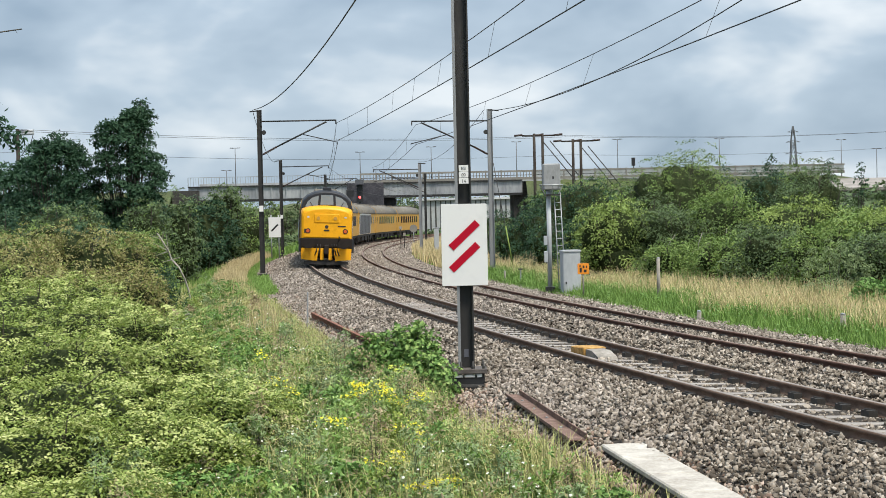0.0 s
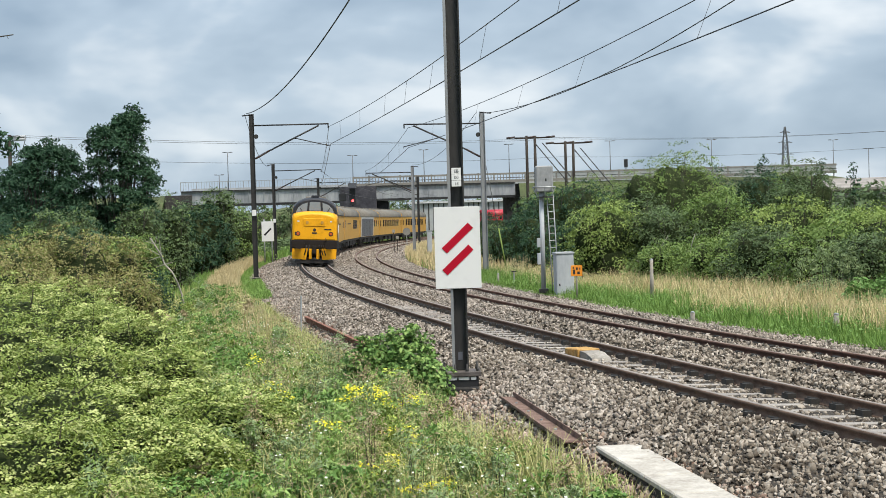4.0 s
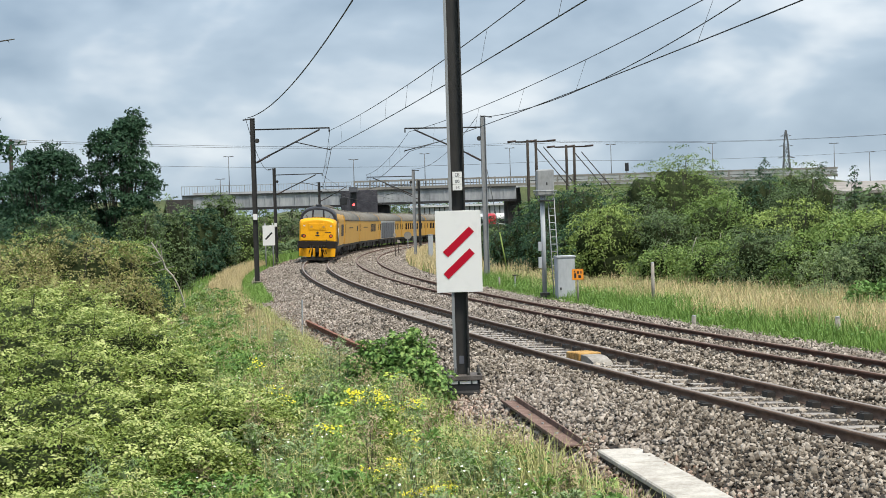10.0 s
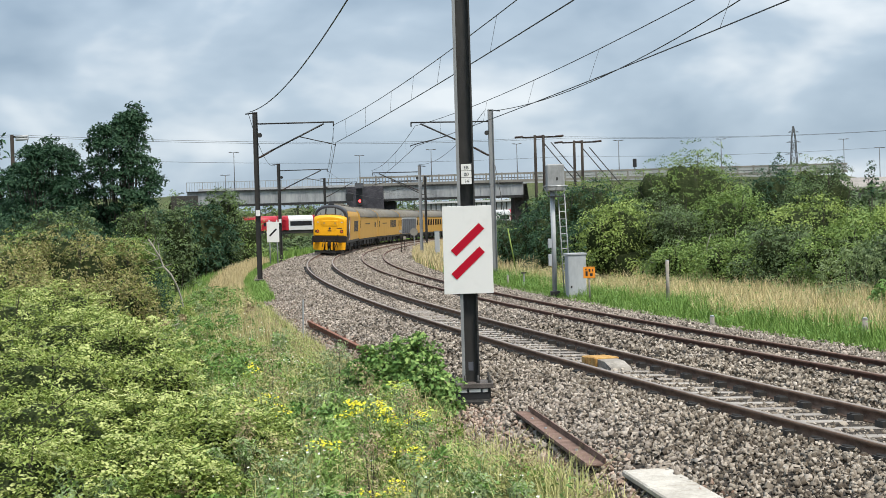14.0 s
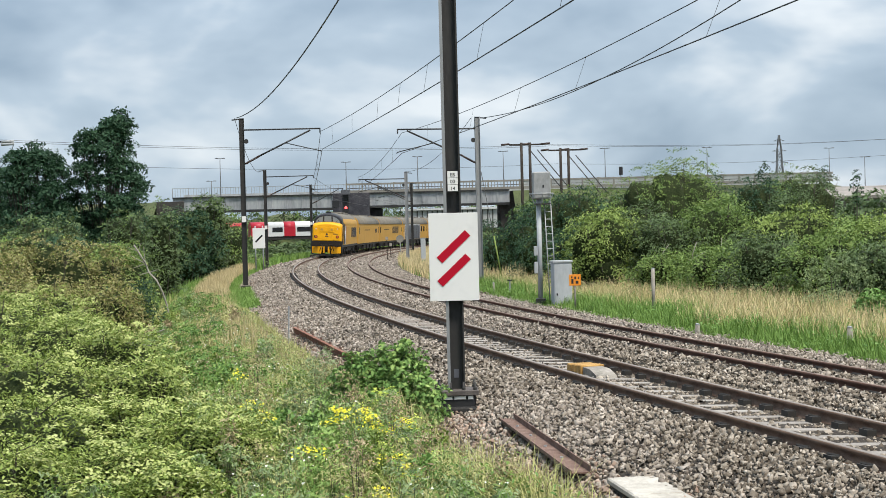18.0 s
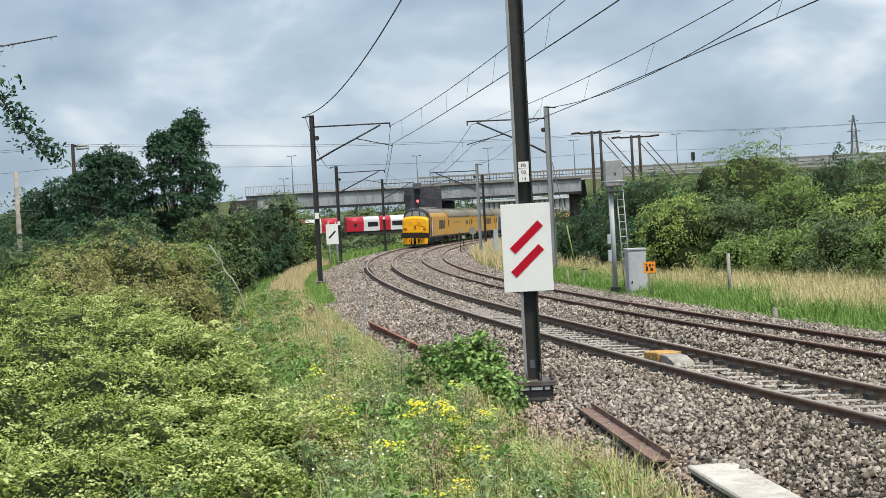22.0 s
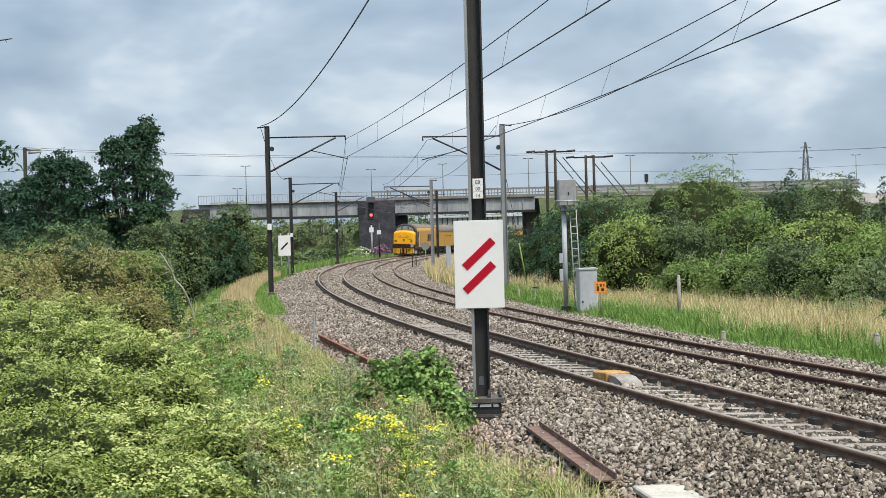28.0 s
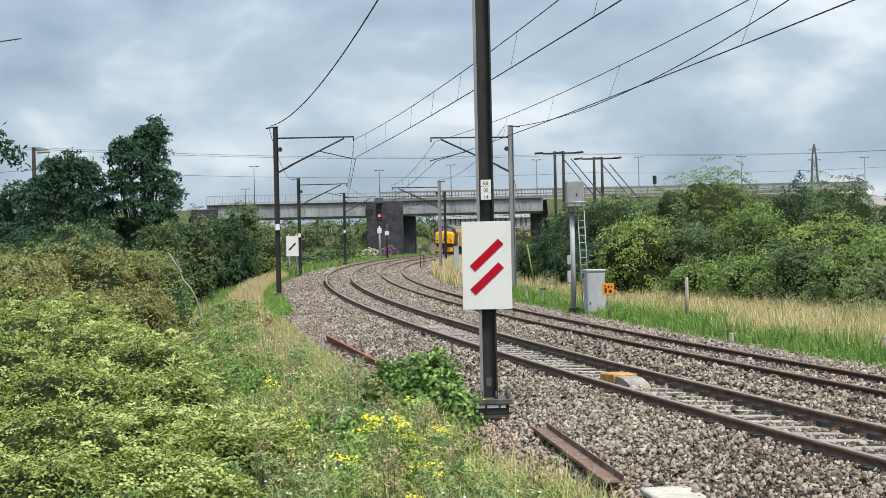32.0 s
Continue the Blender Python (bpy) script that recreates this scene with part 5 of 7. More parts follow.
def build_coach(kind, label):
    """A yellow inspection coach; kind sets its windows and panels."""
    H = 10.05
    th = thing("inspection_coach", label, "railway coach", group="inspection coaches")
    roofm = lambda j, n: 1 if 2 <= j <= n - 4 else 0
    part("body", loft([(-H, shell(1.36, 0.98, 2.95, 3.78, 11)), (H, shell(1.36, 0.98, 2.95, 3.78, 11))], roofm), [M_COACH_YELLOW, M_ROOF_GREY], th, "weathered yellow sides and grey roof")
    part("solebar", boxed(-1.33, 1.33, -H, H, 0.80, 0.975), M_UNDER, th)
    part("gangway", boxed(-0.55, 0.55, -H - 0.25, H + 0.25, 1.0, 3.2), M_BLACK, th)
    for sx in (-0.87, 0.87):
        for sy in (-1, 1):
            part("buffer", tubed((sx, sy * H, 1.0), (sx, sy * (H + 0.3), 1.0), 0.16, sides=12), M_UNDER, th)
    bogie(th, -H + 3.2, 2.6, 2)
    bogie(th, H - 3.2, 2.6, 2)
    for y, l in ((-4.2, 1.8), (-1.2, 2.2), (2.0, 1.6), (4.6, 1.2)):
        part("underfloor_box", boxed(-1.25, 1.25, y, y + l, 0.38, 0.80, bevel=0.03), M_UNDER, th)
    for sx in (-1, 1):
        x = sx * 1.362
        def plate(name, y0, y1, z0, z1, m, d=0.01, parent=th, label=""):
            return part(name, boxed(min(x, x + sx * d), max(x, x + sx * d), y0, y1, z0, z1), m, parent, label)
        plate("rain_strip", -H, H, 2.93, 2.98, M_UNDER, 0.03)
        for y0 in (-H + 0.3, H - 1.1):
            plate("door", y0, y0 + 0.8, 1.1, 2.85, M_COACH_YELLOW, 0.012)
            plate("door_window", y0 + 0.15, y0 + 0.65, 1.95, 2.6, M_GLASS_DARK, 0.016)
        if kind == "plain":
            plate("lettering_bar", -4.5, 0.5, 2.28, 2.36, M_UNDER, 0.008, label="row of small dark lettering, unreadable")
            for k in range(2):
                plate("vent_grille", 6.0 + k * 0.9, 6.7 + k * 0.9, 2.0, 2.45, M_UNDER)
        elif kind == "louvre":
            plate("lettering_bar", -6.5, -2.5, 2.28, 2.36, M_UNDER, 0.008, label="row of small dark lettering, unreadable")
            for k in range(9):
                plate("louvre", 0.8 + k * 0.62, 1.2 + k * 0.62, 1.85, 2.65, M_UNDER)
        elif kind == "grey":
            plate("white_frame", -H + 1.3, -H + 13.6, 1.0, 2.92, M_TRAIN_WHITE, 0.014, label="white border of the grey panel")
            plate("grey_panel", -H + 1.6, -H + 13.3, 1.02, 2.78, M_PANEL_GREY, 0.02, label="slate grey side panel")
            for k in range(7):
                plate("panel_rib", -H + 2.6 + k * 1.6, -H + 2.68 + k * 1.6, 1.04, 2.76, M_UNDER, 0.026)
            for k in range(2):
                plate("window", 4.2 + k * 2.0, 5.2 + k * 2.0, 1.95, 2.65, M_GLASS_DARK)
        else:
            for k in range(8):
                plate("window", -7.2 + k * 1.85, -6.1 + k * 1.85, 1.9, 2.65, M_GLASS_DARK)
    for k in range(5):
        part("roof_vent", boxed(-0.25, 0.25, -8 + k * 3.9, -7.4 + k * 3.9, 3.74, 3.88, bevel=0.03), M_ROOF_GREY, th)
    return th

def build_express_car(nose, label):
    """A red and white express car with a dark window band; nose: which end is red."""
    H = 11.0
    th = thing("express_coach", label, "railway coach", group="express train coaches")
    mi = lambda j, n: 0
    part("body", loft([(-H, shell(1.37, 0.95, 2.75, 3.75, 9)), (H, shell(1.37, 0.95, 2.75, 3.75, 9))]), M_TRAIN_WHITE, th, "white body side")
    part("underframe", boxed(-1.2, 1.2, -H + 0.5, H - 0.5, 0.3, 0.945, bevel=0.05), M_UNDER, th)
    bogie(th, -H + 3.4, 2.6, 2)
    bogie(th, H - 3.4, 2.6, 2)
    ends = ((-H, -H + 3.3), (H - 3.3, H)) if not nose else ((-H, -H + 8.0), (H - 3.3, H)) if nose < 0 else ((-H, -H + 3.3), (H - 8.0, H))
    for y0, y1 in ends + ((-4.6, -2.4), (2.4, 4.6)):
        part("red_end", loft([(y0 - 0.005, shell(1.385, 0.95, 2.76, 3.77, 9)), (y1 + 0.005, shell(1.385, 0.95, 2.76, 3.77, 9))]), M_TRAIN_RED, th, "red end section")
    for sx in (-1, 1):
        x = sx * 1.375
        def plate(name, y0, y1, z0, z1, m, d=0.01, label=""):
            return part(name, boxed(min(x, x + sx * d), max(x, x + sx * d), y0, y1, z0, z1), m, th, label)
        for y0, y1 in ((-6.9, -4.9), (-2.1, 2.1), (4.9, 6.9)):
            plate("window_band", y0, y1, 1.75, 2.65, M_GLASS_DARK, 0.012, "long dark window band")
        for y0, y1 in ends:
            plate("door", (y0 + y1) / 2 - 0.45, (y0 + y1) / 2 + 0.45, 1.0, 2.7, M_TRAIN_RED, 0.026)
            plate("door_window", (y0 + y1) / 2 - 0.25, (y0 + y1) / 2 + 0.25, 1.8, 2.5, M_GLASS_DARK, 0.03)
            if y1 - y0 > 5:
                plate("white_swoosh", y0 + 4.6, y0 + 5.4, 1.0, 2.7, M_TRAIN_WHITE, 0.024)
                plate("cab_window", y0 + 0.8, y0 + 2.2, 1.9, 2.6, M_GLASS_DARK, 0.024)
    return th

NOSE_X = -26.4
# seconds, distance of the locomotive's near end along the line
TRAIN_RUN = [(0, 63.5), (3, 71.0), (6, 80.0), (9, 90.0), (13, 103.5), (17, 118.0), (20, 129.0), (22, 138.5), (25, 154.5), (28, 171.0), (30, 184.0), (32, 197.0)]

def vehicle_pose(s_near, length, inset):
    a, b = on_line(s_near + inset, 0), on_line(s_near + length - inset, 0)
    mid = (a + b) / 2
    d = b - a
    return Matrix.Translation((mid.x, mid.y, 0.035)) @ Matrix.Rotation(math.atan2(-d.x, d.y), 4, "Z") @ Matrix.Rotation(math.atan2(0.07, 1.505), 4, "Y")

# ---- vegetation ----
def rot_basis(rng, nrm):
    """Random tangents for a set of normals."""
    r = rng.normal(size=nrm.shape)
    t = np.cross(nrm, r)
    t /= np.linalg.norm(t, axis=1)[:, None] + 1e-9
    return t, np.cross(nrm, t)

def leaves(name, centres, normals, size, material, rng, ratio=0.5, parent=None, droop=0.25, far=False):
    """Pointed leaf blades, one face each, slightly folded; three-sided where they stay far off."""
    n = len(centres)
    t, b = rot_basis(rng, normals)
    s = (size * rng.uniform(0.6, 1.35, n))[:, None]
    base = centres - t * s * 0.5
    tip = centres + t * s * 0.5 - np.array([0, 0, 1]) * s * droop * rng.random((n, 1))
    l = centres + b * s * ratio * 0.5 + normals * s * 0.08
    r = centres - b * s * ratio * 0.5 + normals * s * 0.08
    if far:
        V, F = np.stack([l - t * s * 0.25, r - t * s * 0.25, tip], 1).reshape(-1, 3), np.arange(n * 3).reshape(-1, 3)
    else:
        V, F = np.stack([base, l, tip, r], 1).reshape(-1, 3), np.arange(n * 4).reshape(-1, 4)
    ob = new(name, mesh_from(name, V, F, material))
    ob.parent = parent
    return tagged(ob, kind="stuff")

def clumps(rng, blobs, n_clump, clump_r, per, inner=0.22, flat=0.8):
    """Leaf places and normals: flat leafy sprays over the shells of ellipsoids, some deeper inside."""
    C, N = [], []
    vol = np.array([b[3] * b[4] + b[4] * b[5] + b[3] * b[5] for b in blobs])
    vol = vol / vol.sum()
    up = np.array([0, 0, 1.0])
    for (x, y, z, rx, ry, rz), f in zip(blobs, vol):
        k = max(3, int(n_clump * f))
        # sprays spread evenly over each lobe, down to its shaded underside
        q = (np.arange(k) + rng.uniform(0.2, 0.8, k)) / k
        dz, az = 1 - 1.55 * q, np.arange(k) * 2.39996 + rng.uniform(0, 6.28) + rng.normal(0, 0.25, k)
        d = np.stack([np.sqrt(1 - dz * dz) * np.cos(az), np.sqrt(1 - dz * dz) * np.sin(az), dz], 1)
        rad = np.where(rng.random((k, 1)) < inner, rng.uniform(0.25, 0.7, (k, 1)), rng.uniform(0.78, 1.08, (k, 1)))
        cc = np.array([x, y, z]) + d * rad * np.array([rx, ry, rz])
        cr = clump_r * rng.uniform(0.6, 1.5, (k, 1, 1))
        nn = d * 0.65 + up * flat + rng.normal(size=(k, 3)) * 0.18
        nn /= np.linalg.norm(nn, axis=1)[:, None]
        t, b = rot_basis(rng, nn)
        a, r = rng.uniform(0, 2 * math.pi, (k, per, 1)), np.sqrt(rng.random((k, per, 1))) * 1.5
        off = (t[:, None] * np.cos(a) + b[:, None] * np.sin(a)) * r * cr
        off = off + nn[:, None] * (rng.normal(size=(k, per, 1)) * 0.2 - r * r * 0.16) * cr
        C.append((cc[:, None, :] + off).reshape(-1, 3))
        ln = (nn[:, None] + rng.normal(size=(k, per, 3)) * 0.42).reshape(-1, 3)
        N.append(ln / np.linalg.norm(ln, axis=1)[:, None])
    return np.concatenate(C), np.concatenate(N)

def limbs(rng, blobs, z0, r, name, parent, material, forks=3):
    """Tapered trunk or stems from the base up into each lobe, with forks."""
    bm = bmesh.new()
    for x, y, z, rx, ry, rz in blobs:
        a = Vector((x * 0.25, y * 0.25, z0))
        m = Vector((x * 0.6 + rng.uniform(-0.1, 0.1) * rx, y * 0.6, z0 + (z - z0) * 0.55))
        c = Vector((x, y, z + rz * 0.4))
        tube(bm, a, m, r, r * 0.7, sides=7)
        tube(bm, m, c, r * 0.7, r * 0.3, sides=6)
        for k in range(forks):
            d = Vector((rng.uniform(-1, 1) * rx, rng.uniform(-1, 1) * ry, rng.uniform(0.0, 0.9) * rz))
            p = m.lerp(c, rng.uniform(0.1, 0.9))
            tube(bm, p, Vector((x, y, z)) + d * 0.9, r * 0.4, r * 0.1, sides=5)
    ob = part(name, bm, material, parent)
    return tagged(ob, kind="stuff") if forks == 0 else ob

def shade_core(rng, blobs, parent, k=0.74):
    """Rough dark knots added inside the lobes of a bush, so that its hollows look shaded."""
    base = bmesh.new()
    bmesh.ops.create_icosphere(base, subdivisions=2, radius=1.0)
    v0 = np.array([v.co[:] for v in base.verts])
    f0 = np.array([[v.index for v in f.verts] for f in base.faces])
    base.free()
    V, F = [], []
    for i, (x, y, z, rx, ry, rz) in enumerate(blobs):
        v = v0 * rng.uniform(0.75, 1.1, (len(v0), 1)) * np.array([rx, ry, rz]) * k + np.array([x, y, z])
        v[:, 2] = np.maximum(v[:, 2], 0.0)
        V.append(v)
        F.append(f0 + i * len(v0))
    ob = new("shade_core", mesh_from("shade_core", np.concatenate(V), np.concatenate(F), M_INNER))
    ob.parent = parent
    return tagged(ob, "dark core added inside the bush to shade its hollows", kind="stuff")

def plant(name, label, category, x, y, blobs, leaf, size, n_clump, per, clump_r, seed, stem_r=0.05, group="", z=None, ratio=0.5, mixin=None, stem="stem", forks=3, far=False, flat=0.8, core=0.0, bloom=None):
    """A bush or tree: an Empty at the base, woody stems, and a crown of separate leaves. blobs are lobes round the base."""
    rng = np.random.default_rng(seed)
    z0 = gz(x, y) if z is None else z
    th = thing(name, label, category, pose(x, y, z0 - 0.05), group=group)
    limbs(rng, blobs, 0.0, stem_r, stem, th, M_BARK, forks)
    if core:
        shade_core(rng, blobs[:4], th, core)
    C, N = clumps(rng, blobs, n_clump, clump_r, per, flat=flat, inner=0.06 if core else 0.22)
    ok = C[:, 2] > 0.03
    if bloom:
        got = rng.random(len(C)) < bloom[1]
        got &= (C[:, 2] > bloom[3]) & (N[:, 2] > 0.4)
        umbels(th, rng, C[got] + N[got] * 0.05, bloom[2], bloom[0])
    C, N = C[ok], N[ok]
    if mixin:
        pick = rng.random(len(C)) < mixin[1]
        leaves("crown", C[~pick], N[~pick], size, leaf, rng, ratio, th, far=far)
        leaves("young_growth", C[pick], N[pick], size, mixin[0], rng, ratio, th, far=far)
    else:
        leaves("crown", C, N, size, leaf, rng, ratio, th, far=far)
    return th

def lobes(rng, w, d, h, n, low=0.35):
    """n overlapping lobes filling a width, depth and height, with a skirt of lower ones down to the ground."""
    out = []
    for i in range(n):
        a = 2 * math.pi * (i + rng.uniform(0.1, 0.9)) / n
        rr = rng.uniform(0.25, 0.75)
        hh = h * rng.uniform(low, 0.76)
        r = rng.uniform(0.24, 0.38)
        out.append((math.cos(a) * rr * w / 2, math.sin(a) * rr * d / 2, hh, w * r, d * r, min(h - hh, h * r * 1.0)))
    for i in range(max(3, n - 2)):
        a = 2 * math.pi * (i + rng.uniform(0.2, 0.8)) / max(3, n - 2)
        rr = rng.uniform(0.6, 0.95)
        out.append((math.cos(a) * rr * w / 2, math.sin(a) * rr * d / 2, h * rng.uniform(0.16, 0.3), w * 0.27, d * 0.27, h * 0.24))
    out.append((0, 0, h * 0.62, w * 0.33, d * 0.33, h * 0.38))
    return out

def mound(rng, w, d, h, n=12, small=0.2):
    """A rounded shrub: a solid core with many small lobes standing out of it, parted by hollows."""
    out = [(0, 0, h * 0.47, w * 0.36, d * 0.36, h * 0.46), (-w * 0.17, 0, h * 0.52, w * 0.25, d * 0.3, h * 0.36), (w * 0.17, d * 0.05, h * 0.5, w * 0.25, d * 0.3, h * 0.38), (0, 0, h * 0.25, w * 0.42, d * 0.42, h * 0.24)]
    for i in range(n):
        a = 2 * math.pi * (i * 0.618 + rng.uniform(-0.1, 0.1))
        e = math.asin(min(0.98, max(0.0, (i + rng.uniform(0, 1)) / n)))
        r = small * rng.uniform(0.7, 1.25)
        z = h * (0.16 + 0.84 * math.sin(e)) - r * h * 0.6
        g = math.cos(e) ** 0.55
        out.append((math.cos(a) * g * w * 0.42, math.sin(a) * g * d * 0.42, max(r * h * 0.5, z * rng.uniform(0.88, 1.0)), w * r, d * r, min(h * r * 0.85, w * r * 0.9)))
    return out

def umbels(parent, rng, C, r, material):
    """Flat flower plates: a ring of small florets round a middle."""
    n = len(C)
    k = 7
    ang = np.linspace(0, 2 * math.pi, k, endpoint=False)
    V, nrm = [], rng.normal(size=(n, 3)) * 0.22 + np.array([0, -0.12, 1.0])
    nrm /= np.linalg.norm(nrm, axis=1)[:, None]
    t, b = rot_basis(rng, nrm)
    P, Q = [], []
    for ring, cnt in ((0.0, 1), (0.5, 5), (0.92, 9)):
        for i in range(cnt):
            a = 2 * math.pi * i / cnt + rng.uniform(0, 6, (n, 1))
            rr = r * ring * rng.uniform(0.8, 1.15, (n, 1))
            P.append(C + t * np.cos(a) * rr + b * np.sin(a) * rr + nrm * rng.uniform(-0.1, 0.1, (n, 1)) * r)
            Q.append(nrm + rng.normal(size=(n, 3)) * 0.25)
    P, Q = np.concatenate(P), np.concatenate(Q)
    Q /= np.linalg.norm(Q, axis=1)[:, None]
    return leaves("umbel", P, Q, r * 0.46, material, rng, 0.9, parent, 0.05)

def blades(name, label, rng, x, y, h, material, lean=0.35, width=0.012, category="grass", bent=True):
    """Grass: two-step bent blades, joined as one."""
    n = len(x)
    z = ground_z(x, y) - 0.02
    a = rng.uniform(0, 2 * math.pi, n)
    d = np.stack([np.cos(a), np.sin(a), np.zeros(n)], 1)
    b = np.stack([-np.sin(a), np.cos(a), np.zeros(n)], 1)
    p = np.stack([x, y, z], 1)
    ln = (rng.random(n) * lean)[:, None] * h[:, None]
    w = (width * rng.uniform(0.6, 1.4, n))[:, None]
    up = np.array([0, 0, 1.0]) * h[:, None]
    m = p + up * 0.55 + d * ln * 0.3
    tip = p + up * rng.uniform(0.85, 1.0, (n, 1)) + d * ln
    turn = b * w
    if not bent:
        V = np.stack([p - turn, p + turn, tip], 1).reshape(-1, 3)
        return tagged(new(name, mesh_from(name, V, np.arange(3 * n).reshape(-1, 3), material)), label, category, kind="stuff")
    V = np.stack([p - turn, p + turn, m + turn * 0.8, m - turn * 0.8, tip], 1).reshape(-1, 3)
    i = np.arange(n)[:, None] * 5
    F = np.concatenate([i + np.array([[0, 1, 2]]), i + np.array([[0, 2, 3]]), i + np.array([[3, 2, 4]])])
    return tagged(new(name, mesh_from(name, V, F, material)), label, category, kind="stuff")


L_SEED = leaf_mat("dry_pinkish_seed_head", (0.26, 0.20, 0.11), (0.40, 0.32, 0.19), (0.55, 0.46, 0.31))
L_PALE = leaf_mat("pale_ragwort_leaf", (0.16, 0.26, 0.07), (0.29, 0.41, 0.125), (0.42, 0.53, 0.20))
L_LIME = leaf_mat("lime_green_umbel", (0.32, 0.40, 0.06), (0.46, 0.54, 0.10), (0.60, 0.64, 0.16))
M_SIGNAL_RED = glow("lit_red_lamp", (1.0, 0.05, 0.05), 6.0)
M_LAMP_RED_OFF = paint("orange_tail_lens", (0.55, 0.10, 0.02), rough=0.3)
M_SHED_ROOF = mat("weathered_shed_roof", ((0.16, 0.14, 0.125), (0.25, 0.225, 0.20), (0.33, 0.30, 0.27)), scale=0.6, rough=0.9)

def crown(rng, rows, r, n):
    """Lobes of a tree's crown: rows of (height, middle, half width), n lobes to a row, in a ring with open gaps."""
    out = []
    for z, x, w in rows:
        for i in range(n):
            a = 2 * math.pi * (i + rng.uniform(0, 0.7)) / n + z
            q = max(0.0, w - r) * rng.uniform(0.7, 1.0)
            k = r * rng.uniform(0.75, 1.15)
            out.append((x + math.cos(a) * q, math.sin(a) * q, z + rng.uniform(-0.25, 0.25), k, k, k * 0.62))
    return out

def build_left_side():
    R = np.random.default_rng(11)
    plant("tree", "tall dark green ash tree with a forked trunk", "tree", -15.3, 75,
          [(0.75, 0, 9.75, 0.28, 0.3, 0.35), (0.1, 0.2, 9.35, 0.3, 0.3, 0.35)] + crown(R, ((9.2, 0.45, 0.95), (8.7, -0.1, 1.5), (8.0, -0.2, 1.9), (7.2, 0.0, 2.15), (6.4, 0.1, 2.3), (5.6, 0.1, 2.25), (4.8, 0.1, 2.1), (3.9, 0.0, 1.7)), 0.52, 8),
          L_DARK, 0.19, 640, 46, 0.27, 21, 0.05, stem="trunk", group="trackside trees", forks=1, far=True)
    plant("tree", "dark green bushy tree beside the tall ash", "tree", -18.7, 74,
          [(0.1, 0, 8.35, 0.35, 0.4, 0.4), (-0.9, 0, 8.05, 0.35, 0.4, 0.35)] + crown(R, ((7.9, 0.1, 1.4), (7.2, 0.0, 2.1), (6.4, -0.1, 2.6), (5.5, -0.1, 2.8), (4.6, 0, 2.9), (3.7, 0, 2.8)), 0.62, 8),
          L_DARK, 0.19, 600, 44, 0.27, 22, 0.06, stem="trunk", group="trackside trees", forks=1, far=True)
    plant("tree", "dark green broad-crowned tree behind the hedge", "tree", -21.6, 79,
          [(-1.0, 0, 6.6, 0.9, 0.9, 0.8), (0.4, 0, 7.1, 0.9, 0.9, 0.7), (1.6, 0, 6.4, 0.9, 0.9, 0.8), (-2.3, 0, 6.0, 0.9, 0.9, 0.8), (0.3, 0, 5.6, 1.2, 1.1, 0.9), (2.2, 0, 5.0, 0.9, 1.0, 0.8), (-1.4, 0, 4.8, 1.2, 1.1, 0.9), (-2.6, 0, 3.8, 1.1, 1.1, 0.9), (0.8, 0, 3.8, 1.3, 1.2, 1.0), (-0.8, 0, 2.6, 1.6, 1.2, 1.1), (1.8, 0, 2.4, 1.2, 1.2, 1.0)],
          L_DARK, 0.22, 560, 34, 0.27, 23, 0.09, stem="trunk", group="trackside trees", forks=2, far=True)
    for k, (x, y, w, h, lf, n) in enumerate(((-24.5, 84, 5.0, 7.4, L_DARK, 12), (-27, 92, 5.5, 8.0, L_DARK, 12), (-31, 98, 6.0, 7.0, L_DARK, 12), (-15.5, 62, 3.6, 5.2, L_FAR, 13), (-19.1, 66, 3.4, 5.3, L_DARK, 12), (-17.9, 58, 2.8, 4.4, L_FAR, 11), (-16.6, 78, 3.4, 5.6, L_DARK, 12), (-14.2, 79, 2.6, 4.8, L_DARK, 11), (-19.8, 80, 3.4, 5.6, L_DARK, 11), (-21.5, 64, 4.0, 5.0, L_DARK, 11), (-14.0, 60, 2.6, 4.2, L_DARK, 10),
                                            (-13.2, 68, 2.3, 5.2, L_FAR, 12), (-12.1, 72, 1.7, 5.0, L_FAR, 9), (-14.4, 110, 5.2, 5.0, L_MID, 13), (-13.5, 98, 2.9, 6.2, L_FAR, 12), (-15.6, 100, 3.0, 5.6, L_DARK, 12), (-12.9, 63, 2.0, 3.2, L_DARK, 9), (-18.6, 71, 3.4, 5.9, L_DARK, 12), (-16.8, 71, 3.0, 5.6, L_DARK, 12), (-11.9, 62, 1.6, 2.6, L_DARK, 8), (-14.6, 96, 4.0, 5.4, L_DARK, 11),
                                            (-18.5, 130, 6, 7.0, L_MID, 11), (-24, 140, 8, 7.4, L_FAR, 11), (-32, 150, 9, 8, L_FAR, 11), (-45, 140, 12, 9, L_FAR, 11))):
        f = math.sqrt(w * h / 14.0)
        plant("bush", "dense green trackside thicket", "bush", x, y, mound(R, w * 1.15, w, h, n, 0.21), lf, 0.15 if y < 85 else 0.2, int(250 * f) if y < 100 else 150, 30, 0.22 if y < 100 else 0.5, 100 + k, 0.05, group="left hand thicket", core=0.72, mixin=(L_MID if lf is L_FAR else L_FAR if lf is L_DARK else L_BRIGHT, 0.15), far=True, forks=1)
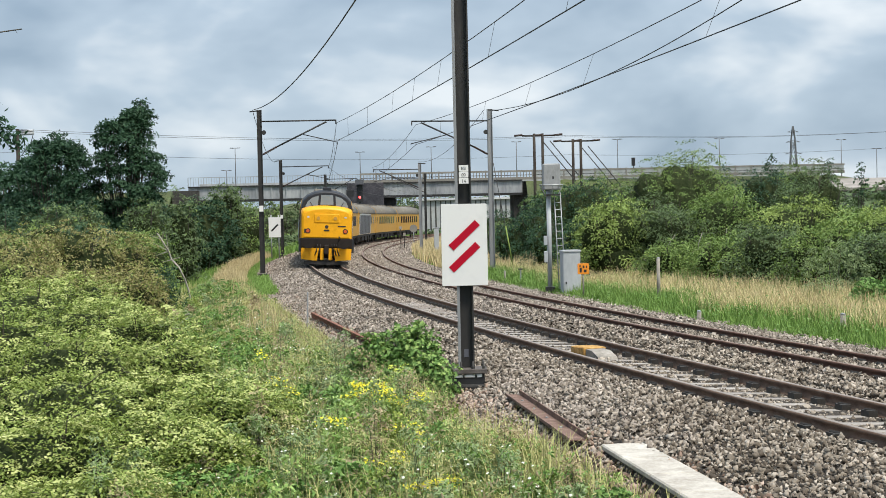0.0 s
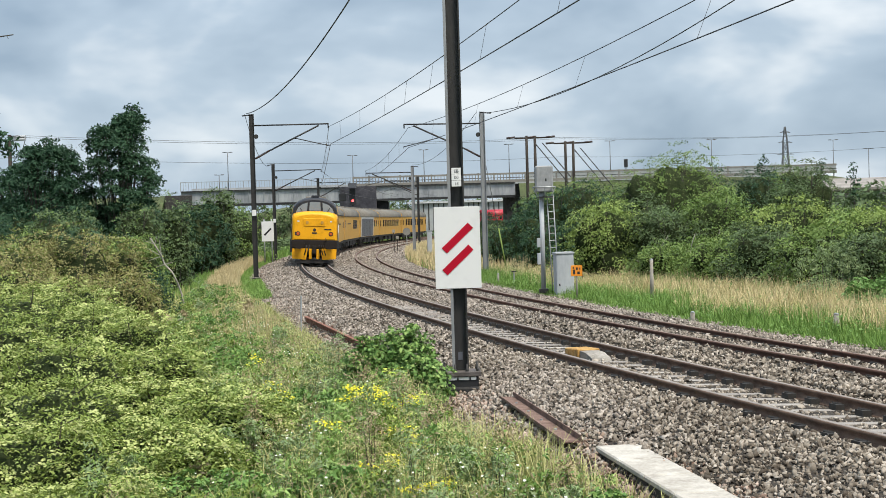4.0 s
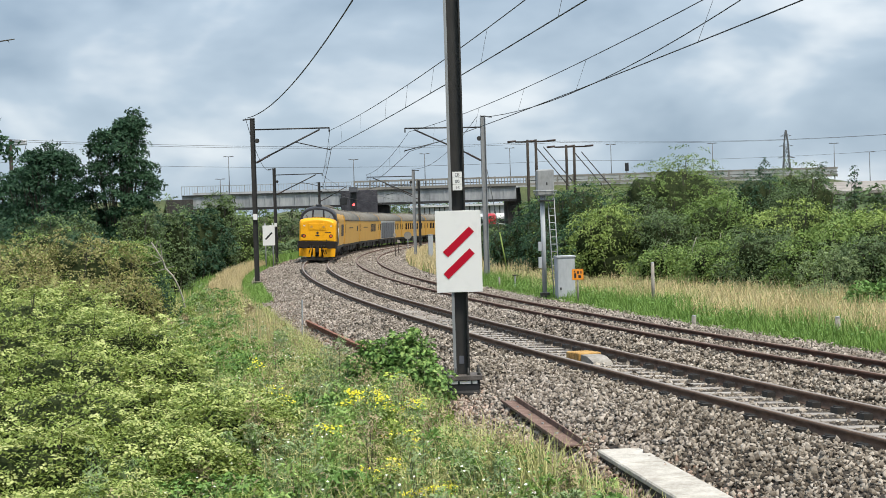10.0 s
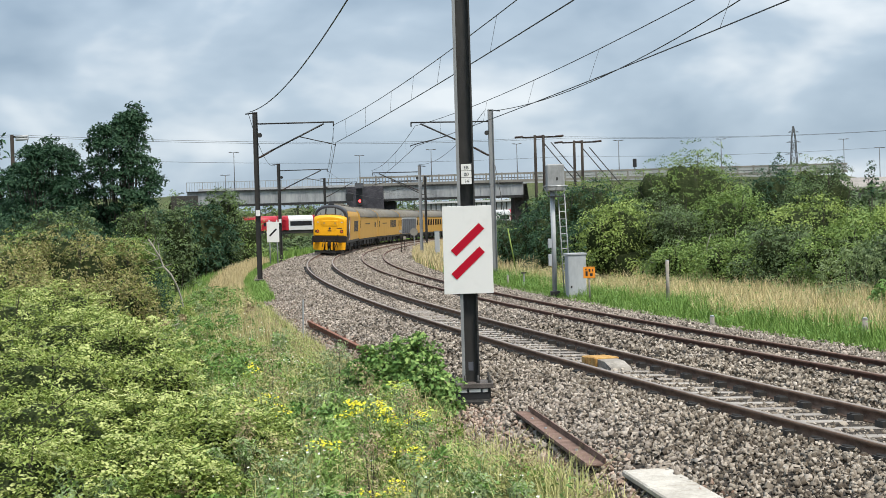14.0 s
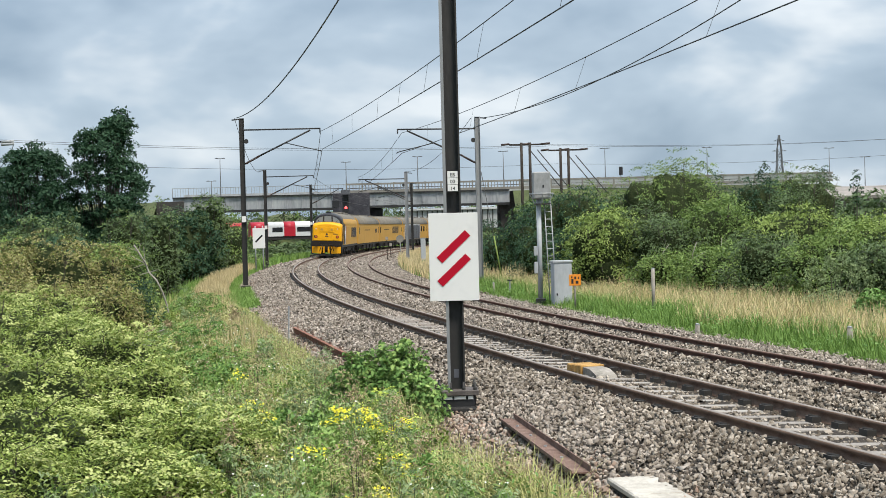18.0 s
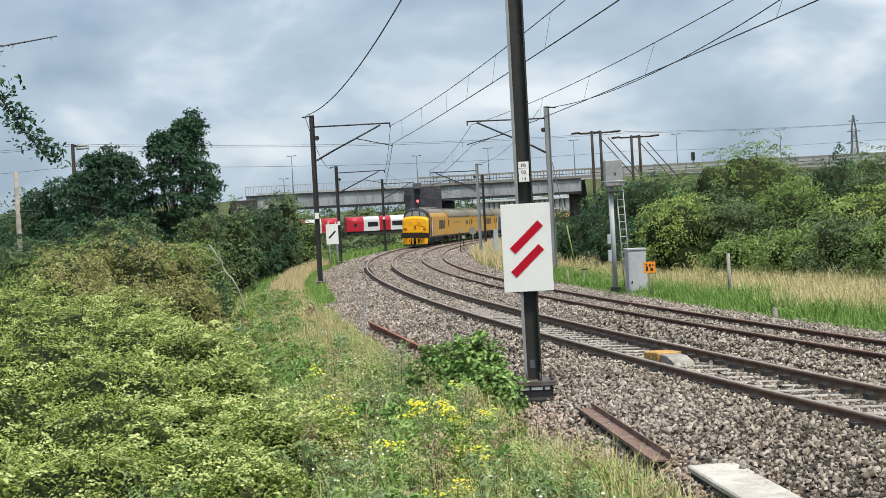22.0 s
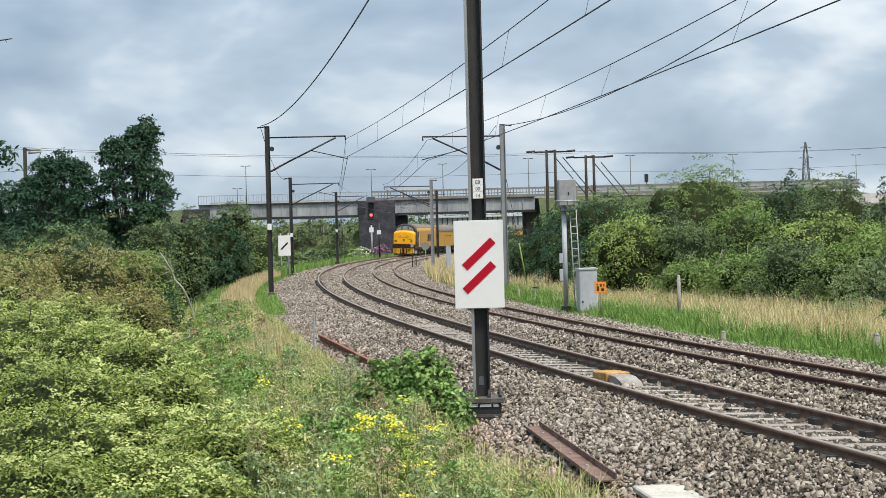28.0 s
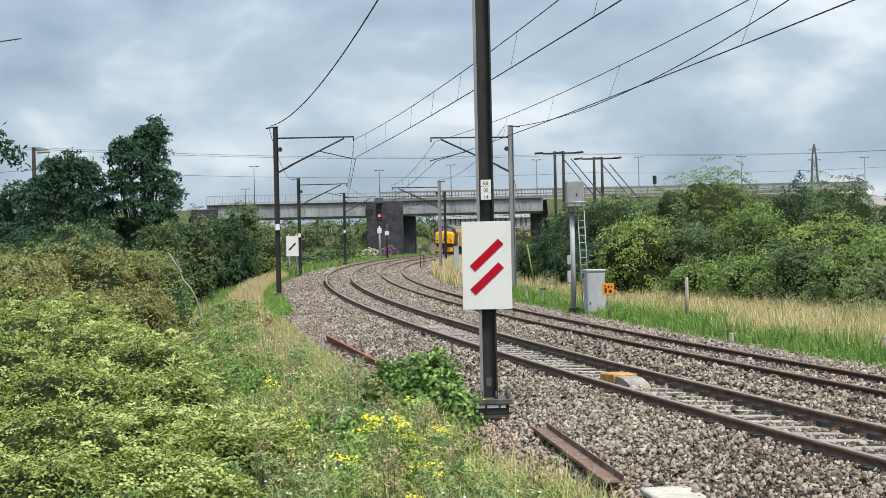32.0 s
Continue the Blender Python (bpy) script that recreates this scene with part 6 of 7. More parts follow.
    # bronzed hawthorn behind the near growth
    for k, (x, y, w, h, lf) in enumerate(((-10.3, 42, 2.8, 4.0, L_BROWN), (-9.4, 43.5, 2.2, 3.5, L_BROWN), (-11.6, 41, 2.6, 3.8, L_BROWN), (-10.8, 38, 2.4, 3.4, L_BROWN), (-9.2, 46, 2.2, 3.1, L_MID), (-12.8, 44, 3.0, 3.8, L_MID), (-9.3, 36, 2.4, 2.9, L_BROWN), (-8.3, 39, 2.2, 2.4, L_BROWN), (-12.4, 36, 3.0, 3.3, L_MID), (-10.6, 52, 2.4, 3.2, L_MID), (-11.8, 55, 2.6, 3.6, L_DARK), (-8.4, 43, 1.8, 2.1, L_DARK))):
        th = plant("hawthorn_bush", "bronze-tinged hawthorn bush with fading blossom" if lf is L_BROWN else "green hawthorn bush with fading blossom", "bush", x, y, mound(R, w * 1.15, w, h * 1.07, 14, 0.18), lf, 0.088, 400, 34, 0.14, 200 + k, 0.035, group="hawthorn bushes", mixin=(L_ELDER, 0.18), far=True, forks=2, core=0.7)
        rng = np.random.default_rng(230 + k)
        C, N = clumps(rng, mound(rng, w * 1.1, w, h, 12, 0.2), 60, 0.2, 2)
        umbels(th, rng, C[C[:, 2] > h * 0.4], 0.07, L_UMBEL)
    # near elder bank: flat layered sprays over dark hollows, pale flower plates on top
    spots = ((-8.3, 28, 3.0, 3.0), (-6.7, 27, 2.5, 2.5), (-5.3, 25.5, 2.0, 2.0), (-7.4, 23, 2.7, 2.7), (-5.7, 21.5, 2.3, 2.2), (-4.4, 22.5, 1.8, 1.6), (-6.8, 18.5, 2.5, 2.4), (-5.0, 18, 2.3, 1.9), (-3.9, 19.4, 1.6, 1.35),
             (-6.0, 15.5, 2.1, 1.9), (-4.5, 15.2, 2.0, 1.5), (-5.2, 13.4, 1.9, 1.3), (-3.5, 16.6, 1.5, 1.15), (-3.6, 13.7, 1.6, 0.9), (-9.4, 24, 2.8, 3.2), (-9.8, 31, 2.8, 3.3), (-8.3, 33, 2.4, 2.8), (-7.0, 31, 1.9, 2.0), (-2.7, 15.4, 1.1, 0.85), (-2.5, 17.3, 1.5, 1.15), (-3.0, 18.2, 1.6, 1.3))
    for k, (x, y, w, h) in enumerate(spots):
        rng = np.random.default_rng(300 + k)
        bl = mound(rng, w * 1.05, w * 1.05, h, 12, 0.19)
        far = y > 20
        plant("elder_bush", "elder bush in greenish cream flower on the railway bank", "bush", x, y, bl, L_ELDER, 0.078 if far else 0.062, 245, 46 if far else 46, 0.21, 330 + k, 0.026, group="elder bushes", mixin=(L_BRIGHT, 0.3), far=far, flat=2.2, ratio=0.42, forks=2, core=0.7, bloom=(L_UMBEL, 0.03 if far else 0.03, 0.095, h * 0.35))
    # bleached dead boughs lying over the hollows
    rng = np.random.default_rng(79)
    for x, y, z, n in ((-6.6, 33.0, 1.15, 8),):
        th = thing("dead_bough", "bleached bare dead bough in the thicket", "branches", pose(x, y, gz(x, y) - 0.03))
        part("bough", tubed((0, 0, 0), (0.1, 0, z), 0.02, 0.012), M_DEADWOOD, th)
        for k in range(n):
            p = Vector((0.1, 0, z * rng.uniform(0.7, 1.0)))
            pts = [p]
            d = Vector((rng.uniform(-1, 1), rng.uniform(-0.4, 0), rng.uniform(-0.1, 0.6)))
            for i in range(3):
                d = d + Vector((rng.uniform(-0.3, 0.3), 0, rng.uniform(-0.3, 0.2)))
                pts.append(pts[-1] + d * 0.28)
            part("twig", polyline(pts, rng.uniform(0.006, 0.012), 4), M_DEADWOOD, th)

    # a bleached limb leaning out of the hawthorns
    x0, y0 = -7.3, 44.6
    z0 = gz(x0, y0) - 0.05
    th = thing("dead_limb", "bleached leaning dead limb with bare forks beside the verge", "branches", pose(x0, y0, z0))
    P = lambda x, z: Vector((x - x0, rng.uniform(-0.05, 0.05), z - z0))
    limb = [Vector((0, 0, 0)), P(-7.5, 0.25), P(-7.62, 0.62), P(-7.78, 0.98), P(-8.0, 1.22), P(-8.1, 1.48), P(-8.3, 1.85), P(-8.42, 2.05)]
    part("limb", polyline(limb, 0.027, 6), M_DEADWOOD, th)
    for i, x, z in ((5, -8.55, 1.75), (5, -8.15, 2.0), (5, -8.5, 1.35), (4, -8.3, 1.15), (4, -7.7, 1.3), (6, -8.2, 2.1), (6, -8.65, 2.0)):
        part("fork", tubed(limb[i], P(x, z), 0.016, 0.006, sides=5), M_DEADWOOD, th)

def build_right_side():
    R = np.random.default_rng(12)
    rows = ((4.5, 77, 2.2, 2.5, L_DARK), (4.5, 95, 2.6, 3.3, L_DARK), (4.1, 86, 1.8, 2.6, L_FAR), (5.7, 77, 2.4, 3.3, L_DARK), (7.2, 80, 2.8, 4.5, L_DARK), (6.4, 84, 2.4, 4.2, L_DARK), (8.8, 80, 3.4, 4.7, L_DARK), (8.0, 92, 3.6, 4.8, L_MID), (11.6, 84, 2.9, 4.7, L_DARK), (12.8, 76, 5.4, 6.0, L_MID), (13.6, 77, 4.2, 6.1, L_BRIGHT), (9.6, 87, 4.2, 5.2, L_MID), (15.4, 80, 3.6, 5.4, L_DARK), (19.2, 76, 3.4, 5.3, L_MID), (13.5, 66, 2.9, 3.8, L_MID), (16.2, 70, 3.0, 5.0, L_DARK), (17.5, 66, 2.9, 5.1, L_FAR), (16.2, 64, 2.2, 3.9, L_FAR),
            (7.5, 58, 3.3, 3.6, L_BRIGHT), (9.6, 57, 2.6, 3.0, L_FAR), (11.6, 57.5, 2.8, 3.5, L_MID), (14.0, 54.5, 3.2, 3.15, L_BRIGHT), (15.4, 53, 2.0, 2.7, L_MID), (17.6, 57, 2.8, 2.65, L_BRIGHT), (17.4, 51, 2.7, 2.6, L_MID), (21.0, 57, 3.4, 2.4, L_MID), (20, 54, 3.0, 2.3, L_BRIGHT), (22.5, 62, 4, 2.4, L_MID), (12.8, 55, 2.2, 2.5, L_FAR),
            (7.0, 64, 2.4, 2.9, L_DARK), (5.8, 70, 2.0, 2.6, L_DARK), (9.8, 66, 3.2, 3.6, L_FAR), (10.4, 55.0, 1.8, 1.9, L_MID), (12.3, 52.8, 1.7, 1.5, L_MID), (15.6, 49.5, 2.0, 1.6, L_MID), (19.3, 50, 2.2, 1.9, L_MID), (20.5, 70, 4, 2.6, L_MID),
            (10.4, 50.5, 2.4, 1.9, L_MID), (11.4, 47.5, 2.4, 2.2, L_FAR), (12.4, 44.5, 2.6, 2.3, L_MID), (13.3, 41.5, 2.4, 2.1, L_FAR), (14.0, 38.5, 2.4, 2.0, L_MID), (14.6, 46.5, 2.6, 2.7, L_BRIGHT), (16.6, 45, 2.6, 2.6, L_MID), (8.8, 53, 2.0, 1.7, L_MID), (14.4, 35.6, 2.2, 1.6, L_MID))
    for k, (x, y, w, h, lf) in enumerate(rows):
        f = math.sqrt(w * h / 10.0)
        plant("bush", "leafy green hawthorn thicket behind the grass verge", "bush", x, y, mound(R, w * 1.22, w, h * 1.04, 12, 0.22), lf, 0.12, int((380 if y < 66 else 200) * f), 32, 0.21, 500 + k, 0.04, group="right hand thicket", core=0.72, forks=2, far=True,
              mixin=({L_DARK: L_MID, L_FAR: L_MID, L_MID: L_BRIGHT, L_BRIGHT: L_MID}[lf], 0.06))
    # thin saplings rising out of the thicket
    for k, (x, y, h) in enumerate(((16.9, 72, 5.3), (18.7, 68, 4.9), (19.6, 66, 4.5))):
        plant("sapling", "thin leafy sapling rising above the thicket", "sapling", x, y, [(rng_x, 0, h * q, 0.17, 0.17, 0.3) for rng_x, q in ((0.05, 0.95), (-0.12, 0.86), (0.14, 0.8), (0, 0.7))], L_DARK, 0.14, 26, 14, 0.1, 560 + k, 0.02, far=True, forks=0, group="thicket saplings")
    # bare twigs in the thicket
    rng = np.random.default_rng(77)
    th = thing("dead_branches", "bleached bare twigs in the shade of the thicket", "branches", pose(11.2, 53.6, gz(11.2, 53.6)))
    for k in range(16):
        x0 = rng.uniform(-3, 3.5)
        pts = [Vector((x0, rng.uniform(-0.6, 0.3), 0.1))]
        d = Vector((rng.uniform(-0.5, 0.5), 0, 0.6))
        for i in range(4):
            d = d + Vector((rng.uniform(-0.25, 0.25), rng.uniform(-0.1, 0.05), rng.uniform(-0.25, 0.1)))
            pts.append(pts[-1] + d * 0.7)
        part("twig", polyline(pts, rng.uniform(0.008, 0.016), 5), M_DEADWOOD, th)
    # silver shrub and bright bush at the foot
    plant("willow_shrub", "silver-grey leaved upright shrub in dry grass", "shrub", 11.3, 40.0, [(dx, 0.1 * math.sin(9 * dx), z * 1.25, 0.1, 0.1, 0.4) for dx, z in ((-0.7, 0.7), (-0.5, 0.95), (-0.3, 0.8), (-0.1, 1.15), (0.12, 0.9), (0.3, 1.1), (0.55, 0.8), (0.8, 0.95), (1.0, 0.6))] + [(0, 0, 0.35, 0.8, 0.3, 0.35)], L_SILVER, 0.075, 260, 24, 0.08, 61, 0.012, ratio=0.25, forks=0)
    plant("bramble", "bright green bramble at the verge edge", "shrub", 11.9, 36.6, [(-0.5, 0, 0.5, 0.5, 0.5, 0.45), (0.4, 0, 0.7, 0.6, 0.5, 0.5)], L_BRAMBLE, 0.12, 110, 26, 0.12, 62, 0.02)
    plant("bramble", "bright green bramble at the verge edge", "shrub", 12.6, 35.2, [(-0.5, 0, 0.5, 0.6, 0.5, 0.45), (0.5, 0, 0.8, 0.7, 0.5, 0.55)], L_BRAMBLE, 0.12, 110, 26, 0.12, 63, 0.02)

def build_far_woods():
    rng = np.random.default_rng(31)
    # distant thickets closing the view under and beside the bridge
    k = 0
    for x0, x1, y, h, n in ((-66, -2, 348, 12, 26), (-44, -13, 268, 2.2, 14), (-30, -12, 205, 1.3, 9), (-70, -40, 262, 6, 9), (-14, 26, 385, 12, 16), (-5, 3, 262, 1.8, 3), (18, 70, 205, 5.0, 15), (-110, -40, 180, 10, 16), (60, 140, 228, 5.0, 14), (10, 24, 130, 4.6, 5), (22, 46, 150, 4.2, 7), (14, 34, 110, 3.7, 6)):
        for i in range(n):
            x = x0 + (x1 - x0) * (i + rng.uniform(0.1, 0.9)) / n
            w = (x1 - x0) / n * 1.9
            hh = h * rng.uniform(0.75, 1.15)
            plant("bush", "hazy green distant thicket", "bush", x, y + rng.uniform(-6, 6), lobes(rng, w, w, hh, 5), L_FAR if k % 3 else L_MID, 0.62, 38, 22, 0.13 * w, 700 + k, 0.1, group="distant thickets", forks=1, far=True)
            k += 1
    plant("buddleia", "purple flowering buddleia at the foot of the pier", "shrub", -8.6, 221, [(0, 0, 1.6, 1.1, 0.8, 1.2), (-1.2, 0, 1.0, 0.8, 0.6, 0.9)], L_MID, 0.3, 40, 24, 0.25, 91, 0.06, mixin=(L_PINK, 0.6))
    plant("elder_bush", "pale flowering shrub beside the pier", "shrub", -11.2, 221, [(0, 0, 1.6, 1.3, 0.8, 1.0), (-1.6, 0, 1.0, 1.0, 0.6, 0.8)], L_BRIGHT, 0.3, 40, 24, 0.25, 92, 0.06, mixin=(L_WHITEFLOWER, 0.45))

def build_foreground():
    # broad-leaved shrub against the mast foot
    plant("sapling_shrub", "fresh green broad-leaved shrub against the mast foot", "shrub", -0.36, 20.1,
          [(-0.3, 0.0, 0.52, 0.38, 0.4, 0.4), (0.13, 0.0, 0.61, 0.38, 0.4, 0.44), (0.41, -0.11, 0.43, 0.32, 0.34, 0.39), (-0.63, 0.11, 0.57, 0.32, 0.34, 0.39), (0.04, 0.0, 0.9, 0.26, 0.28, 0.31), (-0.41, 0.0, 0.86, 0.18, 0.23, 0.29), (0.17, 0.0, 1.14, 0.09, 0.09, 0.25), (-0.17, 0.0, 1.07, 0.08, 0.08, 0.21), (0.38, 0.0, 0.9, 0.09, 0.09, 0.21), (-0.58, 0.0, 0.95, 0.08, 0.08, 0.2), (0.0, -0.23, 0.24, 0.72, 0.34, 0.24)],
          L_BRAMBLE, 0.075, 420, 24, 0.08, 41, 0.012, ratio=0.55, z=-0.42, mixin=(L_PALE, 0.32))
    plant("mugwort", "grey-green feathery upright mugwort beside the broad-leaved shrub", "weeds", -1.35, 20.2, [(dx, dy, z, 0.07, 0.07, 0.3) for dx, dy, z in ((-0.3, 0, 0.7), (-0.12, 0.1, 0.95), (0.05, 0, 1.05), (0.2, -0.1, 0.9), (0.36, 0, 0.75), (-0.45, 0.1, 0.55), (0.5, 0.05, 0.55))] + [(0, 0, 0.3, 0.5, 0.3, 0.3)], L_SILVER, 0.055, 240, 22, 0.07, 47, 0.008, ratio=0.22, forks=0)
    rng = np.random.default_rng(45)
    # ragwort clumps
    spots = [(-1.0, 17.3, 0.78), (-0.72, 17.0, 0.76), (-0.55, 16.8, 0.7), (-0.42, 16.6, 0.62), (-0.2, 16.6, 0.62), (-1.2, 15.6, 0.66), (-0.3, 14.8, 0.58), (-0.15, 14.7, 0.5), (-0.4, 13.6, 0.46), (-0.52, 13.2, 0.44), (-0.1, 12.4, 0.34), (0.1, 12.4, 0.32), (-2.3, 20.0, 0.7), (-2.0, 18.9, 0.7), (-3.0, 24.5, 0.7)]
    for k, (x, y, h) in enumerate(spots):
        th = thing("ragwort", "flowering yellow ragwort among grass", "wildflower", pose(x, y, gz(x, y) - 0.02), group="ragwort plants")
        tips = []
        for i in range(7):
            a = Vector((rng.uniform(-0.08, 0.08), rng.uniform(-0.08, 0.08), 0))
            t = Vector((a.x * 1.7 + rng.uniform(-0.06, 0.06), a.y * 2, h * rng.uniform(0.86, 1.08)))
            part("stem", tubed(a, t, 0.006, 0.004, sides=4), L_GRASS, th)
            tips.append(t)
        C = np.concatenate([np.array(t)[None] + rng.normal(size=(22, 3)) * np.array([0.045, 0.04, 0.02]) for t in tips])
        N = np.tile([0, -0.3, 1.0], (len(C), 1)) + rng.normal(size=C.shape) * 0.3
        C = C[rng.random(len(C)) < (1.0 if k in (0, 1, 3, 4, 10, 11) else 0.3)]
        N = N[:len(C)]
        leaves("flower_head", C, N / np.linalg.norm(N, axis=1)[:, None], 0.034, L_RAGWORT, rng, 0.95, th, 0.02)
        C = rng.normal(size=(520, 3)) * np.array([0.16, 0.15, h * 0.25]) + np.array([0, 0, h * 0.5])
        C[:, 2] = np.abs(C[:, 2])
        N = rng.normal(size=C.shape) + np.array([0, -0.3, 0.8])
        leaves("leaf", C, N / np.linalg.norm(N, axis=1)[:, None], 0.06, L_PALE, rng, 0.35, th)
    # lime-green wild parsnip between the ragwort and the broad-leaved shrub
    for k, (x, y, h) in enumerate(((-0.62, 17.7, 0.72), (-0.42, 17.9, 0.8), (-0.85, 16.4, 0.55), (-0.3, 15.6, 0.6), (0.02, 15.2, 0.5), (-0.1, 16.9, 0.6), (-2.2, 18.3, 0.62), (0.12, 14.2, 0.45))):
        th = thing("wild_parsnip", "wild parsnip with flat lime-green flower plates", "wildflower", pose(x, y, gz(x, y) - 0.02), group="wild parsnip plants")
        tips = []
        for i in range(6):
            t = Vector((rng.uniform(-0.16, 0.16), rng.uniform(-0.1, 0.1), h * rng.uniform(0.8, 1.1)))
            part("stem", tubed((t.x * 0.3, t.y * 0.3, 0), t, 0.006, 0.004, sides=4), L_GRASS, th)
            tips.append(np.array(t))
        umbels(th, rng, np.array(tips), 0.075, L_LIME)
        C = rng.normal(size=(220, 3)) * np.array([0.12, 0.12, h * 0.22]) + np.array([0, 0, h * 0.5])
        N = rng.normal(size=C.shape) + np.array([0, -0.3, 0.8])
        leaves("leaf", np.abs(C) * np.array([0, 0, 1]) + C * np.array([1, 1, 0]), N / np.linalg.norm(N, axis=1)[:, None], 0.06, L_PALE, rng, 0.35, th)
    # broad dock leaves in front of the elder, small tufts and a loose brick on the ballast edge
    plant("burdock", "broad pale green dock leaves at the foot of the bank", "weeds", -3.05, 11.2, [(0, 0, 0.5, 0.35, 0.3, 0.25), (-0.3, 0, 0.3, 0.3, 0.3, 0.25), (0.35, 0, 0.25, 0.3, 0.3, 0.2)], L_PALE, 0.2, 20, 5, 0.12, 49, 0.01, ratio=0.62)
    for k, (x, y) in enumerate(((1.62, 12.9), (1.8, 12.6), (1.45, 13.1), (1.3, 12.6))):
        plant("weed_tuft", "small green weed tuft rooted in ballast", "weeds", x, y, [(0, 0, 0.08, 0.15, 0.12, 0.09), (0.12, 0.05, 0.06, 0.1, 0.1, 0.07)], L_PALE if k % 2 else L_GRASS, 0.05, 34, 12, 0.06, 57 + k, 0.004, ratio=0.4, forks=0, group="weed tufts")
    th = thing("loose_brick", "rust brown broken brick lying on the ballast", "brick", pose(1.2, 13.2, gz(1.2, 13.2) + 0.03, 4, -6, 20))
    part("block", boxed(-0.11, 0.11, -0.055, 0.055, 0, 0.06, bevel=0.01), M_RUST, th)
    # nettle and dock patches
    for k, (x, y, w, h, lf) in enumerate(((-2.2, 14.5, 1.4, 0.55, L_BRAMBLE), (-1.2, 13.4, 1.3, 0.4, L_BRAMBLE), (-2.6, 17.0, 1.3, 0.6, L_MID), (-3.2, 20.5, 1.4, 0.6, L_BRAMBLE), (-3.4, 26, 1.8, 0.8, L_BRAMBLE), (-4.3, 30, 2.2, 0.9, L_BRAMBLE), (-5.2, 36, 2.4, 1.0, L_BRAMBLE), (-6.1, 44, 2.4, 1.0, L_MID), (-2.6, 24, 1.4, 0.6, L_GRASS), (-7.4, 52, 2.2, 1.0, L_BRAMBLE))):
        plant("nettle_patch", "low bright green nettles and weeds", "weeds", x, y, lobes(np.random.default_rng(800 + k), w, w, h, 5), lf, 0.07, 150, 26, 0.08, 810 + k, 0.01, group="weed patches", mixin=(L_GRASS, 0.4))

def build_weed_clumps():
    """Leafy and stalky clumps that break up the verge."""
    rng = np.random.default_rng(66)
    kinds = ((L_BRAMBLE, 0.5, 0.5, 0.06, 0.5, "low bright green dock and nettle clump", "weeds", 3), (L_ELDER, 0.5, 0.62, 0.05, 0.35, "pale green feathery wild carrot clump", "weeds", 3),
             (L_PALE, 0.5, 0.6, 0.06, 0.35, "pale green leafy ragwort plant without flowers", "weeds", 4), (L_SILVER, 0.45, 0.8, 0.05, 0.28, "grey-green mugwort clump in verge grass", "weeds", 4), (L_MIXED, 0.45, 0.66, 0.05, 0.2, "dry brownish seeding weed clump", "weeds", 4), (L_GRASS, 0.5, 0.45, 0.09, 0.14, "tussock of broad green grass", "grass", 2), (L_SEED, 0.3, 0.8, 0.04, 0.3, "tan seeding dock stalks in the grass", "weeds", 1))
    order = [i for i, k in enumerate(kinds) for _ in range(k[7])]
    rest = {}
    spots = []
    for k in range(640):
        s, u = rng.uniform(0, 44), -4.0 - rng.random() ** 1.15 * 4.6
        x, y = (float(v) for v in line_xy(s, u))
        if y > 10.6 and abs(x) < 0.34 * y + 0.4 and (y < 24 or u < -6.2 or k % 3 == 0):
            spots.append((y, x, u))
    for k, (y, x, u) in enumerate(sorted(spots)):
        lf, w, h, size, ratio, label, cat, _ = kinds[order[int(rng.integers(0, len(order)))]]
        f = rng.uniform(0.6, 1.3) * min(1.0, 0.45 + (-u - 3.9) * 0.6)
        top = [(rng.uniform(-0.3, 0.3) * w, rng.uniform(-0.3, 0.3) * w, h * f * q, 0.06, 0.06, 0.2 * h * f) for q in (0.85, 0.95, 1.05, 0.75, 0.9)]
        blobs = [(0, 0, h * f * 0.4, w * f * 0.4, w * f * 0.4, h * f * 0.35)] + top
        if k >= 280:
            C, N = clumps(rng, blobs, 46, 0.07 * f, 17)
            rest.setdefault(lf, []).append((C + np.array([x, y, gz(x, y)]), N))
            continue
        plant("weed_clump", label, cat, x, y, blobs, lf, size * 1.45, 40, 17, 0.07 * f, 900 + k, 0.005, group="weed clumps", ratio=ratio, mixin=(L_GRASS if lf is not L_GRASS else L_BRIGHT, 0.2), forks=0, far=True)
    for lf, got in rest.items():
        C, N = np.concatenate([c for c, _ in got]), np.concatenate([n for _, n in got])
        tagged(leaves("meadow_weeds", C, N, 0.075, lf, rng, 0.4, far=True), "mixed leafy weeds further along the verge", "weeds")

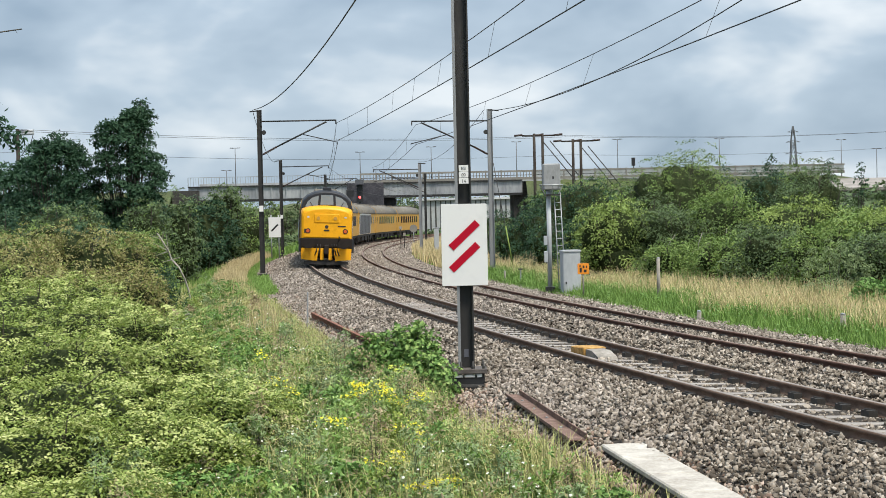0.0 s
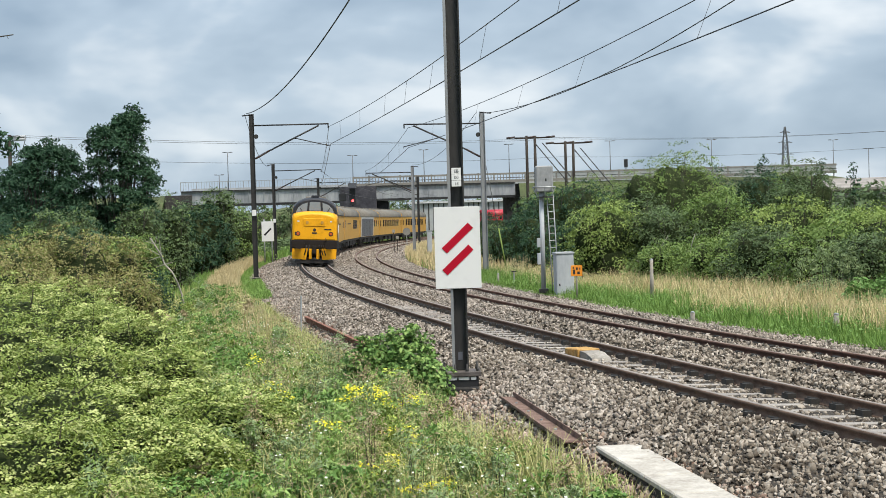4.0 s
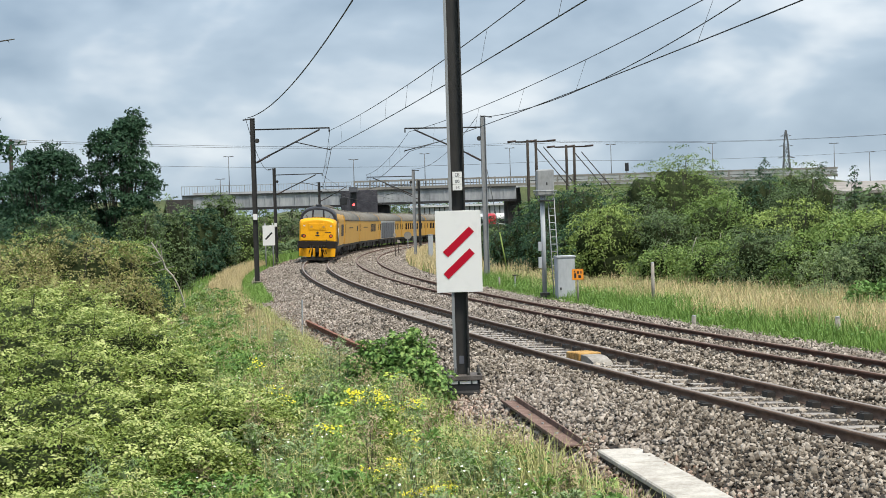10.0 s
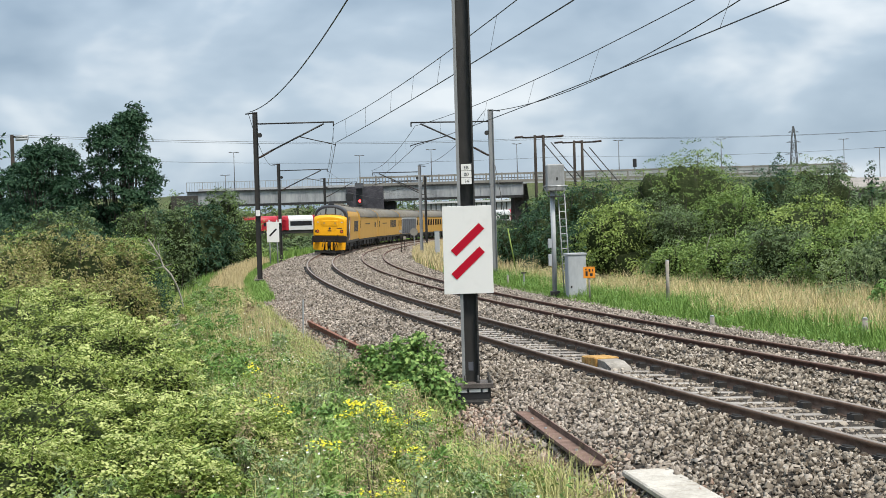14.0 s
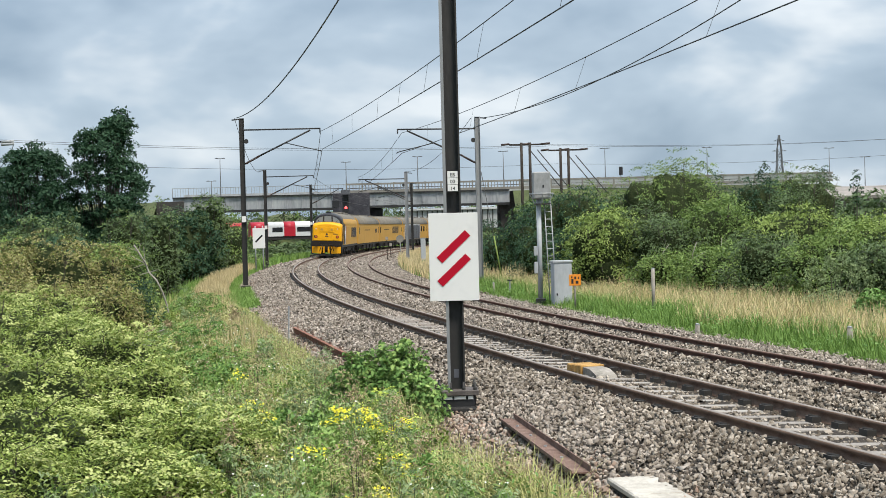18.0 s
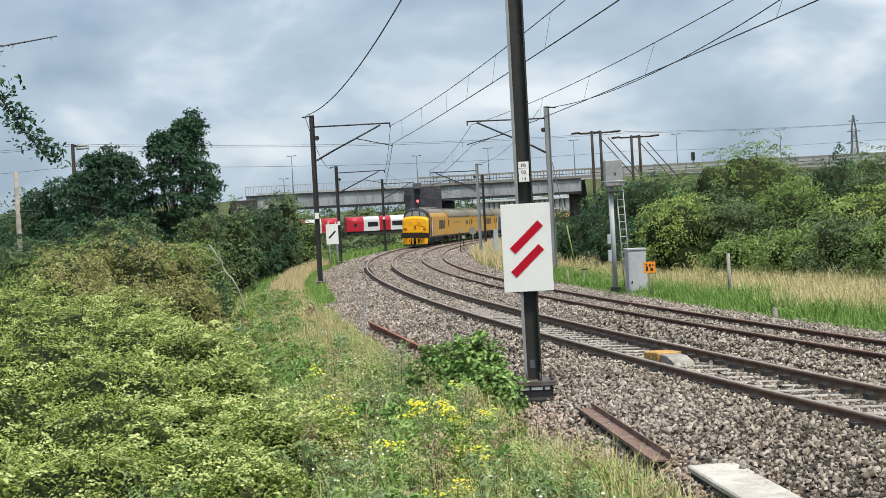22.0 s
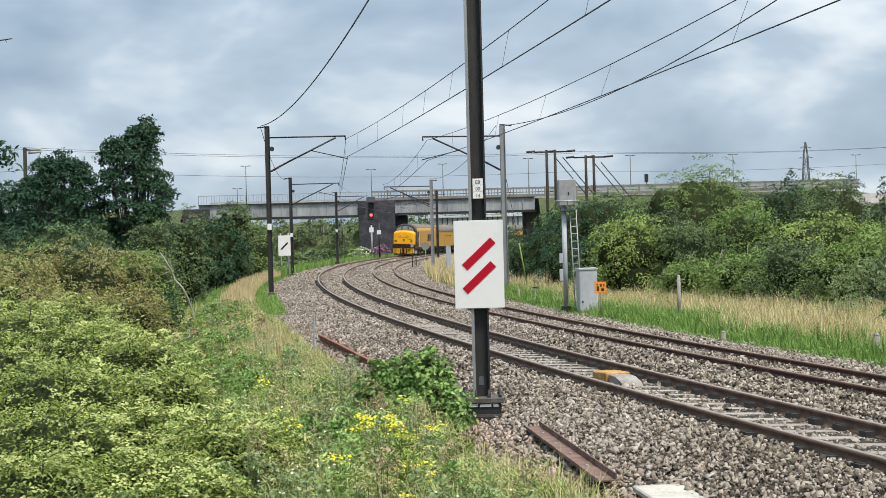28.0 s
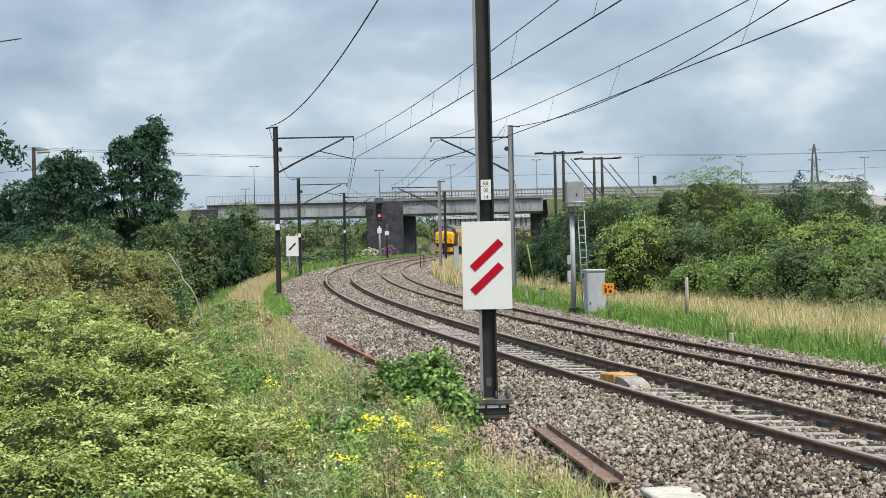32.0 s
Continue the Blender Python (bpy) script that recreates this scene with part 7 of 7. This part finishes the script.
def build_grass():
    rng = np.random.default_rng(71)
    # left verge: tangled grass with leafy weeds; straw further along the ballast edge
    n = 46000
    s, u = rng.uniform(-2, 36, n), -3.5 - np.abs(rng.normal(0, 2.4, n))
    x, y = line_xy(s, u)
    ok = (y > 9.5) & (np.abs(x) < 0.36 * y + 1)
    x, y, u = x[ok], y[ok], u[ok]
    sel = rng.random(len(x))
    patch = np.clip(bump2(x, y, 0.8) * 0.3 + bump2(y, x, 2.3) * 0.15 + 0.5, 0, 1)
    for name, lab, lo, hi, m, hh in (("green_grass", "long tangled green grass on the near verge", -1, 0.50, L_GRASS, 0.27), ("mixed_grass", "half-dry seeding grass on the near verge", 0.50, 2, L_MIXED, 0.6)):
        v = sel * 0.45 + patch * 0.55
        q = (v > lo) & (v <= hi)
        h = hh * rng.uniform(0.35, 1.3, q.sum()) * (0.6 + 0.6 * patch[q]) * np.clip((-u[q] - 3.1) / 0.9, 0.3, 1)
        blades(name, lab, rng, x[q], y[q], h, m, 0.9, 0.0055)
    for k, (m, lab, share) in enumerate(((L_BRAMBLE, "leafy green weeds among the verge grass", 0.5), (L_SILVER, "pale green leafy weeds among the verge grass", 0.4), (L_MIXED, "dry brown leaf litter and stalks in the grass", 0.28))):
        q = rng.choice(len(x), int(70000 * share))
        keep = rng.random(len(q)) < np.clip(bump2(x[q] + 3 * k, y[q], 1.4) * 0.45 + 0.55, 0.05, 1)
        q = q[keep & (u[q] < -3.7)]
        hh = (0.05 + 0.5 * rng.random(len(q)) ** 1.3) * np.clip((-u[q] - 3.3) / 1.0, 0.3, 1) * (0.7 + 0.5 * np.clip(bump2(x[q], y[q] + 2 * k, 0.9), -0.5, 1))
        C = np.stack([x[q], y[q], ground_z(x[q], y[q]) + hh], 1)
        N = rng.normal(size=C.shape) * 0.5 + np.array([0, -0.15, 0.9])
        tagged(leaves("meadow_weeds", C, N / np.linalg.norm(N, axis=1)[:, None], 0.048, m, rng, 0.45), lab, "weeds")
    # pinkish seed heads over the grass
    q = rng.choice(len(x), 13000)
    q = q[(bump2(x[q], y[q], 1.1) > -0.2) & (u[q] < -3.8)]
    top = ground_z(x[q], y[q]) + rng.uniform(0.35, 0.75, len(q)) * np.clip((-u[q] - 3.2) / 1.2, 0.4, 1)
    C = np.stack([x[q], y[q], top], 1)
    N = rng.normal(size=C.shape) * np.array([1, 1, 0.15])
    tagged(leaves("seed_heads", C, N / np.linalg.norm(N, axis=1)[:, None], 0.05, L_SEED, rng, 0.3), "pinkish dry grass seed heads over the verge", "grass")
    # daisies and white campion dots
    q = rng.choice(np.nonzero(u < -4.5)[0], 900)
    C = np.stack([x[q], y[q], ground_z(x[q], y[q]) + rng.uniform(0.3, 0.62, 900)], 1)
    ob = leaves("wild_daisies", C, np.tile([0, -0.5, 0.86], (900, 1)), 0.03, L_WHITEFLOWER, rng, 1.0)
    tagged(ob, "tiny white wild flowers scattered in the grass", "wildflower", kind="stuff")
    # rough grass where the camera stands
    n = 16000
    gx, gy = rng.uniform(-7, 5, n), rng.uniform(-7, 11, n)
    _, gu = su(gx, gy)
    q = gu < -3.9
    blades("green_grass", "rough green grass around the viewpoint", rng, gx[q], gy[q], 0.22 * rng.uniform(0.4, 1.3, q.sum()), L_GRASS, 0.9, 0.008, bent=False)
    # further left verge
    n = 56000
    s, u = 22 + 78 * rng.random(n) ** 1.5, -3.4 - np.abs(rng.normal(0, 1.6, n))
    x, y = line_xy(s, u)
    straw = (u > -5.4) & (u < -4.0) & (rng.random(n) < np.where(s > 52, 0.8, 0.12))
    dry = ~straw & (rng.random(n) < 0.45) & (s < 56)
    for q, name, lab, m, hh in ((straw, "straw_grass", "tall straw-coloured grass on the verge", L_STRAW, 0.75), (dry, "mixed_grass", "half-dry seeding grass on the verge", L_MIXED, 0.55), (~straw & ~dry, "green_grass", "green grass on the far verge", L_GRASS, 0.5)):
        blades(name, lab, rng, x[q], y[q], hh * rng.uniform(0.6, 1.25, q.sum()) * np.clip((-u[q] - 3.2) / 1.2, 0.15, 1), m, 0.4, 0.024, bent=False)
    n = 18000
    s, u = rng.uniform(100, 215, n), -3.8 - rng.random(n) ** 1.5 * 14
    x, y = line_xy(s, u)
    blades("green_grass", "green grass beyond the further masts", rng, x, y, 0.7 * rng.uniform(0.6, 1.3, n), L_GRASS, 0.4, 0.07, bent=False)
    # right verge: green at the foot, straw behind, in clumps of uneven height
    n = 135000
    s, u = rng.uniform(12, 62, n), 6.3 + rng.random(n) ** 1.25 * 7.5
    x, y = line_xy(s, u)
    f = np.clip((u - 6.5) / 2.0, 0, 1)
    clump = np.clip(0.5 + 0.35 * bump2(x, y, 1.7) + 0.3 * bump2(y, x, 3.9), 0, 1.2)
    straw = rng.random(n) < np.clip((u - 7.7 - 0.5 * bump2(y, x, 0.35)) / 1.3, 0, 1) * (0.6 + 0.4 * clump) * np.clip((13.2 - u) / 1.5, 0, 1)
    for q, name, lab, m, hh in ((straw & (rng.random(n) < 0.75), "straw_grass", "straw-coloured seeding grass along the far verge", L_STRAW, 0.6), (straw & (rng.random(n) < 0.55), "mixed_grass", "half-dry grass along the far verge", L_MIXED, 0.44), (~straw, "green_grass", "lush green grass along the far verge", L_GRASS, 0.5)):
        h = hh * rng.uniform(0.4, 1.25, q.sum()) * (0.55 + 0.65 * clump[q]) * np.clip((u[q] - 6.1) / 1.5, 0.2, 1)
        blades(name, lab, rng, x[q], y[q], h, m, 0.9, 0.012, bent=False)
    q = rng.choice(n, 16000)
    q = q[(bump2(x[q], y[q], 0.9) > 0.1) & (u[q] > 6.7)]
    C = np.stack([x[q], y[q], ground_z(x[q], y[q]) + 0.06 + 0.4 * rng.random(len(q)) ** 1.4], 1)
    N = rng.normal(size=C.shape) * 0.5 + np.array([0, -0.15, 0.9])
    tagged(leaves("meadow_weeds", C, N / np.linalg.norm(N, axis=1)[:, None], 0.085, L_BRAMBLE, rng, 0.5), "leafy green weeds in the far verge", "weeds")
    # a bright mown-looking strip and bank weeds by the second mast
    n = 10000
    s, u = rng.uniform(43, 59, n), -3.0 - rng.random(n) * 1.3
    x, y = line_xy(s, u)
    blades("green_grass", "bright green low grass at the ballast edge", rng, x, y, 0.26 * rng.uniform(0.5, 1.3, n), L_GRASS, 0.8, 0.018, bent=False)
    n = 24000
    s, u = rng.uniform(62, 170, n), 6.4 + rng.random(n) * 5.0
    x, y = line_xy(s, u)
    straw = rng.random(n) < 0.75
    for q, name, lab, m, hh in ((straw, "straw_grass", "straw-coloured grass by the far masts", L_STRAW, 0.8), (~straw, "green_grass", "green grass by the far masts", L_GRASS, 0.6)):
        blades(name, lab, rng, x[q], y[q], hh * rng.uniform(0.6, 1.2, q.sum()), m, 0.4, 0.04, bent=False)

def build_hanging_branch():
    """A tree standing beside the view, with one leafy bough and one bare twig reaching into it."""
    rng = np.random.default_rng(51)
    x0, y0 = -12.6, 28.0
    z0 = gz(x0, y0)
    th = thing("hawthorn_tree", "hawthorn tree with a drooping leafy bough", "tree", pose(x0, y0, z0 - 0.05))
    P = lambda x, z: Vector((x - x0, rng.uniform(-0.15, 0.15), z - z0))
    bough = [P(-11.0, 6.6), P(-9.9, 6.0), P(-9.25, 5.3), P(-8.95, 4.85), P(-8.75, 4.45), P(-8.45, 4.15), P(-8.2, 3.98)]
    bare = [P(-11.2, 6.9), P(-9.9, 6.25), P(-9.1, 6.22), P(-8.6, 6.3), P(-8.08, 6.36)]
    part("trunk", tubed((0, 0, 0), (0.3, 0, 7.4), 0.16, 0.06), M_BARK, th)
    bm = bmesh.new()
    for pts, r in ((bough, 0.03), (bare, 0.022)):
        tube(bm, (0.25, 0, pts[0].z - 0.6), pts[0], r * 1.6, r)
        for i, (a, b) in enumerate(zip(pts[:-1], pts[1:])):
            tube(bm, a, b, r * (1 - 0.12 * i), r * (0.88 - 0.12 * i), sides=5)
    for k in range(8):
        i = int(rng.integers(1, 4))
        p = bare[i].lerp(bare[i + 1], rng.random())
        tube(bm, p, p + Vector((rng.uniform(-0.1, 0.12), 0, rng.uniform(-0.12, 0.12))), 0.008, 0.004, sides=4)
    part("bough", bm, M_BARK, th)
    C = []
    for i in range(560):
        k = int(rng.integers(1, 6))
        C.append(np.array(bough[k].lerp(bough[k + 1], rng.random())) + rng.normal(size=3) * np.array([0.17, 0.17, 0.2]) * (1.25 - 0.15 * k) + np.array([0.06, 0, 0.05]))
    for i in range(9):
        C.append(np.array(bare[1].lerp(bare[3], rng.random())) + rng.normal(size=3) * 0.06 - np.array([0, 0, 0.07]))
    C = np.array(C)
    N = rng.normal(size=C.shape) + np.array([0, -0.6, 0.8])
    leaves("foliage", C, N / np.linalg.norm(N, axis=1)[:, None], 0.12, L_DARK, rng, 0.5, th)
    bl = [(-0.8, 0, 6.6, 0.9, 0.9, 0.8), (0.2, 0, 7.4, 0.8, 0.8, 0.7), (-1.3, 0, 5.2, 1.0, 1.0, 0.8), (-0.2, 0, 5.6, 0.8, 0.9, 0.7)]
    C, N = clumps(rng, bl, 160, 0.2, 30)
    leaves("crown", C, N, 0.12, L_DARK, rng, 0.5, th, far=True)

# ---- build everything ----
build_ground()
build_ballast_bed()
build_bridge()
build_embankment()
build_far_bank()
build_near_mast()
LOCO = build_loco()
COACHES = [build_coach(k, l) for k, l in (("plain", "weathered yellow test coach with plain sides"), ("louvre", "weathered yellow test coach with louvred sides"), ("grey", "yellow test coach with a grey white-framed panel"), ("windows", "yellow test coach with dark windows"), ("windows", "yellow test coach with dark windows"))]
EXPRESS = [build_express_car(-1, "red and white express end car"), build_express_car(0, "white express car with red ends"), build_express_car(1, "red and white express end car")]
for args in ((60.6, -3.19, -0.12, 7.79, 1, 3.65, True, "dark steel mast with a cantilever arm over the near track"), (102.4, -3.41, -0.4, 7.35, 1, 3.6, True, "dark steel mast with a cantilever arm over the near track"), (140.2, -3.2, 0.0, 6.95, 1, 3.2, True, "dark steel mast with a cantilever arm over the near track"),
             (60.4, 7.9, -0.4, 7.96, -1, 3.8, False, "grey-edged steel mast with a cantilever arm over the far track"), (102.2, 7.07, -0.3, 6.83, -1, 3.5, False, "grey-edged steel mast with a cantilever arm over the far track"), (140.7, 6.8, 0.0, 6.85, -1, 3.3, False, "dark steel mast with a cantilever arm over the far track")):
    build_line_mast(*args)
build_countdown_board()
build_signal_post()
build_cabinet()
build_small_lineside()
build_foreground_steel()
build_wires()
for x, y, z in ((-30.66, 240, 14.15), (-10.75, 240, 13.1), (0.63, 240, 13.7), (14.27, 240, 14.22), (30.23, 238, 14.2), (46.6, 239, 14.0), (66.5, 240.5, 13.5), (72.2, 240.5, 11.95), (-32.1, 240, 10.6)):
    build_street_lamp(x, y, 7.8 if x < 60 else 5.2, z)
build_h_pole(11.49, 12.38, 160, 11.15, "pair of tarred wooden power poles with a crossarm")
build_h_pole(16.12, 16.98, 165, 10.72, "pair of tarred wooden power poles with a crossarm")
build_pylon()
build_far_poles()
build_traffic_signal()
build_far_signal()
build_shed()
build_left_side()
build_right_side()
build_far_woods()
build_foreground()
build_hanging_branch()
build_weed_clumps()
build_grass()
build_stones()
build_track("railway_track_1", 0.0, 0.07, 0.0, M_RAIL_SIDE, M_RAIL_TOP, "near railway track on pale concrete sleepers", 75)
build_track("railway_track_2", TRACK_2, 0.0, -0.10, M_RAIL_SIDE_RED, M_RAIL_TOP_RED, "far railway track with rusty rails in ballast", 60)

# ---- movement ----
def motions():
    times = [t for t, s in TRAIN_RUN]
    fine = [0, 1.5, 3, 4.5, 6, 7.5, 9, 11, 13, 15, 17, 18.5, 20, 21, 22, 23.5, 25, 26.5, 28, 29, 30, 31, 32]
    at = lambda t: float(np.interp(t, times, [s for _, s in TRAIN_RUN]))
    walk(LOCO, [(t, vehicle_pose(at(t), 18.7, 4.0)) for t in fine])
    for k, c in enumerate(COACHES):
        walk(c, [(t, vehicle_pose(at(t) + 19.2 + 20.7 * k, 20.1, 3.2)) for t in fine])
    # the express crosses behind the bridge from right to left
    for k, c in enumerate(EXPRESS):
        rows = []
        for t in (0, 6, 12, 18, 24, 26, 29, 32):
            x = NOSE_X - 4.7 * (t - 12) - 1.5 * max(0, t - 25) + 22.6 * k + 11
            rows.append((t, Matrix.Translation((x, 290 + 0.3 * (x - NOSE_X), 0.5)) @ Matrix.Rotation(-math.pi / 2 + math.atan(0.3), 4, "Z")))
        walk(c, rows)

motions()
